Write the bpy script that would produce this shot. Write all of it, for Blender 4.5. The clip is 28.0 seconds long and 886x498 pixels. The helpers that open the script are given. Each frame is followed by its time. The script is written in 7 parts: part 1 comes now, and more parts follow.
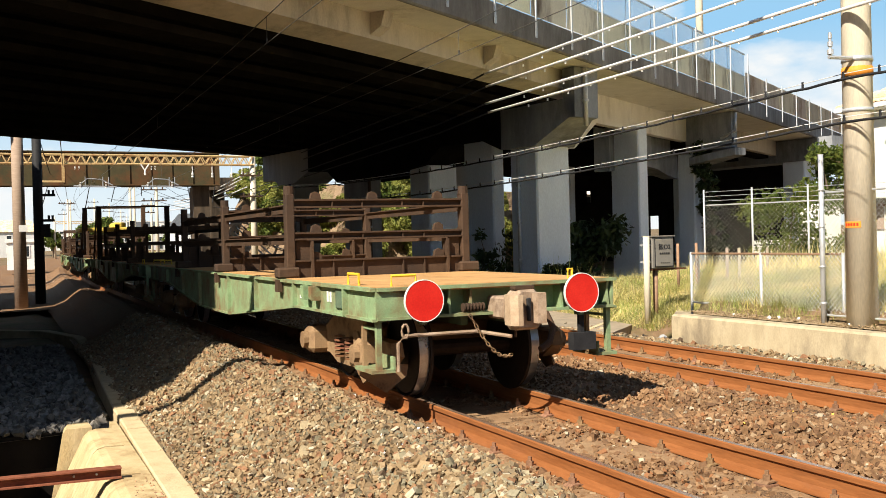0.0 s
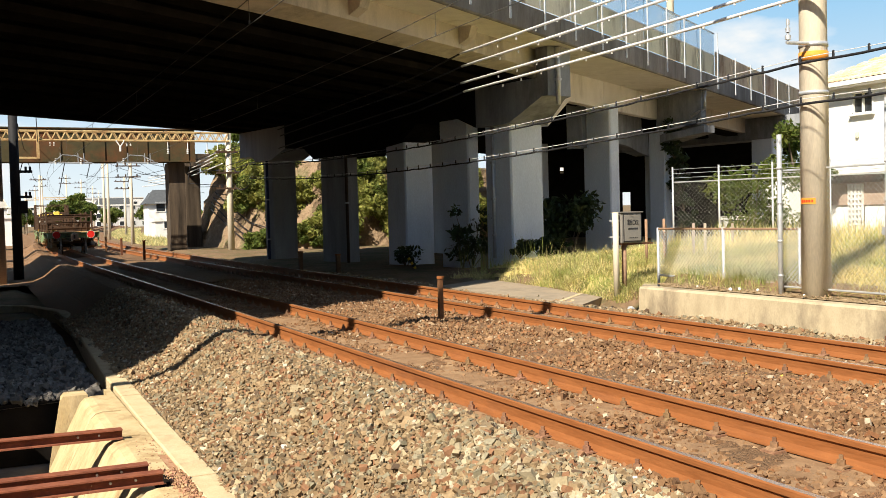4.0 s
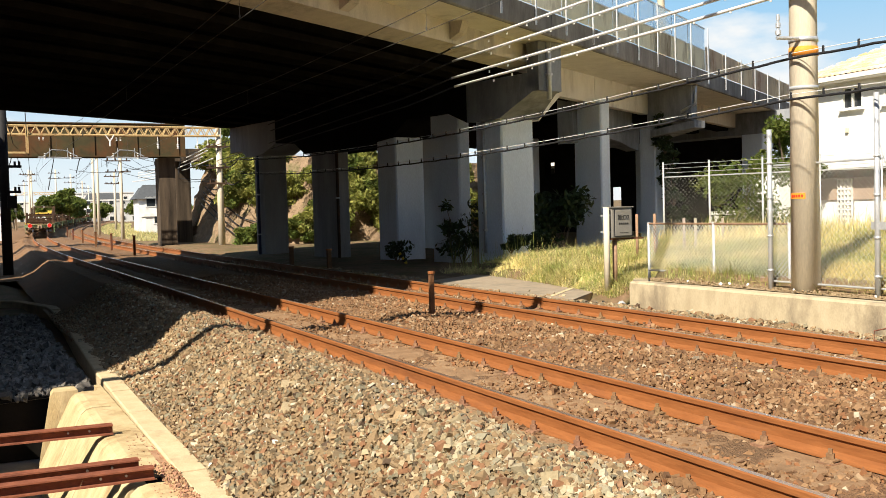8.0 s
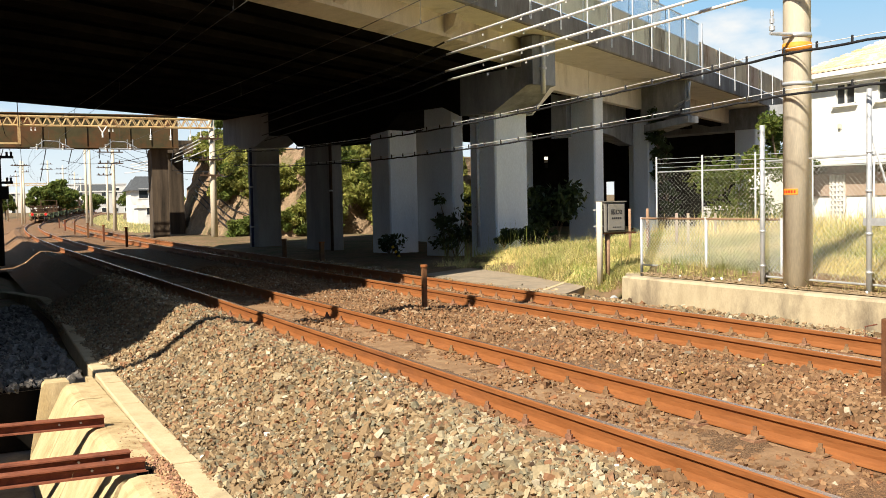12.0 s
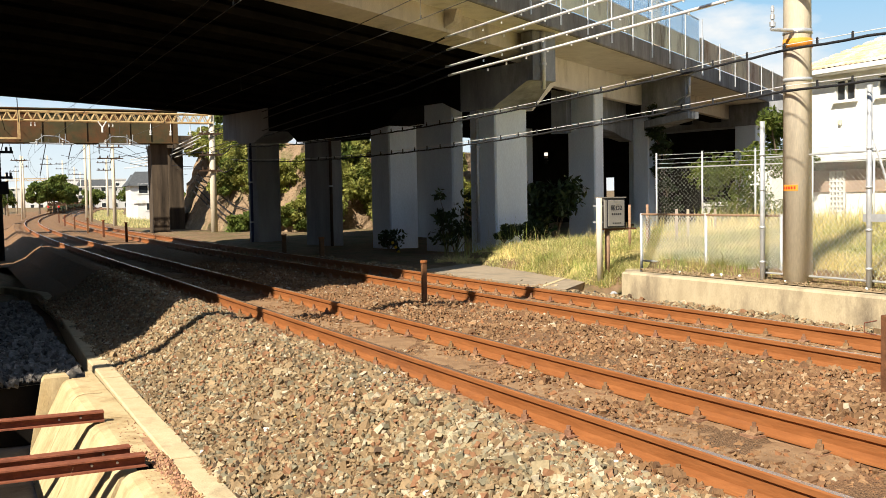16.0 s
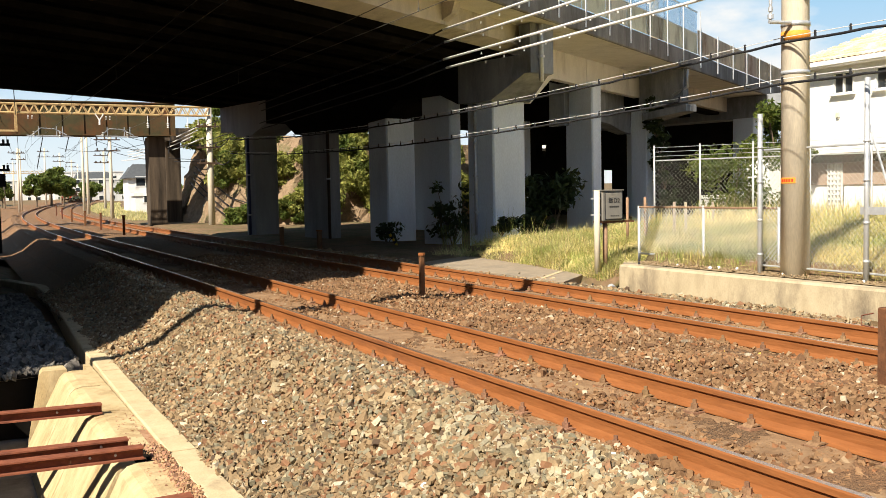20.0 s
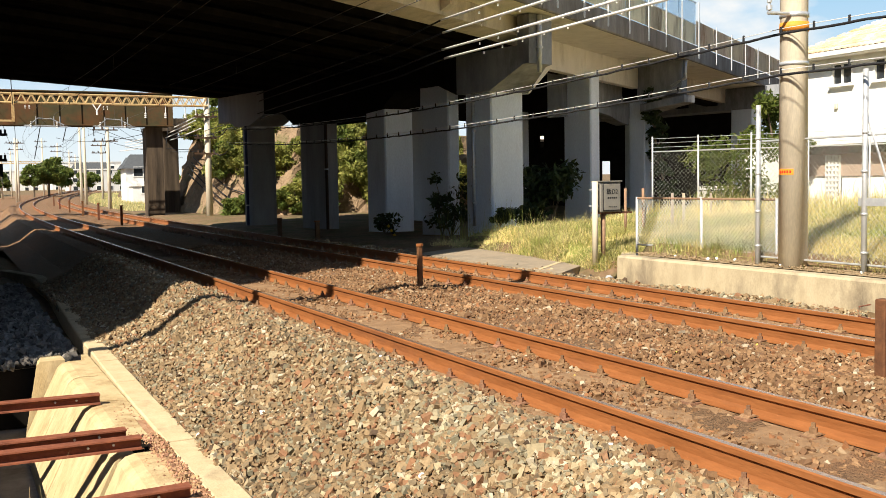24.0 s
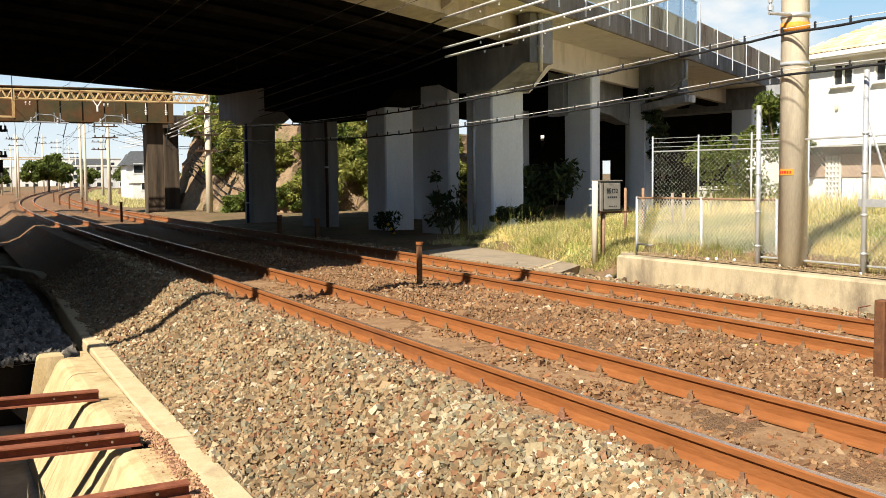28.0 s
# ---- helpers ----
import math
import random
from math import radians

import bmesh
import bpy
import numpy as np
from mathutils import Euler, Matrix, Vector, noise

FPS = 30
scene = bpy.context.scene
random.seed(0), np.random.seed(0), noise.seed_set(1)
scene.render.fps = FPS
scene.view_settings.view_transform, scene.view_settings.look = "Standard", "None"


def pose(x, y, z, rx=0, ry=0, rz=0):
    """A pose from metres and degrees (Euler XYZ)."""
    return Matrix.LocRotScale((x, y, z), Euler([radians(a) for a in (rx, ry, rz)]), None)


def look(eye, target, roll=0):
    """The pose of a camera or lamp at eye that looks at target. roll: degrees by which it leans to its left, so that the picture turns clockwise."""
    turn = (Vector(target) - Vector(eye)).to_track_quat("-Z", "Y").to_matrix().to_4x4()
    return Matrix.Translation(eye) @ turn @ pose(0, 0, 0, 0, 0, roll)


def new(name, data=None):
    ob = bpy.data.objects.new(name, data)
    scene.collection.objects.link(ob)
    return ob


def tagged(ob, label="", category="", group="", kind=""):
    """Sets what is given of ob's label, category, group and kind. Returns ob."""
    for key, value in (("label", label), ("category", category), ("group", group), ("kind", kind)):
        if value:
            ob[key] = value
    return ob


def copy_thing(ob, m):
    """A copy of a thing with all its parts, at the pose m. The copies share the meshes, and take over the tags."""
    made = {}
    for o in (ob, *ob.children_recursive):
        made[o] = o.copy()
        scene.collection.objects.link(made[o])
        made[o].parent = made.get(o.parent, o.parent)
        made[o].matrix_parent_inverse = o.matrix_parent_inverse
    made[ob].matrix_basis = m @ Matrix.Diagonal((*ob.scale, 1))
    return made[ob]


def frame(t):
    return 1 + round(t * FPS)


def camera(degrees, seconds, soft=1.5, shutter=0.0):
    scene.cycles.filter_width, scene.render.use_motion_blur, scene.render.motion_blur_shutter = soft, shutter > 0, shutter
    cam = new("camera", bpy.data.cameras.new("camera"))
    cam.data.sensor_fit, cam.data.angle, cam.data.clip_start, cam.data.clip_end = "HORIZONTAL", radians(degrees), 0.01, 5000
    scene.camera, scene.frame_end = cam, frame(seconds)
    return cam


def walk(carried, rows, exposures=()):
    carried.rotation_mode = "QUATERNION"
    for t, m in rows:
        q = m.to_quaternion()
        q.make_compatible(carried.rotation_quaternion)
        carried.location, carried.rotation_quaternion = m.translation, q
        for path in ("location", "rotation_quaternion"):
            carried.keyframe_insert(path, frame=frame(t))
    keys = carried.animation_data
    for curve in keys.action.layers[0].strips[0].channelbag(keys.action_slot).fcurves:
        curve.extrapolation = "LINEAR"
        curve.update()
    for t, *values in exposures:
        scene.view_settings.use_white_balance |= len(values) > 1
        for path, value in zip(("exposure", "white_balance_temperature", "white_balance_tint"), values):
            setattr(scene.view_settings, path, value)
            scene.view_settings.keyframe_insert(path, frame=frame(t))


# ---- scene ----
# metres; z = 0 is the top of the rails, y runs along the tracks, x across them
cam = camera(48.48, 28.0, soft=0.8)
PATH = [
    (0, pose(0.322, 0.567, 1.481, 89.403, 1.459, -24.143)),
    (0.5, pose(0.348, 0.601, 1.482, 89.356, 1.493, -23.958)),
    (1, pose(0.340, 0.585, 1.484, 89.273, 1.502, -23.996)),
    (1.5, pose(0.255, 0.459, 1.489, 88.986, 1.443, -24.455)),
    (2, pose(0.174, 0.325, 1.492, 88.680, 1.432, -24.859)),
    (2.5, pose(0.100, 0.200, 1.498, 88.399, 1.420, -25.220)),
    (3, pose(0.043, 0.106, 1.498, 88.168, 1.396, -25.487)),
    (3.5, pose(0.000, 0.000, 1.480, 88.052, 1.466, -25.613)),
    (5.5, pose(0.000, 0.000, 1.480, 87.839, 1.523, -25.671)),
    (6, pose(0.000, 0.000, 1.480, 87.836, 1.534, -25.687)),
    (6.5, pose(0.000, 0.000, 1.480, 87.799, 1.566, -25.750)),
    (7, pose(0.000, 0.000, 1.480, 87.755, 1.558, -25.888)),
    (7.5, pose(0.000, 0.000, 1.480, 87.707, 1.557, -26.037)),
    (8, pose(0.000, 0.000, 1.480, 87.670, 1.510, -26.181)),
    (8.5, pose(0.000, 0.000, 1.480, 87.623, 1.459, -26.299)),
    (9, pose(0.000, 0.000, 1.480, 87.608, 1.385, -26.395)),
    (9.5, pose(0.000, 0.000, 1.480, 87.576, 1.320, -26.450)),
    (10, pose(0.000, 0.000, 1.480, 87.546, 1.268, -26.468)),
    (10.5, pose(0.000, 0.000, 1.480, 87.492, 1.218, -26.481)),
    (11, pose(0.000, 0.000, 1.480, 87.421, 1.207, -26.510)),
    (11.5, pose(0.000, 0.000, 1.480, 87.349, 1.162, -26.538)),
    (12, pose(0.000, 0.000, 1.480, 87.282, 1.155, -26.578)),
    (12.5, pose(0.000, 0.000, 1.480, 87.222, 1.108, -26.608)),
    (14.5, pose(0.000, 0.000, 1.480, 87.114, 1.074, -26.585)),
    (15, pose(0.000, 0.000, 1.480, 87.081, 1.063, -26.583)),
    (16, pose(0.000, 0.000, 1.480, 87.029, 1.070, -26.585)),
    (17, pose(0.000, 0.000, 1.480, 86.972, 1.064, -26.631)),
    (18, pose(0.000, 0.000, 1.480, 86.868, 1.054, -26.665)),
    (19, pose(0.000, 0.000, 1.480, 86.748, 1.061, -26.696)),
    (20, pose(0.000, 0.000, 1.480, 86.599, 1.064, -26.715)),
    (21, pose(0.000, 0.000, 1.480, 86.452, 1.045, -26.739)),
    (21.5, pose(0.000, 0.000, 1.480, 86.389, 1.047, -26.758)),
    (23.5, pose(0.000, 0.000, 1.480, 86.124, 0.988, -26.830)),
    (24, pose(0.000, 0.000, 1.480, 86.064, 0.981, -26.828)),
    (25, pose(0.000, 0.000, 1.480, 86.029, 0.949, -26.823)),
    (26, pose(0.000, 0.000, 1.480, 86.077, 0.841, -26.796)),
    (27, pose(0.000, 0.000, 1.480, 86.040, 0.744, -26.813)),
    (28, pose(0.000, 0.000, 1.480, 85.977, 0.648, -26.821)),
]
walk(cam, PATH, exposures=[(0, 0.95, 6480, 8), (28, 0.95, 6480, 8)])

# ---- light: afternoon sun from behind on the left, along the road bridge ----
SUN_AZ, SUN_EL = 237.0, 43.0
world = bpy.data.worlds.new("world")
scene.world = world
world.use_nodes = True
wn = world.node_tree.nodes
sky = wn.new("ShaderNodeTexSky")
sky.sky_type, sky.sun_disc = "NISHITA", False
sky.sun_elevation, sky.sun_rotation = radians(SUN_EL), radians(SUN_AZ)
sky.air_density, sky.dust_density, sky.ozone_density = 1.0, 0.3, 1.0
wn["Background"].inputs[1].default_value = 0.056
world.node_tree.links.new(sky.outputs[0], wn["Background"].inputs[0])
sun = new("sun", bpy.data.lights.new("sun", "SUN"))
sun.data.energy, sun.data.angle, sun.data.color = 5.0, radians(0.55), (1.0, 0.90, 0.76)
az, el = radians(SUN_AZ), radians(SUN_EL)
to_sun = Vector((math.sin(az) * math.cos(el), math.cos(az) * math.cos(el), math.sin(el)))
sun.matrix_world = look(to_sun * 60, (0, 0, 0))

# ---- materials ----
def mat(name, c1, c2, scale=8.0, rough=0.8, metal=0.0, bump=0.3, fine=60.0, stain=None, stain_scale=1.2, stain_at=(0.5, 0.7), vary=0.0, stretch=(1, 1, 1), spec=0.2, depth=0.01):
    m = bpy.data.materials.new(name)
    m.use_nodes = True
    nt = m.node_tree
    N, L = nt.nodes, nt.links
    b = N["Principled BSDF"]
    co = N.new("ShaderNodeTexCoord")
    mp = N.new("ShaderNodeMapping")
    mp.inputs["Scale"].default_value = stretch
    L.new(co.outputs["Object"], mp.inputs[0])
    n1 = N.new("ShaderNodeTexNoise")
    n1.inputs["Scale"].default_value, n1.inputs["Detail"].default_value, n1.inputs["Roughness"].default_value = scale, 6, 0.65
    n2 = N.new("ShaderNodeTexNoise")
    n2.inputs["Scale"].default_value, n2.inputs["Detail"].default_value = fine, 4
    L.new(mp.outputs[0], n1.inputs[0]), L.new(mp.outputs[0], n2.inputs[0])
    r = N.new("ShaderNodeValToRGB")
    r.color_ramp.elements[0].position, r.color_ramp.elements[1].position = 0.3, 0.7
    r.color_ramp.elements[0].color, r.color_ramp.elements[1].color = (*c1, 1), (*c2, 1)
    L.new(n1.outputs[0], r.inputs[0])
    col = r.outputs[0]
    if stain:
        n3 = N.new("ShaderNodeTexNoise")
        n3.inputs["Scale"].default_value, n3.inputs["Detail"].default_value, n3.inputs["Roughness"].default_value = stain_scale, 8, 0.7
        L.new(mp.outputs[0], n3.inputs[0])
        r3 = N.new("ShaderNodeValToRGB")
        r3.color_ramp.elements[0].position, r3.color_ramp.elements[1].position = stain_at
        L.new(n3.outputs[0], r3.inputs[0])
        mx = N.new("ShaderNodeMix")
        mx.data_type = "RGBA"
        mx.inputs[7].default_value = (*stain, 1)
        L.new(r3.outputs[0], mx.inputs[0]), L.new(col, mx.inputs[6])
        col = mx.outputs[2]
    hv = N.new("ShaderNodeHueSaturation")
    mr = N.new("ShaderNodeMapRange")
    mr.inputs[3].default_value, mr.inputs[4].default_value = 0.8, 1.2
    L.new(n2.outputs[0], mr.inputs[0])
    if vary:
        oi = N.new("ShaderNodeObjectInfo")
        ge = N.new("ShaderNodeNewGeometry")
        ad = N.new("ShaderNodeMath")
        fr = N.new("ShaderNodeMath")
        fr.operation = "FRACT"
        L.new(oi.outputs["Random"], ad.inputs[0]), L.new(ge.outputs["Random Per Island"], ad.inputs[1]), L.new(ad.outputs[0], fr.inputs[0])
        m2 = N.new("ShaderNodeMapRange")
        m2.inputs[3].default_value, m2.inputs[4].default_value = 1 - vary, 1 + vary
        ml = N.new("ShaderNodeMath")
        ml.operation = "MULTIPLY"
        L.new(fr.outputs[0], m2.inputs[0]), L.new(m2.outputs[0], ml.inputs[0]), L.new(mr.outputs[0], ml.inputs[1])
        L.new(ml.outputs[0], hv.inputs["Value"])
        mh, fh, rh = N.new("ShaderNodeMath"), N.new("ShaderNodeMath"), N.new("ShaderNodeMapRange")
        mh.operation, fh.operation = "MULTIPLY", "FRACT"
        mh.inputs[1].default_value = 17.3
        rh.inputs[3].default_value, rh.inputs[4].default_value = 0.482, 0.514
        L.new(fr.outputs[0], mh.inputs[0]), L.new(mh.outputs[0], fh.inputs[0]), L.new(fh.outputs[0], rh.inputs[0]), L.new(rh.outputs[0], hv.inputs["Hue"])
    else:
        L.new(mr.outputs[0], hv.inputs["Value"])
    L.new(col, hv.inputs["Color"]), L.new(hv.outputs[0], b.inputs["Base Color"])
    rr = N.new("ShaderNodeMapRange")
    rr.inputs[3].default_value, rr.inputs[4].default_value = max(0.05, rough - 0.12), min(1, rough + 0.12)
    L.new(n1.outputs[0], rr.inputs[0]), L.new(rr.outputs[0], b.inputs["Roughness"])
    b.inputs["Metallic"].default_value = metal
    b.inputs["Specular IOR Level"].default_value = spec
    if bump:
        bp = N.new("ShaderNodeBump")
        bp.inputs["Strength"].default_value, bp.inputs["Distance"].default_value = bump, depth
        mm = N.new("ShaderNodeMath")
        L.new(n1.outputs[0], mm.inputs[0]), L.new(n2.outputs[0], mm.inputs[1])
        L.new(mm.outputs[0], bp.inputs["Height"]), L.new(bp.outputs[0], b.inputs["Normal"])
    return m


M_CONC = mat("concrete_aged", (0.48, 0.43, 0.35), (0.62, 0.56, 0.47), 2.5, 0.9, bump=0.35, stain=(0.10, 0.09, 0.08), stain_scale=0.5, stain_at=(0.52, 0.78), stretch=(1, 1, 0.35))
M_PIER = mat("concrete_painted", (0.70, 0.76, 0.83), (0.78, 0.84, 0.90), 1.5, 0.8, bump=0.15, stain=(0.30, 0.30, 0.31), stain_scale=0.6, stain_at=(0.55, 0.9), stretch=(1, 1, 0.2))
# near-black concrete: the shade under the bridge is put into this colour
M_CONC_SHADE = mat("concrete_shade_dark", (0.011, 0.0095, 0.008), (0.024, 0.020, 0.017), 1.2, 0.95, bump=0.3, stain=(0.008, 0.007, 0.006), stain_scale=0.4, stain_at=(0.45, 0.7), spec=0.0)
M_KERB = mat("concrete_kerb", (0.46, 0.36, 0.21), (0.60, 0.48, 0.30), 5, 0.9, bump=0.4, stain=(0.22, 0.17, 0.11), stain_scale=1.7, stain_at=(0.55, 0.8))
M_WALL = mat("concrete_wall", (0.38, 0.31, 0.20), (0.54, 0.45, 0.30), 3, 0.9, bump=0.4, stain=(0.14, 0.11, 0.08), stain_scale=0.9, stain_at=(0.50, 0.70), stretch=(1, 1, 0.5))
M_SLEEPER = mat("concrete_sleeper", (0.24, 0.15, 0.08), (0.36, 0.24, 0.135), 9, 0.9, bump=0.5, vary=0.15)
M_RUST = mat("rusty_rail", (0.205, 0.070, 0.019), (0.285, 0.106, 0.032), 14, 0.75, bump=0.3, stain=(0.13, 0.05, 0.025), stain_scale=3, stain_at=(0.55, 0.85), stretch=(1, 0.15, 1), spec=0.3)
M_RUST_DK = mat("rusty_steel_dark", (0.10, 0.045, 0.025), (0.20, 0.085, 0.04), 12, 0.8, bump=0.4, vary=0.2)
M_SHINE = mat("rail_head_polished", (0.50, 0.31, 0.20), (0.62, 0.42, 0.30), 20, 0.27, metal=0.75, bump=0.04, stain=(0.3, 0.17, 0.1), stain_scale=5, stain_at=(0.6, 0.8), stretch=(1, 0.05, 1))
def stone_mat(name, tones, rough=0.9):
    """Broken stones: every stone takes one of the tones, with a fine grain and a paler dust on it."""
    m = bpy.data.materials.new(name)
    m.use_nodes = True
    N, L = m.node_tree.nodes, m.node_tree.links
    b = N["Principled BSDF"]
    ge, co = N.new("ShaderNodeNewGeometry"), N.new("ShaderNodeTexCoord")
    r = N.new("ShaderNodeValToRGB")
    r.color_ramp.interpolation = "CONSTANT"
    while len(r.color_ramp.elements) < len(tones):
        r.color_ramp.elements.new(0.5)
    at = 0.0
    for e, (share, colour) in zip(r.color_ramp.elements, tones):
        e.position, e.color = at, (*colour, 1)
        at += share
    L.new(ge.outputs["Random Per Island"], r.inputs[0])
    n, big = N.new("ShaderNodeTexNoise"), N.new("ShaderNodeTexNoise")
    n.inputs["Scale"].default_value, n.inputs["Detail"].default_value = 55.0, 5
    big.inputs["Scale"].default_value, big.inputs["Detail"].default_value = 1.1, 4
    L.new(co.outputs["Object"], n.inputs[0]), L.new(co.outputs["Object"], big.inputs[0])
    k, g = N.new("ShaderNodeMapRange"), N.new("ShaderNodeMapRange")
    k.inputs[3].default_value, k.inputs[4].default_value = 0.62, 1.38
    g.inputs[1].default_value, g.inputs[2].default_value, g.inputs[3].default_value, g.inputs[4].default_value = 0.3, 0.7, 0.82, 1.18
    L.new(n.outputs[0], k.inputs[0]), L.new(big.outputs[0], g.inputs[0])
    x = N.new("ShaderNodeMath")
    x.operation = "MULTIPLY"
    L.new(k.outputs[0], x.inputs[0]), L.new(g.outputs[0], x.inputs[1])
    hv = N.new("ShaderNodeHueSaturation")
    L.new(x.outputs[0], hv.inputs["Value"]), L.new(r.outputs[0], hv.inputs["Color"]), L.new(hv.outputs[0], b.inputs["Base Color"])
    b.inputs["Roughness"].default_value, b.inputs["Specular IOR Level"].default_value = rough, 0.25
    bp = N.new("ShaderNodeBump")
    bp.inputs["Strength"].default_value, bp.inputs["Distance"].default_value = 0.35, 0.006
    L.new(n.outputs[0], bp.inputs["Height"]), L.new(bp.outputs[0], b.inputs["Normal"])
    return m


M_STONE = stone_mat("crushed_stone", ((0.30, (0.225, 0.153, 0.083)), (0.22, (0.285, 0.202, 0.113)), (0.14, (0.172, 0.128, 0.078)), (0.09, (0.36, 0.285, 0.175)), (0.09, (0.235, 0.122, 0.064)), (0.09, (0.20, 0.175, 0.115)), (0.04, (0.44, 0.375, 0.27)), (0.03, (0.10, 0.066, 0.042))))
M_STONE_PALE = stone_mat("fresh_crushed_stone", ((0.36, (0.28, 0.225, 0.135)), (0.24, (0.345, 0.29, 0.19)), (0.14, (0.245, 0.215, 0.145)), (0.10, (0.42, 0.36, 0.255)), (0.10, (0.24, 0.135, 0.075)), (0.06, (0.15, 0.115, 0.075))))
M_STONE_RUST = stone_mat("rusty_crushed_stone", ((0.36, (0.195, 0.110, 0.054)), (0.28, (0.25, 0.148, 0.076)), (0.18, (0.152, 0.083, 0.043)), (0.06, (0.31, 0.215, 0.128)), (0.10, (0.235, 0.108, 0.048)), (0.02, (0.40, 0.33, 0.235))))
M_BED = mat("ballast_bed", (0.13, 0.076, 0.041), (0.27, 0.165, 0.09), 26, 0.95, bump=1.0, stain=(0.27, 0.14, 0.07), stain_scale=2.2, stain_at=(0.45, 0.75), depth=0.03)
M_SOIL = mat("dry_soil", (0.14, 0.088, 0.05), (0.26, 0.17, 0.10), 6, 0.95, bump=0.7, stain=(0.10, 0.10, 0.04), stain_scale=0.6, stain_at=(0.45, 0.65), depth=0.03)
M_PAVE = mat("grey_paving", (0.26, 0.205, 0.145), (0.36, 0.295, 0.215), 6, 0.9, bump=0.3, stain=(0.2, 0.17, 0.13), stain_scale=1.2)
M_GRASS = mat("dry_grass", (0.68, 0.58, 0.24), (0.90, 0.80, 0.44), 2.2, 0.8, bump=0.0, stain=(0.24, 0.28, 0.07), stain_scale=0.7, stain_at=(0.45, 0.65), vary=0.35)
M_LEAF = mat("leaf_green", (0.07, 0.11, 0.025), (0.15, 0.19, 0.04), 3, 0.6, bump=0.0, stain=(0.15, 0.16, 0.035), stain_scale=0.8, stain_at=(0.45, 0.7), vary=0.4)
M_BARK = mat("bark", (0.10, 0.075, 0.05), (0.18, 0.14, 0.1), 12, 0.9, bump=0.8)
M_GREEN = mat("green_paint_worn", (0.18, 0.27, 0.14), (0.27, 0.37, 0.20), 5, 0.65, bump=0.25, stain=(0.19, 0.12, 0.06), stain_scale=2.2, stain_at=(0.43, 0.66))
M_GREEN_D = mat("green_paint_grimy", (0.07, 0.12, 0.08), (0.12, 0.17, 0.11), 5, 0.75, bump=0.3, stain=(0.09, 0.055, 0.03), stain_scale=2.0, stain_at=(0.42, 0.65))
M_DECKW = mat("rusty_deck_plate", (0.40, 0.215, 0.08), (0.55, 0.33, 0.14), 4, 0.8, bump=0.3, stain=(0.25, 0.13, 0.06), stain_scale=1.5, stain_at=(0.5, 0.8))
M_BROWN = mat("brown_steel", (0.048, 0.028, 0.017), (0.10, 0.058, 0.034), 8, 0.8, bump=0.4, stain=(0.045, 0.03, 0.022), stain_scale=2, stain_at=(0.45, 0.65))
M_WHEEL = mat("wheel_steel", (0.022, 0.016, 0.013), (0.05, 0.036, 0.028), 10, 0.6, metal=0.4, bump=0.2)
M_TREAD = mat("wheel_tread", (0.5, 0.5, 0.52), (0.6, 0.6, 0.62), 10, 0.3, metal=0.9, bump=0.0)
M_RED = mat("red_disc_paint", (0.52, 0.016, 0.012), (0.62, 0.028, 0.018), 6, 0.45, bump=0.1, stain=(0.45, 0.03, 0.02), stain_scale=5, stain_at=(0.6, 0.8))
M_WHITE = mat("white_paint", (0.66, 0.65, 0.62), (0.78, 0.77, 0.74), 5, 0.6, bump=0.15, stain=(0.45, 0.42, 0.36), stain_scale=1.5, stain_at=(0.6, 0.85))
M_YELLOW = mat("yellow_paint", (0.65, 0.42, 0.03), (0.75, 0.5, 0.05), 8, 0.5, bump=0.1)
M_GALV = mat("galvanised_steel", (0.48, 0.49, 0.50), (0.62, 0.63, 0.64), 10, 0.45, metal=0.5, bump=0.1)
M_GREY = mat("grey_box_paint", (0.17, 0.16, 0.14), (0.22, 0.205, 0.18), 5, 0.55, bump=0.15, stain=(0.28, 0.24, 0.18), stain_scale=2.5, stain_at=(0.55, 0.8))
M_POLE = mat("concrete_pole", (0.56, 0.49, 0.37), (0.70, 0.62, 0.48), 3, 0.85, bump=0.25, stain=(0.36, 0.31, 0.25), stain_scale=1.0, stretch=(1, 1, 0.2))
M_BLACK = mat("black_rubber", (0.015, 0.015, 0.017), (0.03, 0.03, 0.032), 10, 0.7, bump=0.1)
M_CABLE = mat("bare_aluminium_cable", (0.78, 0.77, 0.75), (0.88, 0.87, 0.85), 10, 0.4, metal=0.25, bump=0.0)
M_TILE = mat("orange_roof_tile", (0.60, 0.37, 0.20), (0.76, 0.55, 0.35), 3, 0.8, bump=0.2, stain=(0.80, 0.70, 0.54), stain_scale=1.2, stain_at=(0.45, 0.65), vary=0.25)
M_HOUSE = mat("white_render_wall", (0.72, 0.71, 0.68), (0.80, 0.79, 0.76), 3, 0.85, bump=0.2, stain=(0.62, 0.60, 0.56), stain_scale=0.8)
M_GLASS = mat("window_glass", (0.02, 0.025, 0.03), (0.03, 0.035, 0.04), 2, 0.1, bump=0.0, spec=0.8)
M_DARKROOF = mat("dark_slate_roof", (0.06, 0.065, 0.07), (0.10, 0.105, 0.11), 4, 0.7, bump=0.2)
M_FARWALL = mat("pale_far_walls", (0.55, 0.55, 0.54), (0.68, 0.68, 0.66), 0.4, 0.85, bump=0.0, vary=0.15)
M_SLOPE = mat("stone_slope", (0.17, 0.115, 0.07), (0.32, 0.225, 0.14), 2.6, 0.95, bump=0.9, fine=9.0, stain=(0.11, 0.12, 0.045), stain_scale=0.45, stain_at=(0.52, 0.68), depth=0.12)
M_ORANGE = mat("orange_band", (0.72, 0.25, 0.03), (0.8, 0.32, 0.05), 6, 0.6, bump=0.1)
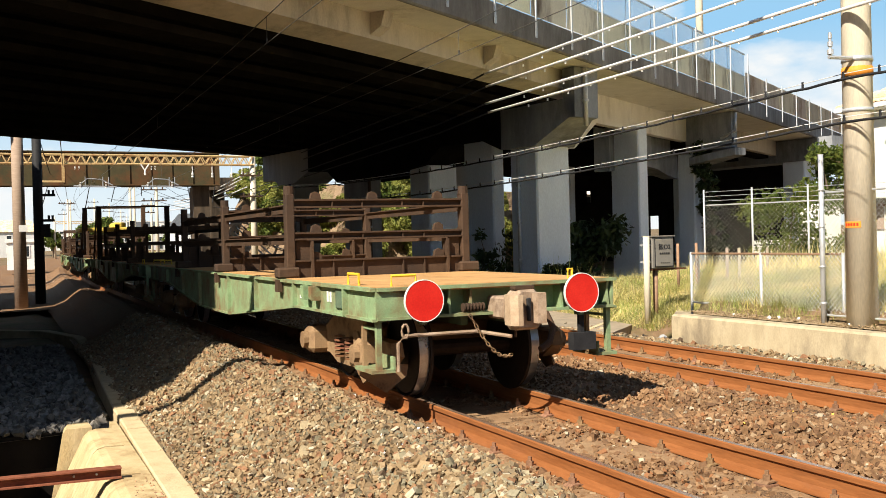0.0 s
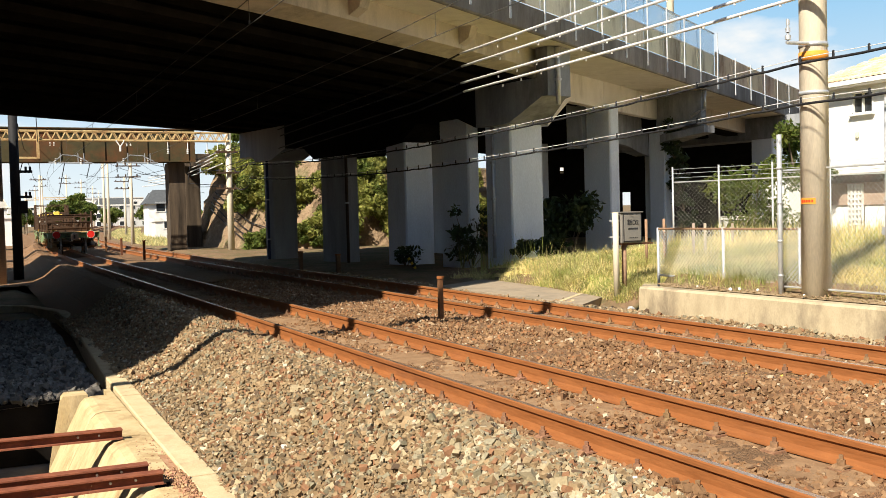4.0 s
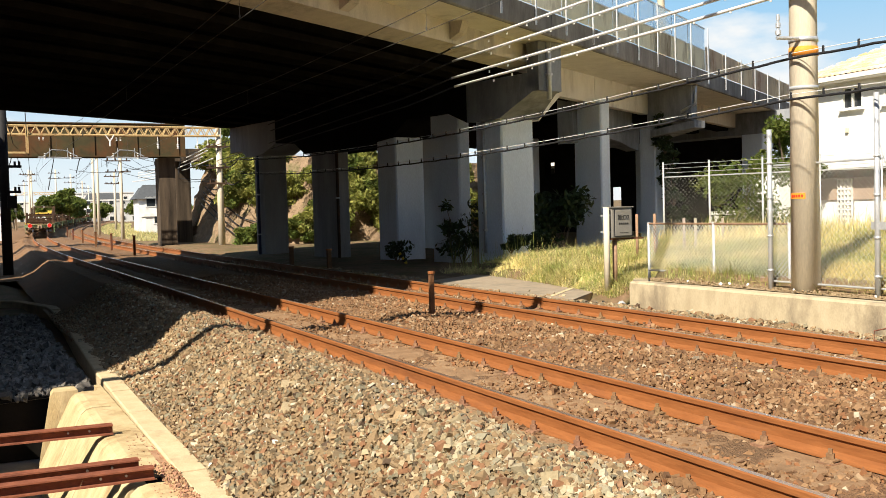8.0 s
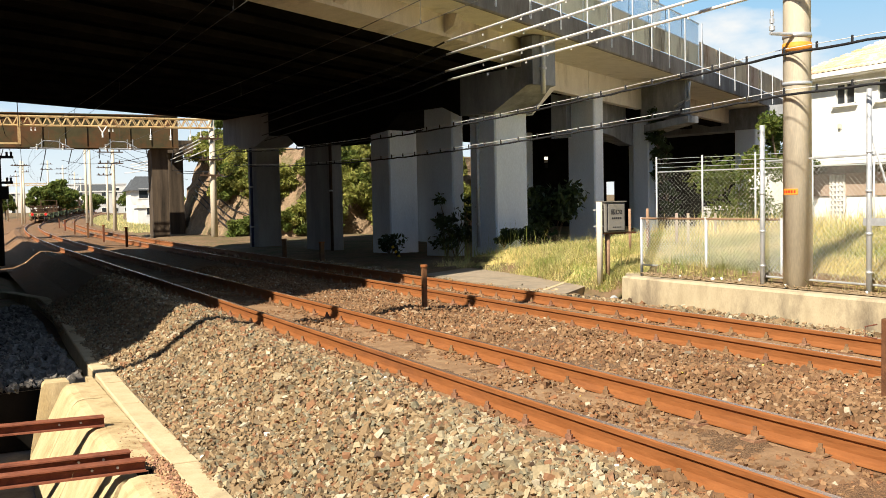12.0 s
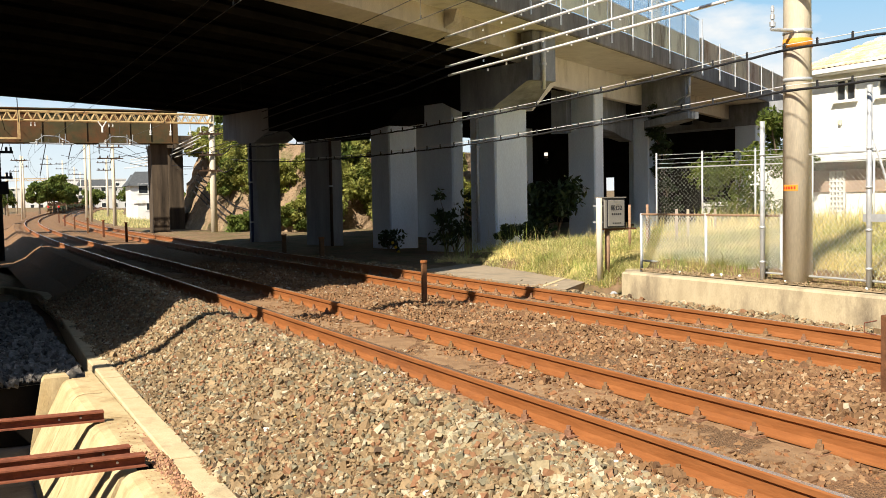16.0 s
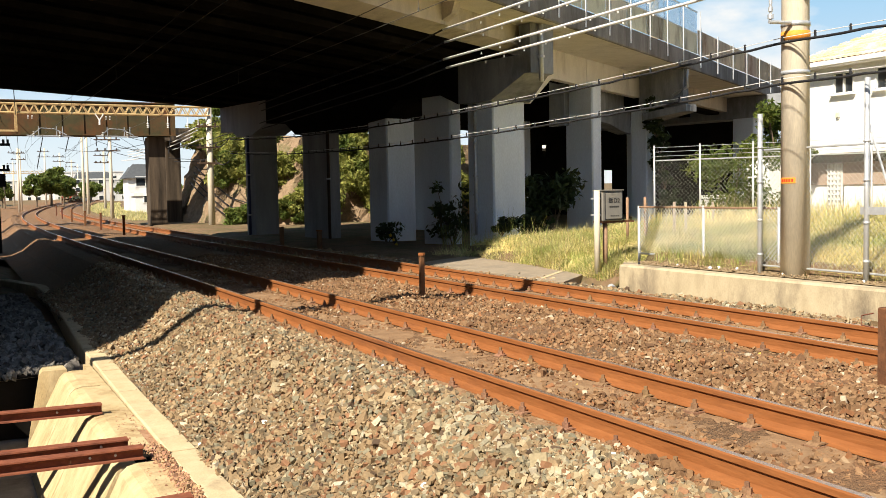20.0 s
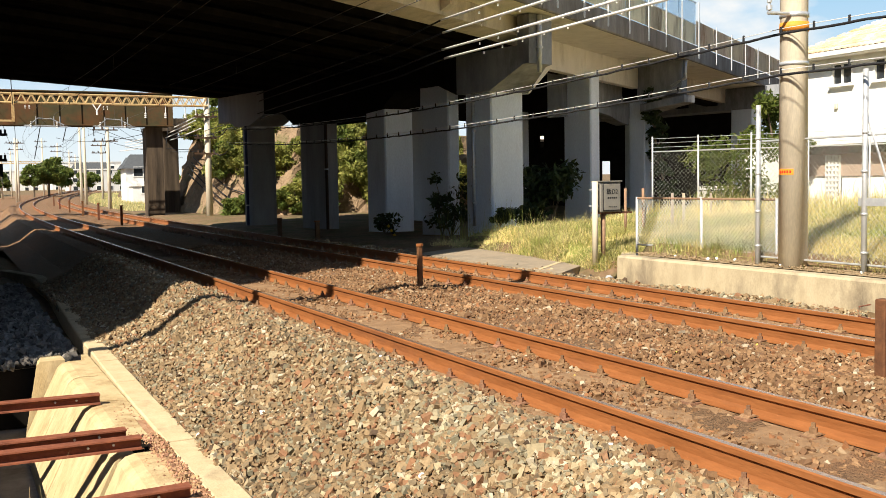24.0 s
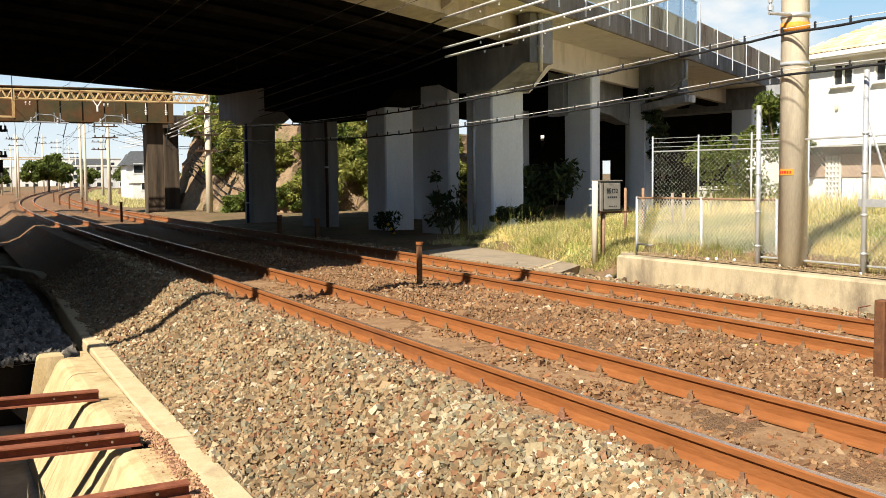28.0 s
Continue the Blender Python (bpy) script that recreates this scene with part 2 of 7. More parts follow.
M_PANEL = mat("sound_panel_beige", (0.70, 0.68, 0.58), (0.82, 0.80, 0.70), 2, 0.7, bump=0.15, stain=(0.25, 0.21, 0.16), stain_scale=1.0, stretch=(1, 1, 0.3), vary=0.12)
M_RUSTG = mat("rusty_girder", (0.045, 0.04, 0.02), (0.08, 0.065, 0.03), 1.5, 0.8, bump=0.3, stain=(0.13, 0.05, 0.02), stain_scale=0.7, stain_at=(0.45, 0.7))
M_TRUSS = mat("yellowed_truss", (0.42, 0.29, 0.13), (0.60, 0.44, 0.22), 6, 0.75, bump=0.2, stain=(0.3, 0.14, 0.06), stain_scale=2)


def clear_mat():
    m = bpy.data.materials.new("clear_panel")
    m.use_nodes = True
    b = m.node_tree.nodes["Principled BSDF"]
    b.inputs["Base Color"].default_value = (0.72, 0.82, 0.90, 1)
    b.inputs["Roughness"].default_value = 0.25
    b.inputs["Transmission Weight"].default_value = 0.85
    b.inputs["IOR"].default_value = 1.1
    return m


M_CLEAR = clear_mat()


# ---- mesh helpers ----
def box(bm, c, s, m=None, bev=0.0):
    """A box of size s centred on c, turned by the matrix m."""
    r = bmesh.ops.create_cube(bm, size=1.0)
    vs = r["verts"]
    bmesh.ops.scale(bm, vec=s, verts=vs)
    if bev:
        es = list({e for v in vs for e in v.link_edges})
        g = bmesh.ops.bevel(bm, geom=es, offset=bev, segments=1, affect="EDGES", profile=0.5)
        vs = list({v for f in g["faces"] for v in f.verts} | {v for v in vs if v.is_valid})
    if m is not None:
        bmesh.ops.transform(bm, matrix=m, verts=vs)
    bmesh.ops.translate(bm, vec=c, verts=vs)
    return vs


def rod(bm, a, b, r, seg=8, r2=None):
    a, b = Vector(a), Vector(b)
    d = b - a
    m = Matrix.Translation((a + b) / 2) @ d.to_track_quat("Z", "Y").to_matrix().to_4x4()
    return bmesh.ops.create_cone(bm, cap_ends=True, segments=seg, radius1=r, radius2=r if r2 is None else r2, depth=d.length, matrix=m)["verts"]


def tube(bm, pts, r, seg=6):
    """A round tube along pts."""
    pts = [Vector(p) for p in pts]
    rings = []
    for i, p in enumerate(pts):
        d = (pts[min(i + 1, len(pts) - 1)] - pts[max(i - 1, 0)]).normalized()
        up = Vector((0, 0, 1)) if abs(d.z) < 0.95 else Vector((1, 0, 0))
        a = d.cross(up).normalized()
        b = a.cross(d)
        rings.append([bm.verts.new(p + r * (math.cos(2 * math.pi * k / seg) * a + math.sin(2 * math.pi * k / seg) * b)) for k in range(seg)])
    for q, w in zip(rings, rings[1:]):
        for k in range(seg):
            bm.faces.new((q[k], q[(k + 1) % seg], w[(k + 1) % seg], w[k]))
    bm.faces.new(rings[0][::-1]), bm.faces.new(rings[-1])


def loft(bm, rings, close=True, caps=True):
    vs = [[bm.verts.new(p) for p in r] for r in rings]
    k = len(vs[0])
    for q, w in zip(vs, vs[1:]):
        for i in range(k if close else k - 1):
            bm.faces.new((q[i], q[(i + 1) % k], w[(i + 1) % k], w[i]))
    if caps and close:
        bm.faces.new(vs[0][::-1]), bm.faces.new(vs[-1])


def prism(bm, poly, axis, a, b):
    """The polygon poly (two coordinates) swept along an axis from a to b."""
    put = {"x": lambda p, t: (t, p[0], p[1]), "y": lambda p, t: (p[0], t, p[1]), "z": lambda p, t: (p[0], p[1], t)}[axis]
    loft(bm, [[put(p, a) for p in poly], [put(p, b) for p in poly]])


def mesh_of(name, bm, material, smooth=False):
    bmesh.ops.recalc_face_normals(bm, faces=bm.faces)
    me = bpy.data.meshes.new(name)
    bm.to_mesh(me)
    bm.free()
    for m in material if isinstance(material, (list, tuple)) else [material]:
        me.materials.append(m)
    if smooth:
        me.polygons.foreach_set("use_smooth", [True] * len(me.polygons))
    return me


def part(name, bm, material, parent, label="", smooth=False, m=None):
    ob = new(name, mesh_of(name, bm, material, smooth))
    ob.parent = parent
    if m is not None:
        ob.matrix_basis = m
    return tagged(ob, label)


def solid(name, bm, material, label, category, group="", kind="", smooth=False):
    return tagged(new(name, mesh_of(name, bm, material, smooth)), label, category, group, kind)


def thing(name, label, category, group="", kind="", m=None):
    ob = new(name)
    if m is not None:
        ob.matrix_basis = m
    return tagged(ob, label, category, group, kind)


def raw_mesh(name, verts, faces, material):
    """A mesh from numpy arrays; faces all have the same number of corners."""
    me = bpy.data.meshes.new(name)
    n, k = faces.shape
    me.vertices.add(len(verts)), me.loops.add(n * k), me.polygons.add(n)
    me.vertices.foreach_set("co", verts.astype(np.float32).ravel())
    me.loops.foreach_set("vertex_index", faces.astype(np.int32).ravel())
    me.polygons.foreach_set("loop_start", np.arange(0, n * k, k, dtype=np.int32))
    me.polygons.foreach_set("use_smooth", [False] * n)
    me.update(calc_edges=True)
    me.materials.append(material)
    return me


# ---- the plan ----
TRACK1, TRACK2 = 4.387, 7.87
CURVE_Y, CURVE_R = 35.0, 875.0


def far_rise(y):
    """The land rises gently beyond the curve."""
    return 0.8 * (max(0.0, min(y, 420.0) - 120.0) / 100.0) ** 1.5


def along(s, off=0.0, z=0.0):
    """A point off metres to the right of track 1's centre line, s metres along it, and the heading there."""
    if s <= CURVE_Y:
        return Vector((TRACK1 + off, s, z)), 0.0
    a = (s - CURVE_Y) / CURVE_R
    r = CURVE_R - off
    return Vector((TRACK1 + CURVE_R - r * math.cos(a), CURVE_Y + r * math.sin(a), z + far_rise(s))), a


BD = Vector((0.837, 0.547, 0)).normalized()       # along the road bridge
BN = Vector((-BD.y, BD.x, 0))                     # across it, away from the camera


def bridge(a, p, z):
    """A point a metres along the bridge and p metres across from the world's origin."""
    v = BD * a + BN * p
    return Vector((v.x, v.y, z))

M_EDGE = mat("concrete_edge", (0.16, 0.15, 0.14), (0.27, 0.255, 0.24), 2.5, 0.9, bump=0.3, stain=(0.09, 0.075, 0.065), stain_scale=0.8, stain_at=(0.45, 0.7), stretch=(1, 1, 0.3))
M_WEB = mat("concrete_beige", (0.64, 0.60, 0.51), (0.76, 0.72, 0.63), 2.0, 0.85, bump=0.2, stain=(0.30, 0.25, 0.19), stain_scale=0.6, stain_at=(0.55, 0.8), stretch=(1, 1, 0.4))
M_CAP = mat("concrete_cap", (0.22, 0.23, 0.245), (0.36, 0.37, 0.385), 2.0, 0.88, bump=0.25, stain=(0.09, 0.088, 0.085), stain_scale=0.7, stain_at=(0.47, 0.72), stretch=(1, 1, 0.35))
M_BLUEP = mat("blue_pipe_paint", (0.03, 0.04, 0.09), (0.05, 0.06, 0.12), 5, 0.5, bump=0.05)
M_PANEL2 = mat("brown_board", (0.56, 0.49, 0.40), (0.70, 0.63, 0.53), 2, 0.8, bump=0.2, stain=(0.30, 0.20, 0.13), stain_scale=1.2, stretch=(1, 1, 0.4), vary=0.15)
M_WIRE = mat("mesh_wire", (0.60, 0.60, 0.57), (0.74, 0.74, 0.70), 10, 0.45, metal=0.3, bump=0.0)
M_RUSTRAIL = mat("rusty_fence_rail", (0.22, 0.13, 0.08), (0.34, 0.22, 0.14), 20, 0.8, bump=0.2)
M_BROWNWALL = mat("brown_cladding", (0.30, 0.22, 0.165), (0.40, 0.30, 0.23), 4, 0.8, bump=0.2, stretch=(1, 1, 6))
M_REDSOIL = mat("red_soil_crumbs", (0.28, 0.15, 0.08), (0.42, 0.26, 0.155), 20, 0.95, bump=0.4, vary=0.35)
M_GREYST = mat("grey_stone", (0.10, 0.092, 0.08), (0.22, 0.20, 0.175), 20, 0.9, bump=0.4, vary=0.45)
M_STALK = mat("dry_stalk", (0.40, 0.33, 0.16), (0.55, 0.47, 0.26), 6, 0.8, bump=0.0, vary=0.3)
M_LAWN = mat("green_grass", (0.25, 0.32, 0.08), (0.42, 0.47, 0.15), 2.2, 0.8, bump=0.0, stain=(0.32, 0.27, 0.09), stain_scale=0.8, stain_at=(0.45, 0.65), vary=0.35)
M_STREAK = mat("streaked_concrete", (0.012, 0.010, 0.008), (0.15, 0.11, 0.075), 1.6, 0.9, bump=0.3, stretch=(1, 1, 0.08))
M_CANVAS = mat("dull_yellow_paint", (0.55, 0.38, 0.06), (0.65, 0.46, 0.10), 5, 0.6, bump=0.1)
M_LEAF2 = mat("leaf_yellow_green", (0.24, 0.26, 0.06), (0.42, 0.41, 0.11), 3, 0.6, bump=0.0, stain=(0.07, 0.10, 0.02), stain_scale=0.8, stain_at=(0.45, 0.7), vary=0.4)
# leaf green darkened to carry the bridge's shade
M_SHADE_LEAF = mat("leaf_shade_dark", (0.022, 0.035, 0.012), (0.05, 0.07, 0.02), 3, 0.6, bump=0.0, vary=0.4)
M_THATCH = mat("thatch", (0.50, 0.40, 0.15), (0.70, 0.56, 0.25), 9, 0.9, bump=0.6, stain=(0.14, 0.15, 0.04), stain_scale=0.9, stain_at=(0.45, 0.65), depth=0.03)
M_TROUGH = mat("pale_slab_concrete", (0.44, 0.33, 0.17), (0.58, 0.46, 0.27), 5, 0.9, bump=0.5, stain=(0.26, 0.16, 0.07), stain_scale=2.6, stain_at=(0.5, 0.75), stretch=(1, 1, 0.4))
M_AXLE = mat("dusty_axle_box", (0.20, 0.125, 0.065), (0.34, 0.22, 0.12), 8, 0.8, bump=0.3, stain=(0.09, 0.05, 0.03), stain_scale=4, stain_at=(0.5, 0.7))
M_ROD = mat("worn_pale_rod", (0.36, 0.25, 0.16), (0.50, 0.38, 0.26), 10, 0.7, bump=0.2)
M_CLIP = mat("rusty_rail_clip", (0.15, 0.085, 0.045), (0.30, 0.18, 0.10), 30, 0.75, bump=0.2, vary=0.2)
M_CATWIRE = mat("dark_copper_wire", (0.05, 0.05, 0.045), (0.10, 0.095, 0.085), 10, 0.6, bump=0.0)
M_DIRT = mat("dead_leaf_dirt", (0.20, 0.145, 0.085), (0.38, 0.28, 0.165), 14, 0.95, bump=0.8, stain=(0.34, 0.24, 0.13), stain_scale=6, stain_at=(0.55, 0.7), depth=0.02)
M_BEAMR = mat("rust_red_beam", (0.17, 0.055, 0.032), (0.27, 0.095, 0.05), 12, 0.75, bump=0.3, stain=(0.09, 0.03, 0.02), stain_scale=4, stain_at=(0.5, 0.75))
M_COUPLER = mat("worn_coupler_steel", (0.22, 0.145, 0.09), (0.42, 0.32, 0.235), 6, 0.7, bump=0.4, stain=(0.10, 0.06, 0.04), stain_scale=4, stain_at=(0.5, 0.7))


def let_light_through(m, share):
    """Thin leaves pass some of the light that falls on their back."""
    N, L = m.node_tree.nodes, m.node_tree.links
    b = N["Principled BSDF"]
    t, x = N.new("ShaderNodeBsdfTranslucent"), N.new("ShaderNodeMixShader")
    x.inputs[0].default_value = share
    L.new(b.inputs["Base Color"].links[0].from_socket, t.inputs[0])
    L.new(b.outputs[0], x.inputs[1]), L.new(t.outputs[0], x.inputs[2]), L.new(x.outputs[0], N["Material Output"].inputs[0])


for leafy in (M_GRASS, M_LAWN, M_LEAF, M_LEAF2, M_STALK):
    let_light_through(leafy, 0.45)
for sheet in (M_PANEL, M_PANEL2):
    let_light_through(sheet, 0.6)


def sky_mat():
    """Far sky: pale blue above, whiter and cloudy towards the horizon."""
    m = bpy.data.materials.new("far_sky")
    m.use_nodes = True
    N, L = m.node_tree.nodes, m.node_tree.links
    co = N.new("ShaderNodeTexCoord")
    sp = N.new("ShaderNodeSeparateXYZ")
    L.new(co.outputs["Object"], sp.inputs[0])
    h = N.new("ShaderNodeMapRange")
    h.inputs[1].default_value, h.inputs[2].default_value = 40, 460
    L.new(sp.outputs[2], h.inputs[0])
    r = N.new("ShaderNodeValToRGB")
    r.color_ramp.elements[0].color, r.color_ramp.elements[1].color = (0.90, 0.97, 1.0, 1), (0.36, 0.66, 0.95, 1)
    L.new(h.outputs[0], r.inputs[0])
    mp = N.new("ShaderNodeMapping")
    mp.inputs["Scale"].default_value = (0.0028, 0.0028, 0.006)
    L.new(co.outputs["Object"], mp.inputs[0])
    n = N.new("ShaderNodeTexNoise")
    n.inputs["Scale"].default_value, n.inputs["Detail"].default_value = 1.0, 8
    L.new(mp.outputs[0], n.inputs[0])
    c = N.new("ShaderNodeValToRGB")
    c.color_ramp.elements[0].position, c.color_ramp.elements[1].position = 0.53, 0.66
    L.new(n.outputs[0], c.inputs[0])
    x = N.new("ShaderNodeMix")
    x.data_type = "RGBA"
    x.inputs[7].default_value = (1, 1, 1, 1)
    L.new(c.outputs[0], x.inputs[0]), L.new(r.outputs[0], x.inputs[6])
    e = N.new("ShaderNodeEmission")
    e.inputs[1].default_value = 0.5
    L.new(x.outputs[2], e.inputs[0]), L.new(e.outputs[0], N["Material Output"].inputs[0])
    N.remove(N["Principled BSDF"])
    return m


M_SKY = sky_mat()

# ---- ground ----
# the grass on the right starts at this line
GRASS_Y, GRASS_X = [13.2, 13.4, 13.9, 14.6, 16.2, 18.2, 20.4, 22.4, 24], [10.46, 11.0, 10.95, 10.5, 10.75, 11.1, 11.3, 11.6, 11.7]
def bump_at(x, y, s, a):
    return a * noise.noise(Vector((x * s, y * s, 3.7)))


def ground_z(x, y):
    """Height of the soil under and beside the tracks."""
    c, _ = along(max(-20.0, min(y, 420.0)))
    o = x - c.x                                   # distance from track 1
    if o < -2.85:
        z = -0.80 - 0.05 * min(6, max(0, -3.0 - o))
    elif o < 5.4:
        z = -0.95
    else:
        t = min(1, max(0, (o - 5.6) / 0.8))
        lawn = 0.16 if y < 13.2 else 0.16 - 0.26 * min(1, (y - 13.2) / 1.2) * (1 - min(1, max(0, (o - 5.9) / 2.2)))
        mound = 0.40 * min(1, max(0, (o - 6.0) / 6.0)) * max(0.0, 1 - max(0, y - 19) / 7)
        under = -0.25 if y > 22 else lawn
        k = min(1, max(0, (y - 17 - 0.55 * max(0, o - 5)) / 4))
        lawn += 0.17 * min(1, max(0, (o - 5.95) / 0.45)) * (y < 13.6)
        z = -0.45 * (1 - t) + t * (lawn * (1 - k) + under * k + mound * (1 - k))
    if 13.7 < y < 24 and 5.2 < o < 9:
        gx = float(np.interp(y, GRASS_Y, GRASS_X))
        z = min(z, -0.30 + 0.30 * min(1, max(0, x - gx + 0.1) / 0.35) + 0.5 * max(0, x - gx - 0.2))
    return z + far_rise(y) + bump_at(x, y, 0.9, 0.03)


def make_ground():
    xs = np.unique(np.concatenate([np.linspace(-900, -40, 12), np.linspace(-40, -6, 18), np.arange(-6, 32, 0.35), np.linspace(32, 90, 40), np.linspace(90, 1400, 14)]))
    ys = np.unique(np.concatenate([np.linspace(-400, -20, 8), np.linspace(-20, -2, 12), np.arange(-2, 48, 0.4), np.linspace(48, 200, 60), np.linspace(200, 2200, 16)]))
    v = np.array([(x, y, ground_z(x, y)) for y in ys for x in xs])
    nx = len(xs)
    keep = []
    for j in range(len(ys) - 1):
        for i in range(nx - 1):
            cx, cy = (xs[i] + xs[i + 1]) / 2, (ys[j] + ys[j + 1]) / 2
            if -0.5 < cx < 1.3 and 1.5 < cy < 13.5:      # the open trough
                continue
            a = j * nx + i
            keep.append((a, a + 1, a + 1 + nx, a + nx))
    me = raw_mesh("ground", v, np.array(keep), M_SOIL)
    me.polygons.foreach_set("use_smooth", [True] * len(me.polygons))
    return tagged(new("ground", me), "dry brown soil ground beside the railway", "ground", kind="structure")


make_ground()
bm = bmesh.new()
ring = [(2300 * math.sin(radians(a)), 2300 * math.cos(radians(a))) for a in range(-20, 96, 4)]
loft(bm, [[Vector((x, y, -30)), Vector((x, y, 1500))] for x, y in ring], close=False)
solid("sky_backdrop", bm, M_SKY, "pale blue sky with thin white clouds", "sky", kind="structure")

# cross-section of the ballast: offset from track 1 and height
BED = [(-2.64, -0.73), (-2.35, -0.65), (-1.95, -0.50), (-1.6, -0.23), (-1.38, -0.09), (-1.05, -0.10), (-0.82, -0.175), (-0.62, -0.182), (0, -0.185), (0.62, -0.182), (1.2, -0.17), (1.75, -0.13), (2.25, -0.17), (2.86, -0.185), (3.48, -0.188), (4.1, -0.185), (4.6, -0.19), (4.95, -0.2), (5.3, -0.22), (5.62, -0.235), (6.0, -0.6)]


def make_bed():
    ss = list(np.arange(-8, 40, 0.5)) + list(np.arange(40, 420, 4.0))
    rows = []
    for s in ss:
        for o, z in BED:
            p, _ = along(s, o, z)
            rows.append(p)
    k = len(BED)
    f = np.array([(j * k + i, j * k + i + 1, j * k + i + 1 + k, j * k + i + k) for j in range(len(ss) - 1) for i in range(k - 1)])
    ob = tagged(new("ballast_bed", raw_mesh("ballast_bed", np.array(rows), f, M_BED)), "rust-stained ballast bed under two railway tracks", "ballast", kind="structure")
    return ob


make_bed()


def make_yard():
    """Old rusty ballast left of the line beyond the bridge."""
    ss, os_ = np.arange(38, 400, 3.0), np.linspace(-12, -2.3, 12)
    rows = []
    for s in ss:
        for o in os_:
            p, _ = along(float(s), float(o), -0.66 - 0.02 * (-2.3 - o) + 0.05 * noise.noise(Vector((o * 0.8, s * 0.3, 9.0))))
            rows.append(p)
    k = len(os_)
    f = np.array([(j * k + i, j * k + i + 1, j * k + i + 1 + k, j * k + i + k) for j in range(len(ss) - 1) for i in range(k - 1)])
    return tagged(new("yard_ballast", raw_mesh("yard_ballast", np.array(rows), f, M_BED)), "old rust-brown ballast beside the far tracks", "ballast", kind="structure")


make_yard()

# ---- rails ----
RAIL = [(-0.0725, -0.174), (0.0725, -0.174), (0.0725, -0.165), (0.034, -0.15), (0.018, -0.125), (0.015, -0.09), (0.015, -0.050), (0.0325, -0.040), (0.0325, -0.008), (0.022, 0.0), (-0.022, 0.0), (-0.0325, -0.008), (-0.0325, -0.040), (-0.015, -0.050), (-0.015, -0.09), (-0.018, -0.125), (-0.034, -0.15), (-0.0725, -0.165)]
PITCH, SLEEPER_Y0 = 0.568, 5.0


def make_track(name, off, label):
    t = thing(name, label, "railway track", kind="structure")
    ss = [-8, 0, 10, 20, 30] + [35 + 4 * i for i in range(96)]
    for side in (-0.566, 0.566):
        bm = bmesh.new()
        rings = []
        for s in ss:
            c, a = along(s, off + side)
            r = Vector((math.cos(a), -math.sin(a), 0))
            rings.append([c + r * x + Vector((0, 0, z)) for x, z in RAIL])
        loft(bm, rings)
        bmesh.ops.recalc_face_normals(bm, faces=bm.faces)
        for f in bm.faces:
            if f.normal.z > 0.9 and f.calc_center_median().z > -0.002:
                f.material_index = 1
        part("rail", bm, [M_RUST, M_SHINE], t, "rust-brown steel rail with a polished running surface")
    # concrete sleepers, nearly buried
    bm = bmesh.new()
    prism(bm, [(-1.0, -0.36), (1.0, -0.36), (1.0, -0.2), (0.86, -0.184), (0.38, -0.184), (0.2, -0.215), (-0.2, -0.215), (-0.38, -0.184), (-0.86, -0.184), (-1.0, -0.2)], "y", -0.13, 0.13)
    sleeper = mesh_of("sleeper", bm, M_SLEEPER)
    bm = bmesh.new()
    prism(bm, [(-0.05, -0.158), (-0.02, -0.146), (0.03, -0.15), (0.06, -0.17), (0.062, -0.186), (0.05, -0.186), (0.03, -0.163), (-0.02, -0.158), (-0.05, -0.168)], "y", -0.045, 0.045)
    box(bm, (0.012, 0, -0.178), (0.13, 0.13, 0.02))
    rod(bm, (0.008, 0, -0.17), (0.008, 0, -0.085), 0.015, 6)
    rod(bm, (0.008, 0, -0.15), (0.008, 0, -0.115), 0.028, 6)
    clip = mesh_of("rail_clip", bm, M_CLIP)
    n = 0
    for i in range(-12, 190):
        s = SLEEPER_Y0 + i * PITCH
        c, a = along(s, off)
        m = Matrix.Translation(c) @ Matrix.Rotation(-a, 4, "Z") @ Matrix.Rotation(0.01 * random.uniform(-1, 1), 4, "Z")
        ob = new("sleeper", sleeper)
        ob.parent, ob.matrix_basis = t, m
        if s < 38 and n < 280:
            for side in (-0.566, 0.566):
                for q in (-1, 1):
                    ob = new("rail_clip", clip)
                    ob.parent = t
                    ob.matrix_basis = m @ pose(side + q * 0.105, 0, 0, 0, 0, 0 if q > 0 else 180)
                    n += 1
    return t


make_track("track_1", 0.0, "rusty narrow-gauge railway track on concrete sleepers")
make_track("track_2", TRACK2 - TRACK1, "second rusty railway track on concrete sleepers")


# ---- brown dust that half buries the sleepers ----
M_DUST = mat("rust_brown_dust", (0.20, 0.118, 0.062), (0.32, 0.20, 0.11), 5, 0.95, bump=0.7, fine=70.0, stain=(0.40, 0.27, 0.15), stain_scale=2.4, stain_at=(0.55, 0.75), depth=0.012)


def make_dust(off, o0, o1, level):
    os_, ss = np.linspace(o0, o1, 15), np.arange(2.0, 30.0, 0.08)
    v = np.array([(TRACK1 + off + o, y, level + 0.016 * noise.noise(Vector((o * 2.2, y * 1.7, off))) + 0.008 * noise.noise(Vector((o * 9, y * 9, 2.0)))) for y in ss for o in os_])
    n = len(os_)
    f = np.array([(j * n + i, j * n + i + 1, j * n + i + 1 + n, j * n + i + n) for j in range(len(ss) - 1) for i in range(n - 1)])
    ob = new("track_dust", raw_mesh("track_dust", v, f, M_DUST))
    ob.data.polygons.foreach_set("use_smooth", [True] * len(ob.data.polygons))
    return tagged(ob, "rust-brown dust between the rails burying the sleepers", "dust", kind="structure")


make_dust(0.0, -0.49, 0.49, -0.181)
make_dust(TRACK2 - TRACK1, -0.49, 0.49, -0.181)
make_dust(0.0, 0.64, 1.05, -0.172)
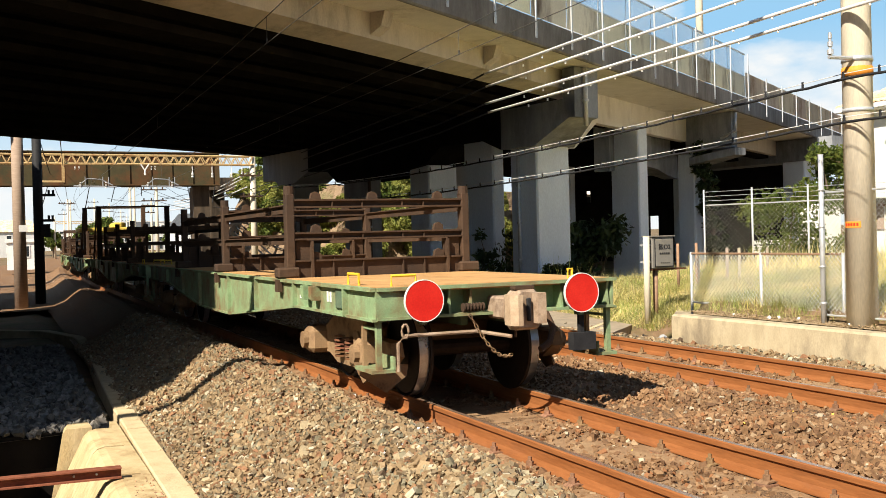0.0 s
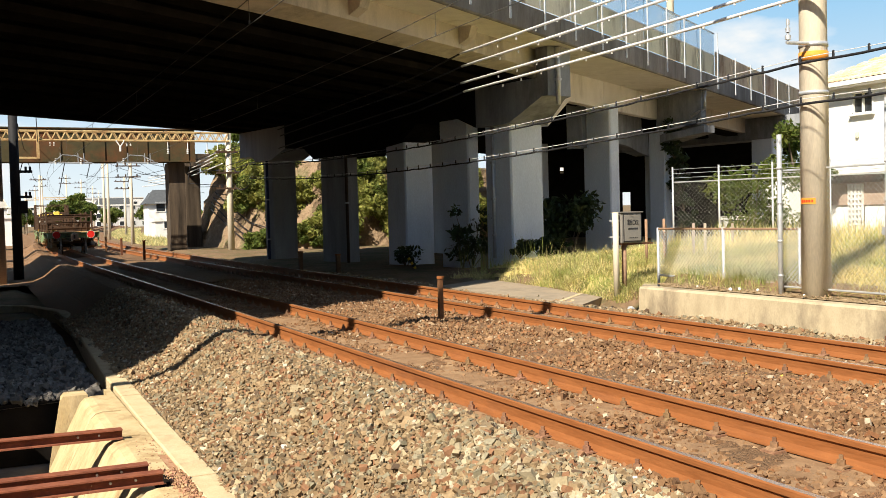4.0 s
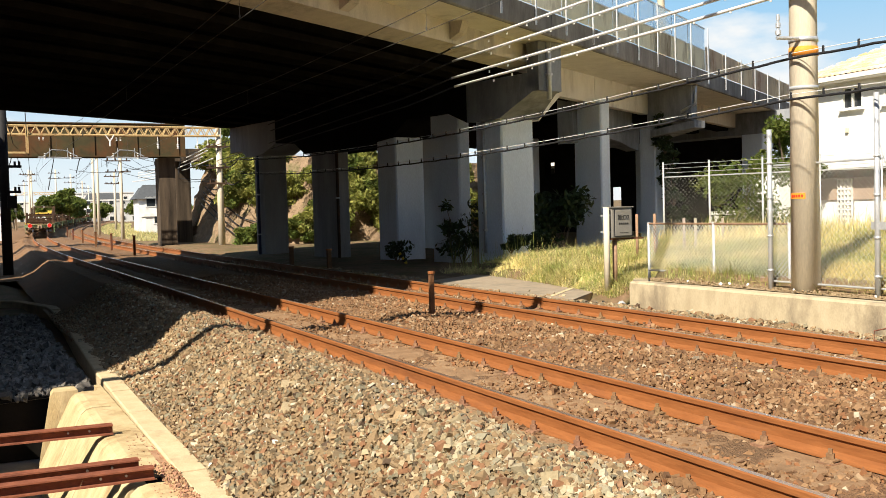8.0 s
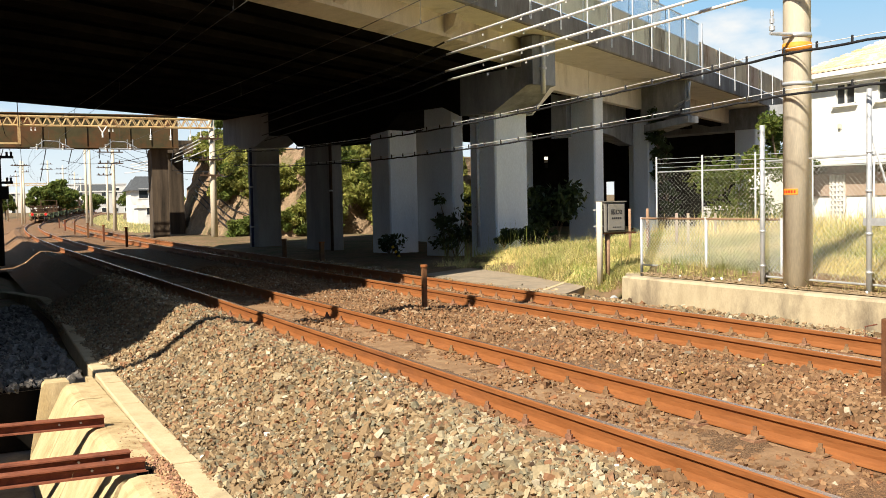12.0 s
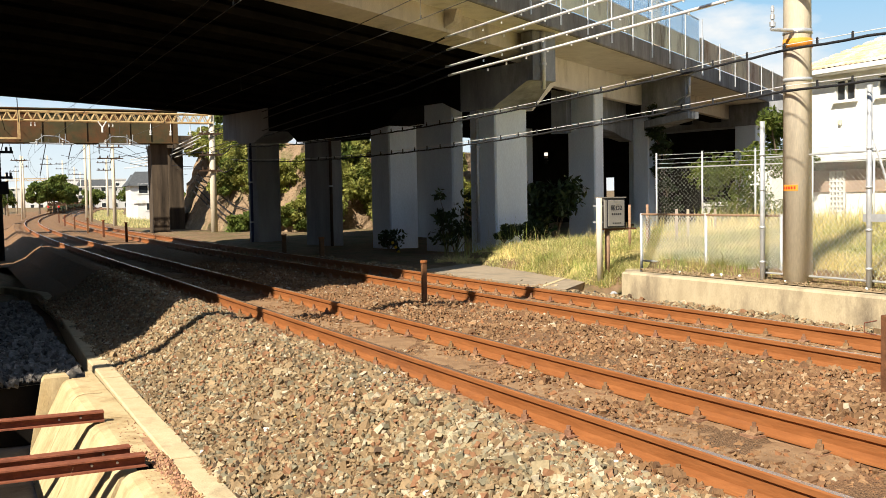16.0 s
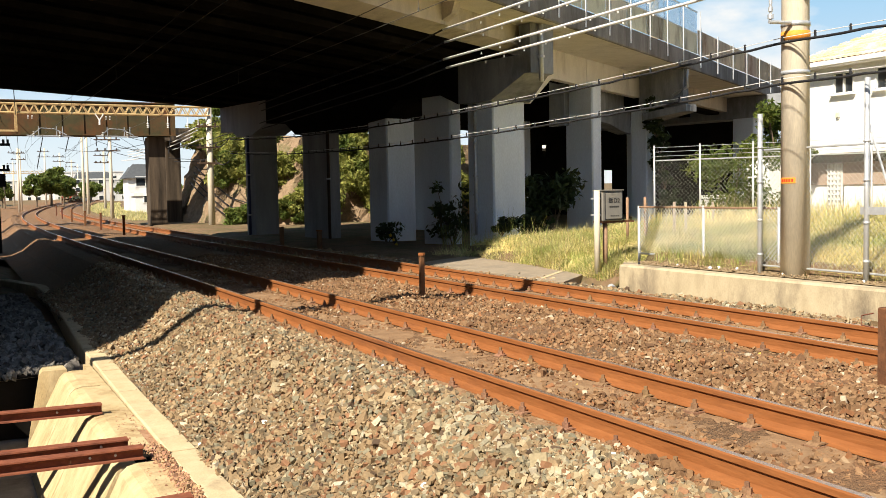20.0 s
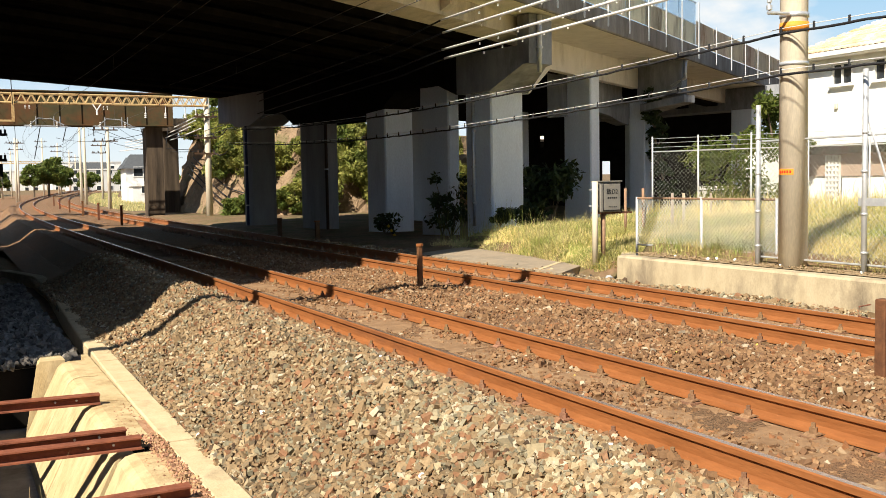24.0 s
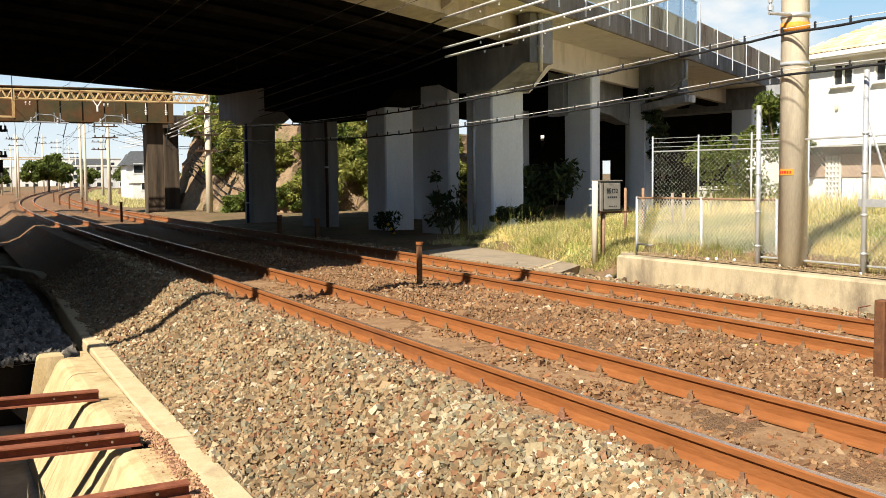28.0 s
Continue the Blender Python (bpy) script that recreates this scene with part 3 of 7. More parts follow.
make_dust(0.0, -1.0, -0.64, -0.168)


# ---- loose stones ----
def stones(name, count, spread, size, material, label, seed):
    """count stones; spread(rng, n) gives offset, along and height."""
    rng = np.random.default_rng(seed)
    base = np.array([(-1, -1, -1), (1, -1, -1), (1, 1, -1), (-1, 1, -1), (-1, -1, 1), (1, -1, 1), (1, 1, 1), (-1, 1, 1)], float) * 0.5
    tri = np.array([(0, 2, 1), (0, 3, 2), (4, 5, 6), (4, 6, 7), (0, 1, 5), (0, 5, 4), (1, 2, 6), (1, 6, 5), (2, 3, 7), (2, 7, 6), (3, 0, 4), (3, 4, 7)])
    pos = spread(rng, count)
    n = len(pos)
    q = rng.normal(size=(n, 4)) * (1.3, 0.75, 0.75, 1.3)
    q /= np.linalg.norm(q, axis=1)[:, None]
    w, x, y, z = q.T
    R = np.stack([1 - 2 * (y * y + z * z), 2 * (x * y - z * w), 2 * (x * z + y * w), 2 * (x * y + z * w), 1 - 2 * (x * x + z * z), 2 * (y * z - x * w), 2 * (x * z - y * w), 2 * (y * z + x * w), 1 - 2 * (x * x + y * y)], -1).reshape(n, 3, 3)
    sz = size * rng.lognormal(0, 0.3, n)[:, None] * rng.uniform((0.9, 0.7, 0.5), (1.55, 1.15, 0.95), (n, 3))
    loc = base[None] * rng.uniform(0.5, 1.2, (n, 8, 3)) * sz[:, None, :]
    v = np.einsum("nij,nkj->nki", R, loc) + pos[:, None, :]
    f = (tri[None] + 8 * np.arange(n)[:, None, None]).reshape(-1, 3)
    return tagged(new(name, raw_mesh(name, v.reshape(-1, 3), f, material)), label, "gravel", kind="stuff")


def strip(o0, o1, s0, s1, lift, power=1.6):
    def spread(rng, n):
        s = s0 + (s1 - s0) * rng.random(n) ** power
        o = rng.uniform(o0, o1, n)
        z = np.interp(o, [a for a, _ in BED], [b for _, b in BED]) + rng.uniform(-0.02, lift, n)
        z += 0.03 * np.sin(o * 3.1 + s * 1.3) * np.sin(s * 2.3 - o)
        return np.stack([o + TRACK1, s, z], -1)
    return spread


stones("ballast_stones", 88000, strip(-2.64, -0.95, 2.4, 24, 0.055, 1.7), 0.032, M_STONE, "tan and grey crushed stone ballast on the track shoulder", 1)
stones("ballast_stones", 14000, strip(-1.25, -0.66, 2.4, 24, 0.026, 1.7), 0.031, M_STONE_RUST, "rust-stained crushed stone beside the rail", 6)
stones("ballast_stones", 3000, strip(-1.7, -0.9, 4.1, 6.4, 0.05, 1.0), 0.036, M_STONE_PALE, "pale fresh crushed stone on the ballast shoulder", 7)
stones("ballast_stones", 6500, strip(-0.46, 0.46, 3.0, 22, 0.010, 1.7), 0.028, M_STONE_RUST, "rust-stained crushed stone between the rails", 2)
stones("ballast_stones", 42000, strip(0.68, 2.85, 3.4, 26, 0.026, 1.6), 0.030, M_STONE_RUST, "rust-stained crushed stone between two tracks", 3)
stones("ballast_stones", 5500, strip(3.0, 3.95, 4.5, 26, 0.010, 1.5), 0.030, M_STONE_RUST, "rust-stained crushed stone between the rails", 4)
stones("ballast_stones", 10000, strip(4.1, 5.62, 5.0, 28, 0.03, 1.4), 0.044, M_STONE, "grey crushed stone beside a low wall", 5)

# ---- road bridge ----
def bridge_sweep(bm, poly, a0, a1):
    """A polygon of (across, height) swept along the bridge."""
    loft(bm, [[bridge(a, p, z) for p, z in poly] for a in (a0, a1)])


EDGE = 0.867


def edge_point(a, p, z):
    """A point on the parapet, in its own units along, across and up."""
    return bridge(a * EDGE, p * EDGE, 1.48 + (z - 1.48) * EDGE)


def slab_panel(bm, a0, a1, p0, p1, z0, z1):
    loft(bm, [[edge_point(a, p, z) for p, z in ((p0, z0), (p1, z0), (p1, z1), (p0, z1))] for a in (a0, a1)])


A0, A1 = -30.0, 84.0
BRIDGE = thing("road_bridge", "weathered concrete road bridge on columns crossing the railway", "bridge")
bm = bmesh.new()
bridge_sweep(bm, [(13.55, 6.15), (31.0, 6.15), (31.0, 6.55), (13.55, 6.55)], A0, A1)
part("deck", bm, M_CONC_SHADE, BRIDGE, "concrete deck slab, coloured dark for shade")
for a0, a1 in ((A0, 25.2), (25.23, 42.0), (42.03, A1)):
    bm = bmesh.new()
    bridge_sweep(bm, [(11.21, 6.15), (13.55, 6.15), (13.55, 6.5), (11.21, 6.5)], a0, a1)
    part("overhang", bm, M_WEB, BRIDGE, "beige concrete overhang of the deck")
for a0, a1 in ((A0, 4.0), (4.02, 28.6), (28.64, 45.6), (45.64, A1)):
    bm = bmesh.new()
    loft(bm, [[edge_point(a, p, z) for p, z in ((12.82, 6.84), (12.86, 6.80), (12.93, 6.80), (12.93, 7.54), (12.82, 7.54))] for a in (a0, a1)])
    part("edge_beam", bm, M_EDGE, BRIDGE, "grey streaked concrete edge beam")
bm = bmesh.new()
bridge_sweep(bm, [(31.0, 6.05), (31.2, 6.05), (31.2, 6.9), (31.0, 6.9)], A0, A1)
part("edge_beam", bm, M_CONC_SHADE, BRIDGE, "far concrete edge beam, coloured dark for shade")
# inner girders carry shade in their colour, the outer one is pale
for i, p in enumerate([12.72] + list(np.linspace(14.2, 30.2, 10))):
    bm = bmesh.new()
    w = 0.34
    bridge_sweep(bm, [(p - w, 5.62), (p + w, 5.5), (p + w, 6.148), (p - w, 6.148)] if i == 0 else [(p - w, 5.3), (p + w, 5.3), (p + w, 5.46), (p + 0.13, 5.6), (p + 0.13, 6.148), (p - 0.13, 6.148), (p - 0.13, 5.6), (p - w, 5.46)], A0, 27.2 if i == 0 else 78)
    part("girder", bm, M_CONC if i == 0 else M_CONC_SHADE, BRIDGE, "concrete bridge girder with a wide lower flange")
# slab haunch under the overhang and cross ribs on the near girder
for a in (-6.8, -2.0, 2.8, 7.5, 12.3, 17.0, 21.6, 26.2):
    bm = bmesh.new()
    loft(bm, [[bridge(a + da, p, z) for p, z in ((12.375, 5.7), (12.1, 5.85), (12.0, 6.148), (12.375, 6.148))] for da in (-0.16, 0.16)])
    part("rib", bm, M_CONC, BRIDGE)
# solid web of the next span, set back under the overhang
for a0, a1 in ((28.9, 33.8), (33.83, 40.4)):
    bm = bmesh.new()
    bridge_sweep(bm, [(13.5, 5.17), (13.8, 5.17), (13.8, 6.148), (13.5, 6.148)], a0, a1)
    part("girder", bm, M_WEB, BRIDGE, "pale beige concrete girder side")
bm = bmesh.new()
bridge_sweep(bm, [(13.4, 5.4), (13.7, 5.4), (13.7, 6.148), (13.4, 6.148)], 45.9, 76)
part("girder", bm, M_CONC, BRIDGE)
bm = bmesh.new()
loft(bm, [[bridge(28.8, 13.42, z) for z in (5.3, 4.2)] + [bridge(28.8, 14.2, z) for z in (4.2, 5.3)],
          [bridge(30.6, 13.42, z) for z in (5.3, 5.2)] + [bridge(30.6, 14.2, z) for z in (5.2, 5.3)]])
part("haunch", bm, M_WEB, BRIDGE)

BENT = Vector((-0.19, 0.982, 0)).normalized()
BSIDE = Vector((BENT.y, -BENT.x, 0))


def on_bent(o, s, w, z):
    return o + BENT * s + BSIDE * w + Vector((0, 0, z))


def column(o, s0, s1, width, top, bottom=-0.6, paint=M_PIER):
    """A column from s0 to s1 along a bent, width metres deep behind its front line."""
    bm = bmesh.new()
    c = 0.05
    poly = [(s0 + c, 0), (s1 - c, 0), (s1, c), (s1, width - c), (s1 - c, width), (s0 + c, width), (s0, width - c), (s0, c)]
    loft(bm, [[on_bent(o, s, w, z) for s, w in poly] for z in (bottom, top)])
    return part("column", bm, paint, BRIDGE, "pale painted concrete column" if paint is M_PIER else "bare concrete column, its grey darkened for shade")


def cap(o, stations, w0, w1, top, material, label):
    """A cap beam through stations of (s, underside)."""
    bm = bmesh.new()
    loft(bm, [[on_bent(o, s, w0, top), on_bent(o, s, w1, top), on_bent(o, s, w1, z), on_bent(o, s, w0, z)] for s, z in stations])
    return part("cap_beam", bm, material, BRIDGE, label)


BENT_A = Vector((14.63, 25.65, 0))
# unseen wall added on the left, keeps daylight from under the bridge
bm = bmesh.new()
prism(bm, [(13.9, -0.9), (36.6, -0.9), (36.6, 6.14), (13.9, 6.14)], "x", -3.0, -1.9)
part("abutment", bm, M_CONC_SHADE, BRIDGE, "added dark wall closing the space under the bridge")
# bare grey for the deep columns; their shade is mixed into the colour
M_BARE_SHADED = mat("bare_grey_shaded", (0.24, 0.245, 0.25), (0.36, 0.365, 0.37), 1.5, 0.9, bump=0.2, stain=(0.14, 0.135, 0.13), stain_scale=0.6, stain_at=(0.5, 0.8), stretch=(1, 1, 0.2))
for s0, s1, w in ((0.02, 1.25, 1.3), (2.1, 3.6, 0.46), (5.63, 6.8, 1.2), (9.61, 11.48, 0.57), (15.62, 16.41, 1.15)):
    column(BENT_A, s0, s1, w, 4.6, paint=M_BARE_SHADED if s0 > 9 else M_PIER)
# deep part of the cap, its shade is in the colour too
cap(BENT_A, [(1.42, 4.12), (2.4, 4.5), (4.6, 4.5), (5.5, 4.0), (8.6, 3.75), (11.6, 3.75), (12.6, 4.35), (14.0, 4.35)], -0.2, 1.35, 5.3, M_CONC_SHADE, "stained concrete cap beam with haunches, coloured dark for shade")
cap(BENT_A, [(14.02, 4.35), (15.3, 3.95), (16.7, 3.95), (17.2, 4.2), (18.3, 4.2)], -0.2, 1.35, 5.3, M_BARE_SHADED, "grey end of the cap beam")
# near end block of the cap
bm = bmesh.new()
loft(bm, [[on_bent(BENT_A, s, -0.2, 5.3), on_bent(BENT_A, s, w, 5.3), on_bent(BENT_A, s, w, z), on_bent(BENT_A, s, -0.2, z)] for s, w, z in ((-1.84, 0.64, 4.84), (-0.15, 1.35, 4.12), (1.4, 1.35, 4.12))])
part("cap_beam", bm, M_CAP, BRIDGE, "mottled grey concrete cap beam end")
bm = bmesh.new()
loft(bm, [[on_bent(BENT_A, s, w, z) for s, w in ((-1.88, -0.2), (-1.88, 0.68), (-1.4, 0.9), (-1.4, -0.2))] for z in (4.75, 6.13)])
part("end_block", bm, M_CAP, BRIDGE, "mottled grey concrete end block")
BENT_C = Vector((26.2, 31.4, 0))
column(BENT_C, 1.37, 2.23, 0.6, 4.9)
cap(BENT_C, [(1.7, 4.7), (9, 4.7), (16, 4.7)], -0.1, 1.5, 6.13, M_CONC_SHADE, "stained concrete cap beam, coloured dark for shade")
bm = bmesh.new()
loft(bm, [[on_bent(BENT_C, s, -0.1, 6.13), on_bent(BENT_C, s, w, 6.13), on_bent(BENT_C, s, w, 4.75), on_bent(BENT_C, s, -0.1, 4.75)] for s, w in ((-0.62, 0.22), (1.68, 1.5))])
part("end_block", bm, M_CAP, BRIDGE, "grey stained concrete end block")
bm = bmesh.new()
loft(bm, [[on_bent(BENT_C, s, -0.35, z + 0.28), on_bent(BENT_C, s, w, z + 0.28), on_bent(BENT_C, s, w, z), on_bent(BENT_C, s, -0.35, z)] for s, w, z in ((-0.95, 0.3, 4.42), (1.3, 0.9, 4.2))])
part("ledge", bm, M_CAP, BRIDGE, "grey concrete ledge")
column(BENT_C, 8.9, 9.4, 0.5, 4.9)
bm = bmesh.new()
loft(bm, [[bridge(a, 14.3, 6.14), bridge(a, 14.9, 6.14), bridge(a, 14.9, z), bridge(a, 14.3, z)] for a, z in ((33.6, 3.75), (34.6, 3.85), (35.6, 4.05), (37.0, 4.12), (38.4, 4.05), (39.6, 3.85), (40.8, 3.75))])
part("cross_beam", bm, M_CAP, BRIDGE, "grey concrete cross beam with an arched underside")
BENT_B = Vector((20.9, 29.45, 0))
column(BENT_B, 0.0, 1.38, 0.5, 5.3)
column(BENT_B, 9.9, 11.3, 0.5, 5.3)
# added near-black walls stand in for the deep shade behind the columns
for p0, p1 in ((13.6, 22.3), (23.2, 26.9), (27.6, 31)):
    bm = bmesh.new()
    bridge_sweep(bm, [(p0, -0.6), (p1, -0.6), (p1, 6.14), (p0, 6.14)], 60, 61)
    part("abutment", bm, M_CONC_SHADE, BRIDGE, "added dark wall closing the space under the bridge")
for p0, p1, z0, z1 in ((22.3, 23.2, 1.2, 2.6), (26.9, 27.6, 3.6, 4.4)):
    for za, zb in ((-0.6, z0), (z1, 6.14)):
        bm = bmesh.new()
        bridge_sweep(bm, [(p0, za), (p1, za), (p1, zb), (p0, zb)], 60, 61)
        part("abutment", bm, M_CONC_SHADE, BRIDGE, "added dark wall closing the space under the bridge")
BENT_D = Vector((38.0, 38.5, 0))
column(BENT_D, 0.5, 1.8, 1.0, 5.6)
column(BENT_D, 8.0, 9.3, 1.0, 5.6)
cap(BENT_D, [(-1.2, 5.4), (0.4, 5.0), (12, 5.0)], -0.1, 1.5, 6.13, M_CAP, "grey stained concrete cap beam")


def pipe(pts, r, material, label, brackets=()):
    bm = bmesh.new()
    tube(bm, pts, r, 8)
    ob = part("drain_pipe", bm, material, BRIDGE, label, smooth=True)
    for q in brackets:
        bm = bmesh.new()
        rod(bm, Vector(q) - Vector((0, 0, 0.03)), Vector(q) + Vector((0, 0, 0.03)), r * 1.5, 8)
        part("bracket", bm, M_GALV, ob)


q = on_bent(BENT_A, 0.76, -0.09, 0)
pipe([q + Vector((0, 0, z)) for z in (0.1, 2, 4.1)], 0.055, M_GALV, "grey metal drain pipe", [q + Vector((0, 0, z)) for z in (0.8, 1.9, 3.0)])
q = on_bent(BENT_A, -1.97, 0.12, 0)
pipe([q + Vector((0, 0, 6.1)), q + Vector((0, 0, 5.6)), q + Vector((0, 0, 4.5))], 0.07, M_GALV, "grey metal drain pipe", [q + Vector((0, 0, 5.2))])
q = on_bent(BENT_A, 15.9, -0.1, 0)
pipe([q + Vector((0, 0, z)) for z in (-0.4, 2, 4.0)], 0.06, M_BLUEP, "dark blue drain pipe", [q + Vector((0, 0, z)) for z in (0.6, 2.3)])
q = on_bent(BENT_A, 9.4, -0.08, 0)
pipe([q + Vector((0, 0, z)) for z in (-0.4, 2, 3.8)], 0.06, M_BROWN, "brown drain pipe", [q + Vector((0, 0, 2.0))])
q = on_bent(BENT_C, -0.72, 0.02, 0)
pipe([q + Vector((0, 0, 6.1)), q + Vector((0, 0, 5.4)), q + Vector((-0.3, 0.5, 5.1))], 0.07, M_GALV, "grey metal drain pipe")

# sound fence: beige boards with clear sheets above, then plain boards
posts = [-2.5 + 2.3 * i for i in range(22)]
posts = [a for a in posts if a < 44] + [46.2]
for a, b in zip(posts, posts[1:]):
    for z0, z1, m, name, lab in ((7.63, 8.52, M_PANEL, "panel", ""), (8.56, 9.54, M_CLEAR, "clear_sheet", "pale blue clear sheet")):
        bm = bmesh.new()
        slab_panel(bm, a + 0.05, b - 0.05, 12.93, 12.96, z0, z1)
        ob = part(name, bm, m, BRIDGE, lab)
        if name == "clear_sheet":
            ob.visible_shadow = False
    for z in (8.54, 9.56):
        bm = bmesh.new()
        slab_panel(bm, a, b, 12.91, 12.98, z - 0.025, z + 0.025)
        part("rail", bm, M_GALV, BRIDGE)
low = [46.3 + 3.05 * i for i in range(12)]
for a, b in zip(low, low[1:]):
    bm = bmesh.new()
    slab_panel(bm, a + 0.05, b - 0.05, 12.93, 12.96, 7.64, 8.75)
    part("panel", bm, M_PANEL2, BRIDGE, "weathered brownish board")
for i, a in enumerate(posts + low):
    bm = bmesh.new()
    slab_panel(bm, a - 0.03, a + 0.03, 12.76, 12.80, 6.98, 9.56 if a < 46.25 else 8.8)
    part("post", bm, M_GALV, BRIDGE, "white galvanised fence post")
# a street lamp post on the deck
bm = bmesh.new()
rod(bm, edge_point(41.9, 13.6, 7.3), edge_point(41.9, 13.6, 16), 0.15, 12, 0.11)
solid("street_lamp", bm, M_POLE, "pale lamp post standing on the bridge deck", "lamp post", smooth=True)

# ---- beside the tracks on the right ----
bm = bmesh.new()
prism(bm, [(10.0, -0.6), (10.3, -0.6), (10.3, 0.185), (10.03, 0.19), (10.0, 0.16)], "y", -6, 13.35)
w = solid("retaining_wall", bm, M_WALL, "low stained concrete retaining wall along the track", "wall", kind="structure")
bm = bmesh.new()
loft(bm, [[(10.0, 13.36, z), (10.34, 13.36, z), (12.6, 15.9, z), (12.3, 16.1, z)] for z in (-0.6, 0.12)])
solid("wall_return", bm, M_WALL, "short return of the low concrete wall beside the drain", "wall", kind="structure")
# paved strip and drain
bm = bmesh.new()
loft(bm, [[(9.5, 14.3, z), (10.6, 15.3, z), (11.6, 16.8, z), (11.9, 19.6, z), (11.3, 21.4, z), (9.5, 20.2, z)] for z in (-0.5, -0.15)])
pv = solid("paved_path", bm, M_PAVE, "worn grey concrete paving beside the track", "paving", kind="structure")
bm = bmesh.new()
loft(bm, [[(9.6, 15.2, z), (9.65, 15.12, z), (10.95, 16.35, z), (10.9, 16.43, z)] for z in (-0.2, -0.143)])
part("joint_strip", bm, M_KERB, pv)
bm = bmesh.new()
tube(bm, [(10.1, 13.75, -0.40), (11.2, 15.1, -0.26), (12.0, 16.1, -0.2)], 0.11, 12)
solid("drain_tube", bm, M_GALV, "pale metal drain tube in the ditch", "pipe", smooth=True)

# concrete pole with cable bands
pole = thing("utility_pole", "tall round concrete utility pole behind the low wall", "pole")
bm = bmesh.new()
rod(bm, (10.6, 10.1, -0.1), (10.58, 10.1, 9.4), 0.2, 28, 0.165)
part("shaft", bm, M_POLE, pole, smooth=True)
for z, h, m in ((3.52, 0.12, M_ORANGE), (3.68, 0.06, M_GALV), (3.02, 0.05, M_GALV)):
    bm = bmesh.new()
    rod(bm, (10.595, 10.1, z - h / 2), (10.595, 10.1, z + h / 2), 0.198, 28, 0.196)
    part("band", bm, m, pole, "orange band" if m is M_ORANGE else "metal clamp band", smooth=True)
bm = bmesh.new()
def on_pole(a, r, z):
    return Vector((10.6 + r * math.cos(radians(a)), 10.1 + r * math.sin(radians(a)), z))


loft(bm, [[on_pole(a, r, z) for r, z in ((0.19, 1.49), (0.204, 1.49), (0.204, 1.57), (0.19, 1.57))] for a in range(-202, -135, 6)])
st = part("sticker", bm, M_ORANGE, pole, "small orange sticker")
for k in range(5):
    bm = bmesh.new()
    box(bm, on_pole(-192 + 11 * k, 0.206, 1.53), (0.004, 0.024, 0.036), Matrix.Rotation(radians(-192 + 11 * k), 4, "Z"))
    part("bar", bm, M_RED, st)
bm = bmesh.new()
rod(bm, (10.4, 10.0, 3.68), (10.05, 10.05, 3.68), 0.025, 8)
rod(bm, (10.08, 10.05, 3.66), (10.08, 10.05, 4.0), 0.018, 8)
for k in range(3):
    rod(bm, (10.08, 10.05, 3.72 + 0.1 * k), (10.08, 10.05, 3.78 + 0.1 * k), 0.04 - 0.008 * k, 10)
part("bracket", bm, M_GALV, pole, "insulator bracket")

# cables along the wall, with hangers
def cable(pts, r, material, label, hangers=0.0, name="cable"):
    c = thing(name, label, "cable", "cables along the tracks")
    bm = bmesh.new()
    tube(bm, pts, r, 6)
    part("wire", bm, material, c, smooth=True)
    return c


def sagged(a, b, sag, n=14):
    a, b = Vector(a), Vector(b)
    return [a.lerp(b, i / n) - Vector((0, 0, 4 * sag * (i / n) * (1 - i / n))) for i in range(n + 1)]


for z, dz in ((3.42, 0.1), (2.86, 0.02)):
    pts = sagged((10.35, -14, z + 0.1), (10.35, 10.1, z), 0.12) + sagged((10.35, 10.1, z), (10.35, 40, z + 0.3), 0.35)[1:]
    fine = []
    for a, b in zip(pts, pts[1:]):
        k = max(1, int((b - a).length / 0.3))
        fine += [a.lerp(b, i / k) + Vector((0, 0, 0.005 * math.sin(5.2 * a.lerp(b, i / k).y) + 0.004 * math.sin(11.3 * a.lerp(b, i / k).y + z))) for i in range(k)]
    c = cable(fine, 0.019, M_BLACK, "black sheathed cable hung from a thin wire")
    bm = bmesh.new()
    tube(bm, [p + Vector((0, 0, 0.07)) for p in pts], 0.006, 5)
    part("hanger_wire", bm, M_CABLE, c)
    k = 0
    for a, b in zip(pts, pts[1:]):
        n = max(1, int((b - a).length / 0.55))
        for i in range(n):
            q = a.lerp(b, i / n)
            if 2 < q.y < 32:
                bm = bmesh.new()
                box(bm, q + Vector((0, 0, 0.05)), (0.026, 0.04, 0.10), None, 0.01)
                part("clip", bm, M_BLACK, c)

# cable box on posts
bx = thing("signal_box", "grey metal signal box on two posts beside the paving", "signal box")
BP = Matrix.Translation((10.94, 14.93, 0))
bm = bmesh.new()
box(bm, (0, 0, 1.14), (0.46, 0.26, 0.56), None, 0.015)
case = part("case", bm, M_GREY, bx, m=BP)
bm = bmesh.new()
box(bm, (0.02, -0.138, 1.14), (0.37, 0.022, 0.48), None, 0.006)
door = part("door", bm, M_GREY, case, "paler hinged door")
bm = bmesh.new()
for x, z, sx, sz in ((0.02, 1.385, 0.40, 0.016), (0.02, 0.895, 0.40, 0.016), (-0.172, 1.14, 0.016, 0.49), (0.212, 1.14, 0.016, 0.49)):
    box(bm, (x, -0.135, z), (sx, 0.016, sz))
part("door_frame", bm, M_BLACK, case, "dark door seal")
bm = bmesh.new()
box(bm, (0, 0, 1.43), (0.50, 0.30, 0.02))
part("lid", bm, M_GREY, case)
bm = bmesh.new()
box(bm, (0.12, 0, 0.845), (0.78, 0.2, 0.03))
part("shelf", bm, M_RUST_DK, bx, "rusty angle shelf", m=BP)
bm = bmesh.new()
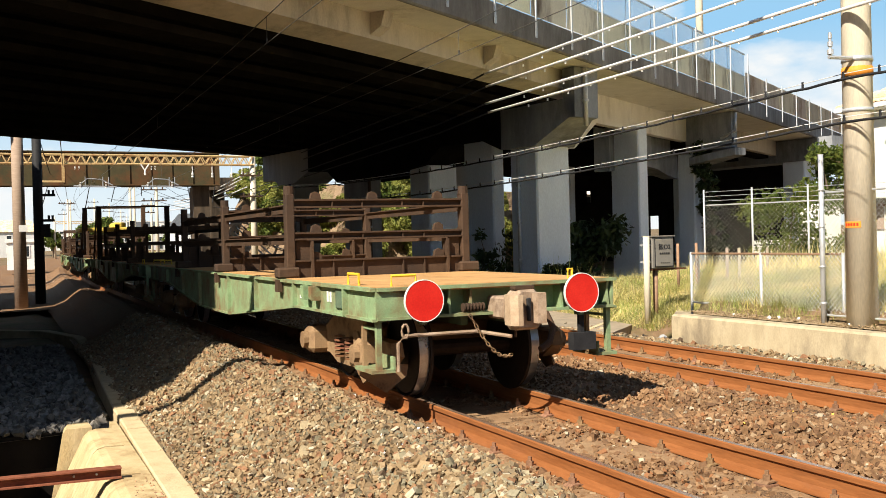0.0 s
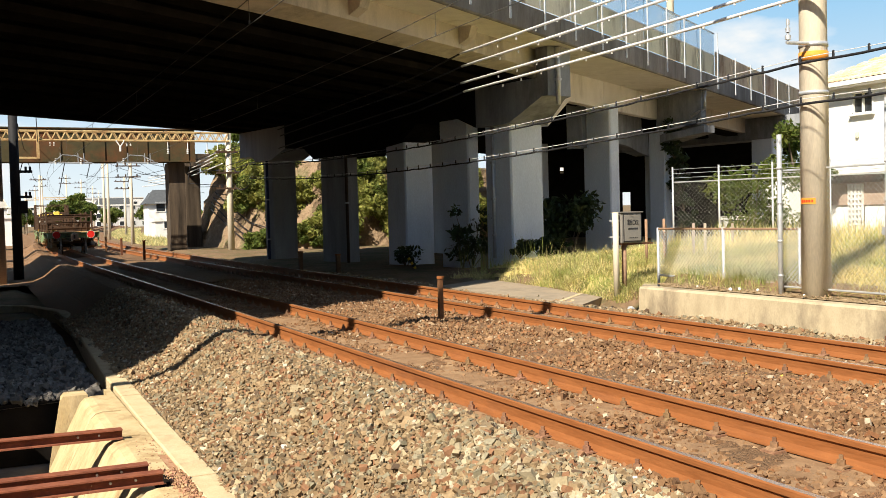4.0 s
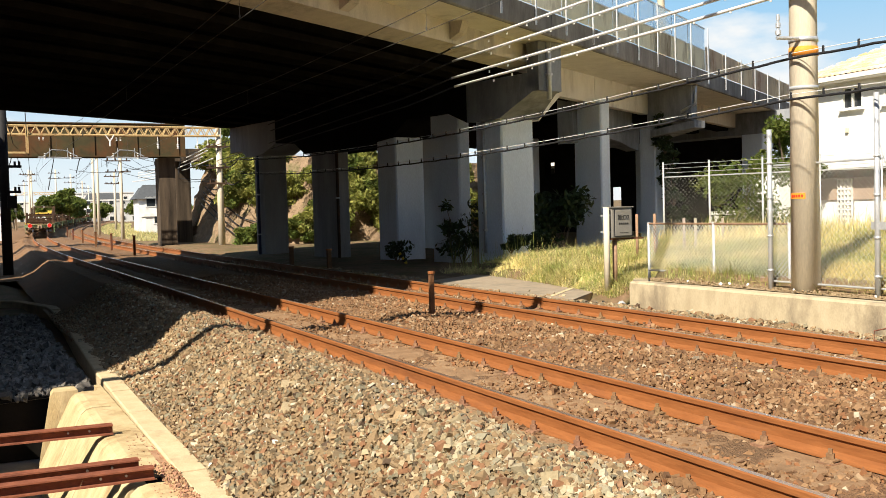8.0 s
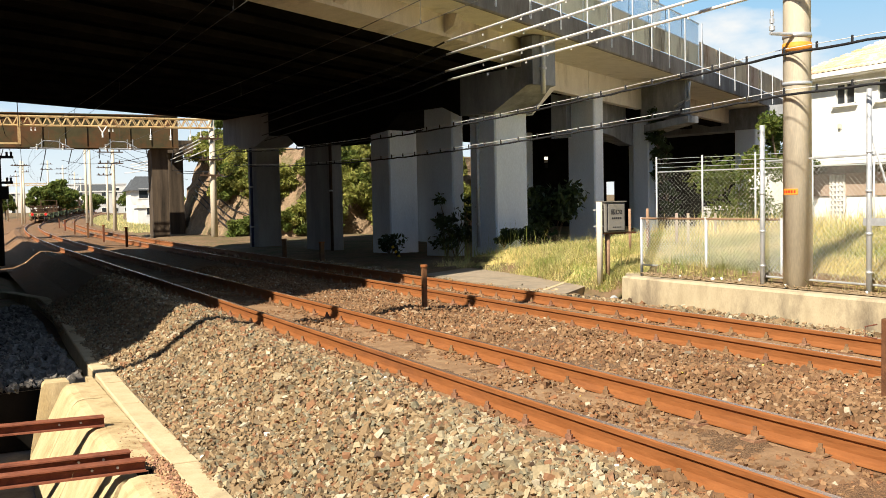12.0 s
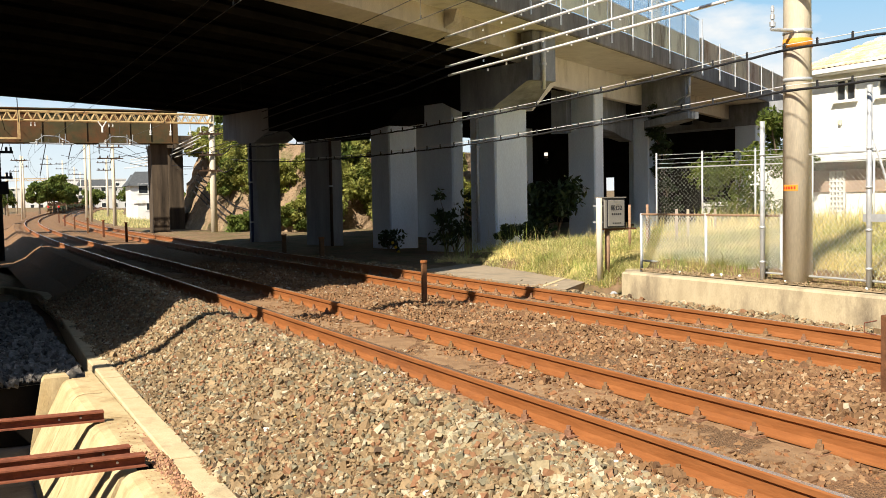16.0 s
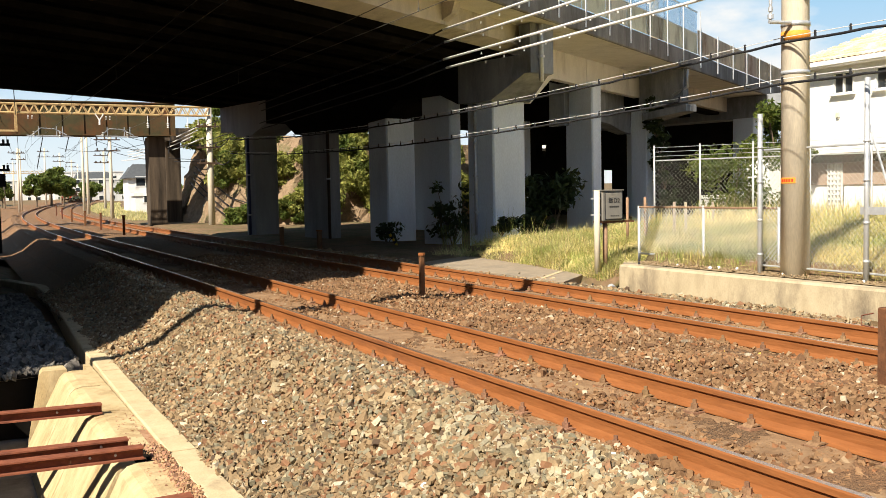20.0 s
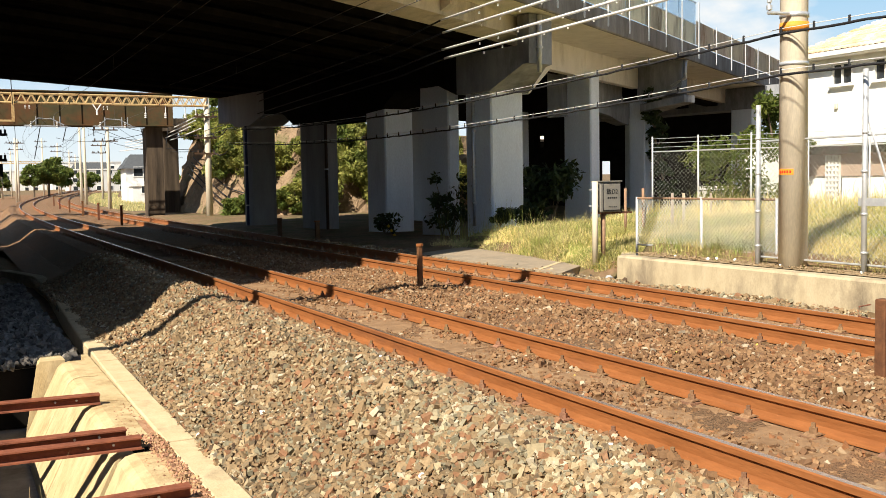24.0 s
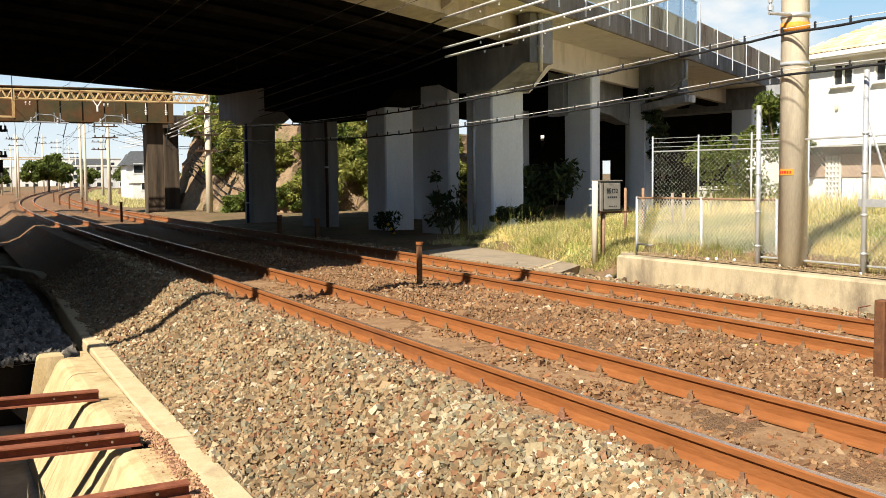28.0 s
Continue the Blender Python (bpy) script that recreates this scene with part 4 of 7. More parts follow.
for k in range(5):
    box(bm, (-0.07 + 0.045 * k, -0.152, 1.125), (0.03, 0.004, 0.032))
for k in range(5):
    box(bm, (-0.05 + 0.04 * k, -0.152, 0.96), (0.022, 0.004, 0.018))
part("small_writing", bm, M_BLACK, case, "rows of small dark marks")
cu = bpy.data.curves.new("lettering", "FONT")
cu.body, cu.size, cu.extrude, cu.align_x = "\u98efD2", 0.115, 0.002, "CENTER"
tx = new("lettering", cu)
me = bpy.data.meshes.new_from_object(tx.evaluated_get(bpy.context.evaluated_depsgraph_get()))
bpy.data.objects.remove(tx)
me.materials.clear()
me.materials.append(M_BLACK)
lt = new("lettering", me)
lt.parent = case
lt.matrix_basis = pose(0.02, -0.152, 1.2, 90, 0, 0)
tagged(lt, "black painted characters")
for x, y, r, h, m in ((-0.33, -0.1, 0.055, 1.43, M_POLE), (-0.08, 0.0, 0.045, 0.84, M_RUSTRAIL)):
    bm = bmesh.new()
    rod(bm, (x, y, -0.1), (x, y, h), r, 14)
    part("post", bm, m, bx, "pale round post", smooth=True, m=BP)
for z in (1.28, 0.98):
    bm = bmesh.new()
    box(bm, (-0.29, -0.02, z), (0.14, 0.14, 0.03))
    part("clamp", bm, M_GALV, bx, m=BP)


# ---- wire mesh fences ----
def link_mesh(name, a, b, z0, z1, pitch, r, material, parent, lean=None):
    """Diamond wire mesh between two ground points, from z0 to z1."""
    a, b = Vector(a), Vector(b)
    L, H = (b - a).length, z1 - z0
    d = (b - a).normalized()
    n = Vector((-d.y, d.x, 0))
    V, F = [], []
    for sgn in (1, -1):
        c = -H if sgn > 0 else 0
        end = L if sgn > 0 else L + H
        while c < end:
            t0, t1 = (max(0, -c), min(H, L - c)) if sgn > 0 else (max(0, c - L), min(H, c))
            if t1 - t0 > 0.02:
                pts = []
                for t in (t0, t1):
                    x = c + t if sgn > 0 else c - t
                    pts.append(a + d * x + Vector((0, 0, z0 + t)))
                side = (d * (1 if sgn > 0 else -1) - Vector((0, 0, 1))).normalized() * r
                k = len(V)
                for p in pts:
                    V += [p + side, p - side * 0.5 + n * r, p - side * 0.5 - n * r]
                F += [(k, k + 1, k + 4, k + 3), (k + 1, k + 2, k + 5, k + 4), (k + 2, k, k + 3, k + 5)]
            c += pitch
    ob = new(name, raw_mesh(name, np.array([tuple(v) for v in V]), np.array(F), material))
    ob.parent = parent
    return tagged(ob, "diamond wire mesh")


def fence(label, pts, z0, z1, mesh_z, pitch, r_post, r_wire, material, rails=True, barbs=()):
    f = thing("mesh_fence", label, "fence", "wire mesh fences")
    for x, y in pts:
        bm = bmesh.new()
        rod(bm, (x, y, z0 - 0.7), (x, y, z1), r_post, 8)
        part("post", bm, material, f, smooth=True)
    for a, b in zip(pts, pts[1:]):
        a, b = Vector((*a, 0)), Vector((*b, 0))
        link_mesh("mesh", a, b, mesh_z[0], mesh_z[1], pitch, r_wire, M_WIRE, f)
        if rails:
            for z in mesh_z:
                bm = bmesh.new()
                rod(bm, a + Vector((0, 0, z)), b + Vector((0, 0, z)), r_post * 0.7, 6)
                part("rail", bm, M_RUSTRAIL if z1 < 1.3 and z > 1 else material, f)
        for z in barbs:
            bm = bmesh.new()
            rod(bm, a + Vector((0, 0, z)), b + Vector((0, 0, z)), 0.006, 4)
            part("barbed_wire", bm, M_GALV, f)
    return f


fence("low galvanised wire mesh fence in dry grass", [(10.8, 13.85), (10.8, 12.2), (10.8, 10.6)], 0.1, 1.15, (0.32, 1.13), 0.075, 0.024, 0.0042, M_GALV)
tall = fence("tall galvanised wire mesh fence on steel poles behind the low wall", [(10.62, 10.78), (10.62, 8.93), (10.62, 6.9), (10.62, 4.5)], 0.1, 2.0, (0.30, 1.98), 0.08, 0.02, 0.0019, M_GALV)
for y, h in ((10.72, 2.5), (8.86, 2.82)):
    bm = bmesh.new()
    rod(bm, (10.55, y, -0.1), (10.55, y, h), 0.036, 12)
    for z in (0.45, 0.95, 1.5, 2.0):
        rod(bm, (10.55, y, z), (10.55, y, z + 0.03), 0.045, 12)
    part("tall_pole", bm, M_GALV, tall, "thicker steel pole with clamp rings", smooth=True)
bm = bmesh.new()
box(bm, (10.56, 8.2, 1.12), (0.04, 1.5, 0.1))
part("cross_rail", bm, M_GALV, tall)
bm = bmesh.new()
rod(bm, (10.6, 8.9, 2.3), (10.6, 8.2, 0.4), 0.016, 6)
rod(bm, (10.6, 8.3, 2.1), (10.6, 7.9, 0.3), 0.016, 6)
part("brace", bm, M_GALV, tall)
fence("tall wire mesh fence with barbed wire before the yard", [(17.7, 22.0), (18.25, 20.75), (18.85, 19.4), (19.45, 18.05), (20.05, 16.7), (20.65, 15.35), (21.25, 14.0), (21.85, 12.65)], 0.1, 2.62, (0.5, 2.2), 0.12, 0.024, 0.0016, M_GALV, barbs=(2.32, 2.44, 2.56))
for i, (x, y, h, m) in enumerate(((14.22, 17.0, 1.2, M_PANEL2), (14.54, 17.0, 1.19, M_PANEL2), (13.42, 17.0, 1.32, M_RUSTRAIL), (12.95, 17.0, 1.32, M_RUSTRAIL), (13.5, 17.05, 1.18, M_PANEL2), (16.4, 18.2, 1.15, M_PANEL2))):
    bm = bmesh.new()
    rod(bm, (x, y, 0.0), (x, y, h - 0.06), 0.03, 8)
    solid("stub_post", bm, m, "short weathered stub post in the grass", "post", "stub posts in the grass", smooth=True)
bm = bmesh.new()
for k in range(3):
    box(bm, (22.15, 24.0, 0.80 + 0.16 * k), (1.95, 0.05, 0.12))
for x in (21.4, 22.9):
    box(bm, (x, 24.06, 0.6), (0.08, 0.06, 1.0))
solid("white_barrier", bm, M_WHITE, "low white painted plank barrier beyond the mesh", "barrier")

# ---- house with an orange roof ----
hs = thing("house", "white rendered two-storey house with an orange tile roof", "house")
def house_wall(c, s):
    bm = bmesh.new()
    box(bm, c, s)
    part("wall", bm, M_HOUSE, hs)


HX, Y0, Y1 = 29.0, 14.0, 27.2
for z0, z1, cuts in ((0.0, 2.45, [(25.35, 25.92, 0.6, 2.3)]), (2.45, 5.75, [(24.94, 25.82, 4.72, 5.46), (23.1, 24.0, 4.72, 5.46), (20.2, 22.0, 3.5, 5.3)])):
    ys = [Y0] + sorted({v for c in cuts for v in c[:2]}) + [Y1]
    for a, b in zip(ys, ys[1:]):
        c = [c for c in cuts if c[0] <= a and b <= c[1]]
        if c:
            house_wall((HX + 0.1, (a + b) / 2, (z0 + c[0][2]) / 2), (0.2, b - a, c[0][2] - z0))
            house_wall((HX + 0.1, (a + b) / 2, (z1 + c[0][3]) / 2), (0.2, b - a, z1 - c[0][3]))
        else:
            house_wall((HX + 0.1, (a + b) / 2, (z0 + z1) / 2), (0.2, b - a, z1 - z0))
house_wall((HX + 4.6, Y1 - 0.1, 2.87), (8.8, 0.2, 5.75))
house_wall((HX + 4.6, Y0 + 0.1, 2.87), (8.8, 0.2, 5.75))
house_wall((HX + 9.1, (Y0 + Y1) / 2, 2.87), (0.2, Y1 - Y0 - 0.42, 5.75))
for a, b, z0, z1 in ((24.94, 25.82, 4.72, 5.46), (23.1, 24.0, 4.72, 5.46), (20.2, 22.0, 3.5, 5.3)):
    bm = bmesh.new()
    for y, z, sy, sz in ((a, (z0 + z1) / 2, 0.06, z1 - z0), (b, (z0 + z1) / 2, 0.06, z1 - z0), ((a + b) / 2, (z0 + z1) / 2, 0.04, z1 - z0), ((a + b) / 2, z0, b - a + 0.1, 0.06), ((a + b) / 2, z1, b - a + 0.1, 0.06)):
        box(bm, (HX + 0.02, y, z), (0.1, sy, sz))
    w = part("window", bm, M_WHITE, hs, "white framed window")
    bm = bmesh.new()
    box(bm, (HX + 0.08, (a + b) / 2, (z0 + z1) / 2), (0.02, b - a, z1 - z0))
    part("pane", bm, M_GLASS, w)
    bm = bmesh.new()
    box(bm, (HX - 0.08, (a + b) / 2, z0 - 0.06), (0.2, b - a + 0.2, 0.05))
    part("sill", bm, M_WHITE, w)
# ground floor porch band and block screen
bm = bmesh.new()
box(bm, (HX - 0.35, 21.2, 2.62), (0.7, 11.6, 0.14))
part("canopy", bm, M_WHITE, hs, "white porch canopy")
bm = bmesh.new()
box(bm, (HX - 0.15, 21.2, 2.38), (0.3, 11.6, 0.3))
part("canopy_band", bm, M_RUSTG, hs, "brown wooden band under the canopy")
bm = bmesh.new()
box(bm, (HX - 0.03, 21.4, 1.9), (0.05, 11.2, 0.95))
part("cladding", bm, M_BROWNWALL, hs, "brown ground floor cladding")
for j in range(4):
    for k in range(9):
        bm = bmesh.new()
        for dy, dz, sy, sz in ((0, 0.075, 0.15, 0.035), (0, -0.075, 0.15, 0.035), (0.065, 0, 0.03, 0.15), (-0.065, 0, 0.03, 0.15)):
            box(bm, (HX - 0.1, 25.42 + 0.16 * j + dy, 0.62 + 0.185 * k + dz), (0.1, sy, sz))
        part("screen_block", bm, M_WHITE, hs)
bm = bmesh.new()
for q in (26.0, 22.6):
    box(bm, (HX - 0.06, q - 0.4, 3.95), (0.1, 0.14, 0.2), None, 0.02)
part("wall_vent", bm, M_PANEL, hs, "small beige wall vents")
# tiled roof, hipped, rounded rows of tiles
def roof_rows(x0, x1, z0, z1, ya, yb, inset):
    rows = int((x1 - x0) / 0.3)
    for i in range(rows):
        t0, t1 = i / rows, (i + 1) / rows
        bm = bmesh.new()
        a, b = ya + inset * t0, yb - inset * t0
        n = max(6, int((b - a) / 0.06))
        ring = []
        for t, lift in ((t0, 0.05), (t1, 0.012)):
            ring.append([Vector((x0 + (x1 - x0) * t, a + (b - a) * k / n, z0 + (z1 - z0) * t + lift + 0.035 * abs(math.sin(math.pi * k / 4)))) for k in range(n + 1)])
        vs = [[bm.verts.new(p) for p in r] for r in ring]
        low_ = [bm.verts.new(p - Vector((0, 0, 0.06))) for p in ring[0]]
        for k in range(n):
            bm.faces.new((vs[0][k], vs[0][k + 1], vs[1][k + 1], vs[1][k]))
            bm.faces.new((low_[k], low_[k + 1], vs[0][k + 1], vs[0][k]))
        part("tile_course", bm, M_TILE, hs, "row of orange clay tiles", smooth=False)


roof_rows(HX - 0.55, HX + 4.6, 5.9, 8.2, Y0 - 0.5, Y1 + 0.5, 4.2)
bm = bmesh.new()
loft(bm, [[(HX - 0.5, Y0 - 0.45, 5.82), (HX + 9.6, Y0 - 0.45, 5.82), (HX + 9.6, Y1 + 0.45, 5.82), (HX - 0.5, Y1 + 0.45, 5.82)],
          [(HX + 4.5, Y0 + 3.6, 8.12), (HX + 4.7, Y0 + 3.6, 8.12), (HX + 4.7, Y1 - 3.6, 8.12), (HX + 4.5, Y1 - 3.6, 8.12)]])
part("roof", bm, M_TILE, hs, "orange tile roof")
bm = bmesh.new()
box(bm, (HX - 0.55, (Y0 + Y1) / 2, 5.8), (0.1, Y1 - Y0 + 1.0, 0.16))
box(bm, (HX + 4.4, Y1 + 0.5, 5.8), (9.9, 0.1, 0.16))
part("gutter", bm, M_WHITE, hs, "white eaves gutter")
bm = bmesh.new()
box(bm, (HX - 0.25, (Y0 + Y1) / 2, 5.72), (0.5, Y1 - Y0, 0.05))
part("soffit", bm, M_WHITE, hs)
bm = bmesh.new()
tube(bm, [(HX - 0.06, Y1 - 0.06, 5.7), (HX - 0.06, Y1 - 0.06, 0.2)], 0.05, 8)
part("downpipe", bm, M_WHITE, hs)
# small white shed in the yard
bm = bmesh.new()
prism(bm, [(24.02, 0.2), (24.72, 0.2), (24.72, 2.1), (24.37, 2.3), (24.02, 2.1)], "y", 24.0, 25.0)
solid("shed", bm, M_HOUSE, "small white shed among bushes in the yard", "shed")

# ---- left of the tracks: kerb and open trough, drawn in units of 1.076 m about a level of 1.48 ----
LEFT = Matrix.Translation((0, 0, 1.48)) @ Matrix.Scale(1.076, 4) @ Matrix.Translation((0, 0, -1.48))
bm = bmesh.new()
kerb_line = [(1.54, -3), (1.54, 5), (1.56, 9), (1.60, 13), (1.72, 17), (1.86, 21), (1.8, 24), (1.2, 26.2), (0.0, 27.4), (-3, 28)]
prof = [(-0.115, -0.9), (0.115, -0.9), (0.115, -0.515), (0.095, -0.495), (-0.1, -0.495), (-0.115, -0.51)]
kt = thing("kerb", "long concrete kerb edging the ballast", "kerb", kind="structure", m=LEFT)
for (xa, ya), (xb, yb) in zip(kerb_line, kerb_line[1:]):
    n = max(1, round(math.hypot(xb - xa, yb - ya) / 1.2))
    for i in range(n):
        a = Vector((xa, ya, 0)).lerp(Vector((xb, yb, 0)), i / n)
        b = Vector((xa, ya, 0)).lerp(Vector((xb, yb, 0)), (i + 1) / n)
        d = (b - a).normalized()
        r = Vector((d.y, -d.x, 0))
        b = b - d * 0.008
        bm = bmesh.new()
        dz = random.uniform(-0.006, 0.006)
        loft(bm, [[q + r * x + Vector((0, 0, z + dz)) for x, z in prof] for q in (a, b)])
        part("kerb_stone", bm, M_KERB, kt)

tr = thing("trough", "open concrete trough with slabs between posts", "trough", kind="structure")
bm = bmesh.new()
box(bm, (0.4, 7.4, -1.66), (2.4, 13.4, 0.1))
part("floor", bm, M_EDGE, tr, "stained grey concrete floor")
# side walls coloured near-black to stand for the shade in the trough
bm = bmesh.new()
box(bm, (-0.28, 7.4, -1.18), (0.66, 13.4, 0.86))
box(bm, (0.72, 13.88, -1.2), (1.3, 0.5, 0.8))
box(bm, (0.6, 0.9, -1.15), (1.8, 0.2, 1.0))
part("side_wall", bm, M_CONC_SHADE, tr)
WALL_FACE = [(0.70, -1.62), (1.47, -1.62), (1.47, -0.66), (1.27, -0.655), (1.19, -0.672), (1.135, -0.72)]
for y0, y1 in ((1.0, 4.6), (4.66, 8.09), (8.565, 10.205), (10.265, 11.66), (11.73, 12.86)):
    bm = bmesh.new()
    d = 0.025
    loft(bm, [[(x + (k if x < 1.25 else 0), y, z - (0.5 * k if z > -1 else 0)) for x, z in WALL_FACE] for y, k in ((y0, 0.012), (y0 + d, 0), (y1 - d, 0), (y1, 0.012))])
    part("side_slab", bm, M_TROUGH, tr, "pale sunlit concrete side slab")
bm = bmesh.new()
prism(bm, [(0.69, -1.62), (1.42, -1.62), (1.42, -0.70), (1.17, -0.70), (1.12, -0.74)], "y", 8.17, 8.48)
part("post", bm, M_TROUGH, tr, "tapered concrete post between two slots")
# backing coloured near-black so the slots look shaded
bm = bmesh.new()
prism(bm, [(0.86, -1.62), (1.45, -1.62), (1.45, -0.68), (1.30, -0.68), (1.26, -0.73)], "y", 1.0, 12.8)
part("backing", bm, M_CONC_SHADE, tr)
bm = bmesh.new()
loft(bm, [[(0.74 + k, 12.97, z), (1.24, 12.97, z), (1.22, 13.42, z), (0.78 + k, 13.38, z)] for z, k in ((-1.62, 0), (-0.70, 0.17), (-0.655, 0.21))])
part("end_post", bm, M_TROUGH, tr, "separate concrete end post")


def beam(y0, y1, z, x1, label):
    """A rusty steel beam over the trough."""
    bm = bmesh.new()
    for (zz, h, w) in ((z - 0.01, 0.012, 0.11), (z - 0.09, 0.012, 0.11), (z - 0.05, 0.08, 0.010)):
        loft(bm, [[Vector((x, y + dy, zz + dz)) for dy, dz in ((-w / 2, -h / 2), (w / 2, -h / 2), (w / 2, h / 2), (-w / 2, h / 2))] for x, y in ((-0.5, y0), (x1, y1))])
    b = thing("steel_beam", label, "beam", "rusty beams over the trough", m=LEFT)
    part("beam", bm, M_BEAMR, b)
    for x in (x1 - 0.38, x1 - 0.2):
        bm = bmesh.new()
        y = y0 + (y1 - y0) * (x + 0.5) / (x1 + 0.5)
        rod(bm, (x, y - 0.02, z - 0.05), (x, y + 0.02, z - 0.05), 0.010, 8)
        part("bolt", bm, M_GALV, b)


beam(9.52, 9.38, -0.40, 1.18, "rust-red steel beam laid across the trough")
beam(7.98, 7.91, -0.40, 1.18, "rust-red steel beam laid across the trough")
beam(7.68, 7.6, -0.40, 1.24, "rust-red steel beam beside another across the trough")
beam(6.1, 6.19, -0.40, 1.30, "rust-red steel beam laid across the trough")


def patch(x0, x1, y0, y1, z, lift):
    def spread(rng, n):
        return np.stack([rng.uniform(x0, x1, n), y0 + (y1 - y0) * rng.random(n), z + rng.uniform(-0.01, lift, n)], -1)
    return spread


for crumbs in (stones("soil_crumbs", 1500, patch(1.31, 1.44, 4.6, 8.0, -0.508, 0.012), 0.017, M_REDSOIL, "red-brown crumbs of soil along the trough edge", 11),
               stones("soil_crumbs", 300, patch(1.19, 1.42, 6.0, 9.3, -0.506, 0.004), 0.010, M_REDSOIL, "scattered red-brown crumbs on the trough edge", 13)):
    crumbs.matrix_basis = LEFT
bm = bmesh.new()
prism(bm, [(1.465, -1.2), (1.545, -1.2), (1.545, -0.668), (1.465, -0.664)], "y", 9.27, 13.3)
part("backfill", bm, M_TROUGH, tr, "pale concrete backfill beside the kerb")
bm = bmesh.new()
prism(bm, [(1.34, -1.0), (1.45, -1.0), (1.45, -0.52), (1.34, -0.515)], "y", 0.9, 8.6)
solid("soil_strip", bm, M_REDSOIL, "strip of red-brown soil behind the kerb", "soil", kind="structure").matrix_basis = LEFT
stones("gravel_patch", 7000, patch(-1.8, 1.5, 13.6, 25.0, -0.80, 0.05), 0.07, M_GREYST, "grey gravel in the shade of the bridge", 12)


# dark stakes between the tracks
def stake(s, off, h, r, label="rusty steel marker stake between the tracks"):
    p, _ = along(s, off)
    t = thing("marker_stake", label, "stake", "marker stakes between the tracks")
    bm = bmesh.new()
    box(bm, (p.x, p.y, h / 2 - 0.25), (2 * r, 2 * r, h + 0.3), None, 0.006)
    part("shaft", bm, M_RUST_DK, t)
    bm = bmesh.new()
    rod(bm, (p.x, p.y, h - 0.1), (p.x, p.y, h - 0.06), r * 1.6, 8)
    part("cap", bm, M_RUST, t)


stake(13.5, 2.02, 0.6, 0.035)
for s in (44, 52, 60, 70, 82, 96):
    stake(s, 2.3, 0.75, 0.05)
for s, o in ((31, 5.3), (27.5, 5.35)):
    stake(s, o, 0.45, 0.06, "short dark stake beside the track")
# square rusty post nearest on the right
t = thing("rail_post", "rusty square steel post with a wire loop beside the rail", "post")
bm = bmesh.new()
box(bm, (6.74, 5.46, 0.0), (0.1, 0.1, 0.94), None, 0.01)
part("shaft", bm, M_RUST_DK, t)
bm = bmesh.new()
tube(bm, [(6.69, 5.54, 0.30), (6.62, 5.6, 0.32), (6.62, 5.6, 0.4), (6.69, 5.54, 0.42)], 0.006, 5)
part("loop", bm, M_RUST_DK, t)

# ---- gantry over the camera's end of the view: one leg is the pole on the right ----
def truss(bm, a, b, z0, z1, depth, n):
    """A four-chord truss between two points."""
    a, b = Vector(a), Vector(b)
    d = (b - a).normalized()
    side = Vector((-d.y, d.x, 0)) * depth / 2
    for q in (-1, 1):
        for z in (z0, z1):
            rod(bm, a + side * q + Vector((0, 0, z)), b + side * q + Vector((0, 0, z)), 0.045, 6)
        for i in range(n):
            p0, p1 = a.lerp(b, i / n) + side * q, a.lerp(b, (i + 1) / n) + side * q
            m = (p0 + p1) / 2
            rod(bm, p0 + Vector((0, 0, z1)), m + Vector((0, 0, z0)), 0.03, 5)
            rod(bm, m + Vector((0, 0, z0)), p1 + Vector((0, 0, z1)), 0.03, 5)


g = thing("gantry", "steel tube gantry carrying wires between two poles", "gantry", "gantries over the tracks")
bm = bmesh.new()
rod(bm, (-9.2, 8.6, 7.25), (10.6, 10.1, 7.25), 0.13, 12)
part("beam", bm, M_TRUSS, g, "round steel gantry beam", smooth=True)
for x in (-2.6, -1.5, 0.3, 0.7):
    bm = bmesh.new()
    y = 8.6 + 1.5 * (x + 9.2) / 19.8
    rod(bm, (x, y, 6.4), (x, y, 7.2), 0.03, 6)
    for k in range(3):
        rod(bm, (x, y, 6.4 + 0.1 * k), (x, y, 6.46 + 0.1 * k), 0.07, 10)
    part("hanger", bm, M_GALV, g)
bm = bmesh.new()
rod(bm, (-9.2, 8.6, -1.2), (-9.2, 8.6, 8.4), 0.2, 16, 0.16)
part("leg", bm, M_POLE, g, smooth=True)

# ---- beyond the road bridge ----
g = thing("gantry", "yellowed steel truss gantry on concrete legs", "gantry", "gantries over the tracks")
bm = bmesh.new()
truss(bm, (-3, 57, 0), (13.66, 57, 0), 6.02, 6.5, 0.45, 34)
part("truss", bm, M_TRUSS, g, "yellowed lattice beam")
for x, dx, l in ((2.6, -0.25, 0.9), (4.7, -0.35, 1.7), (6.0, -0.2, 0.8), (7.4, 0.0, 0.5), (9.9, 0.1, 0.6), (11.4, -0.15, 0.9)):
    bm = bmesh.new()
    rod(bm, (x, 56.7, 4.75), (x + dx, 56.7, 4.75 - l), 0.025, 5)
    part("pull_off_rod", bm, M_BLACK, g, "thin dark steadying rod")
for x in (10.2, 11.3, 12.4, 13.0):
    bm = bmesh.new()
    rod(bm, (x, 56.8, 5.3), (x, 56.8, 6.0), 0.025, 6)
    for k in range(3):
        rod(bm, (x, 56.8, 5.3 + 0.1 * k), (x, 56.8, 5.35 + 0.1 * k), 0.07, 8)
    part("insulator", bm, M_WHITE, g, "white ribbed insulator")
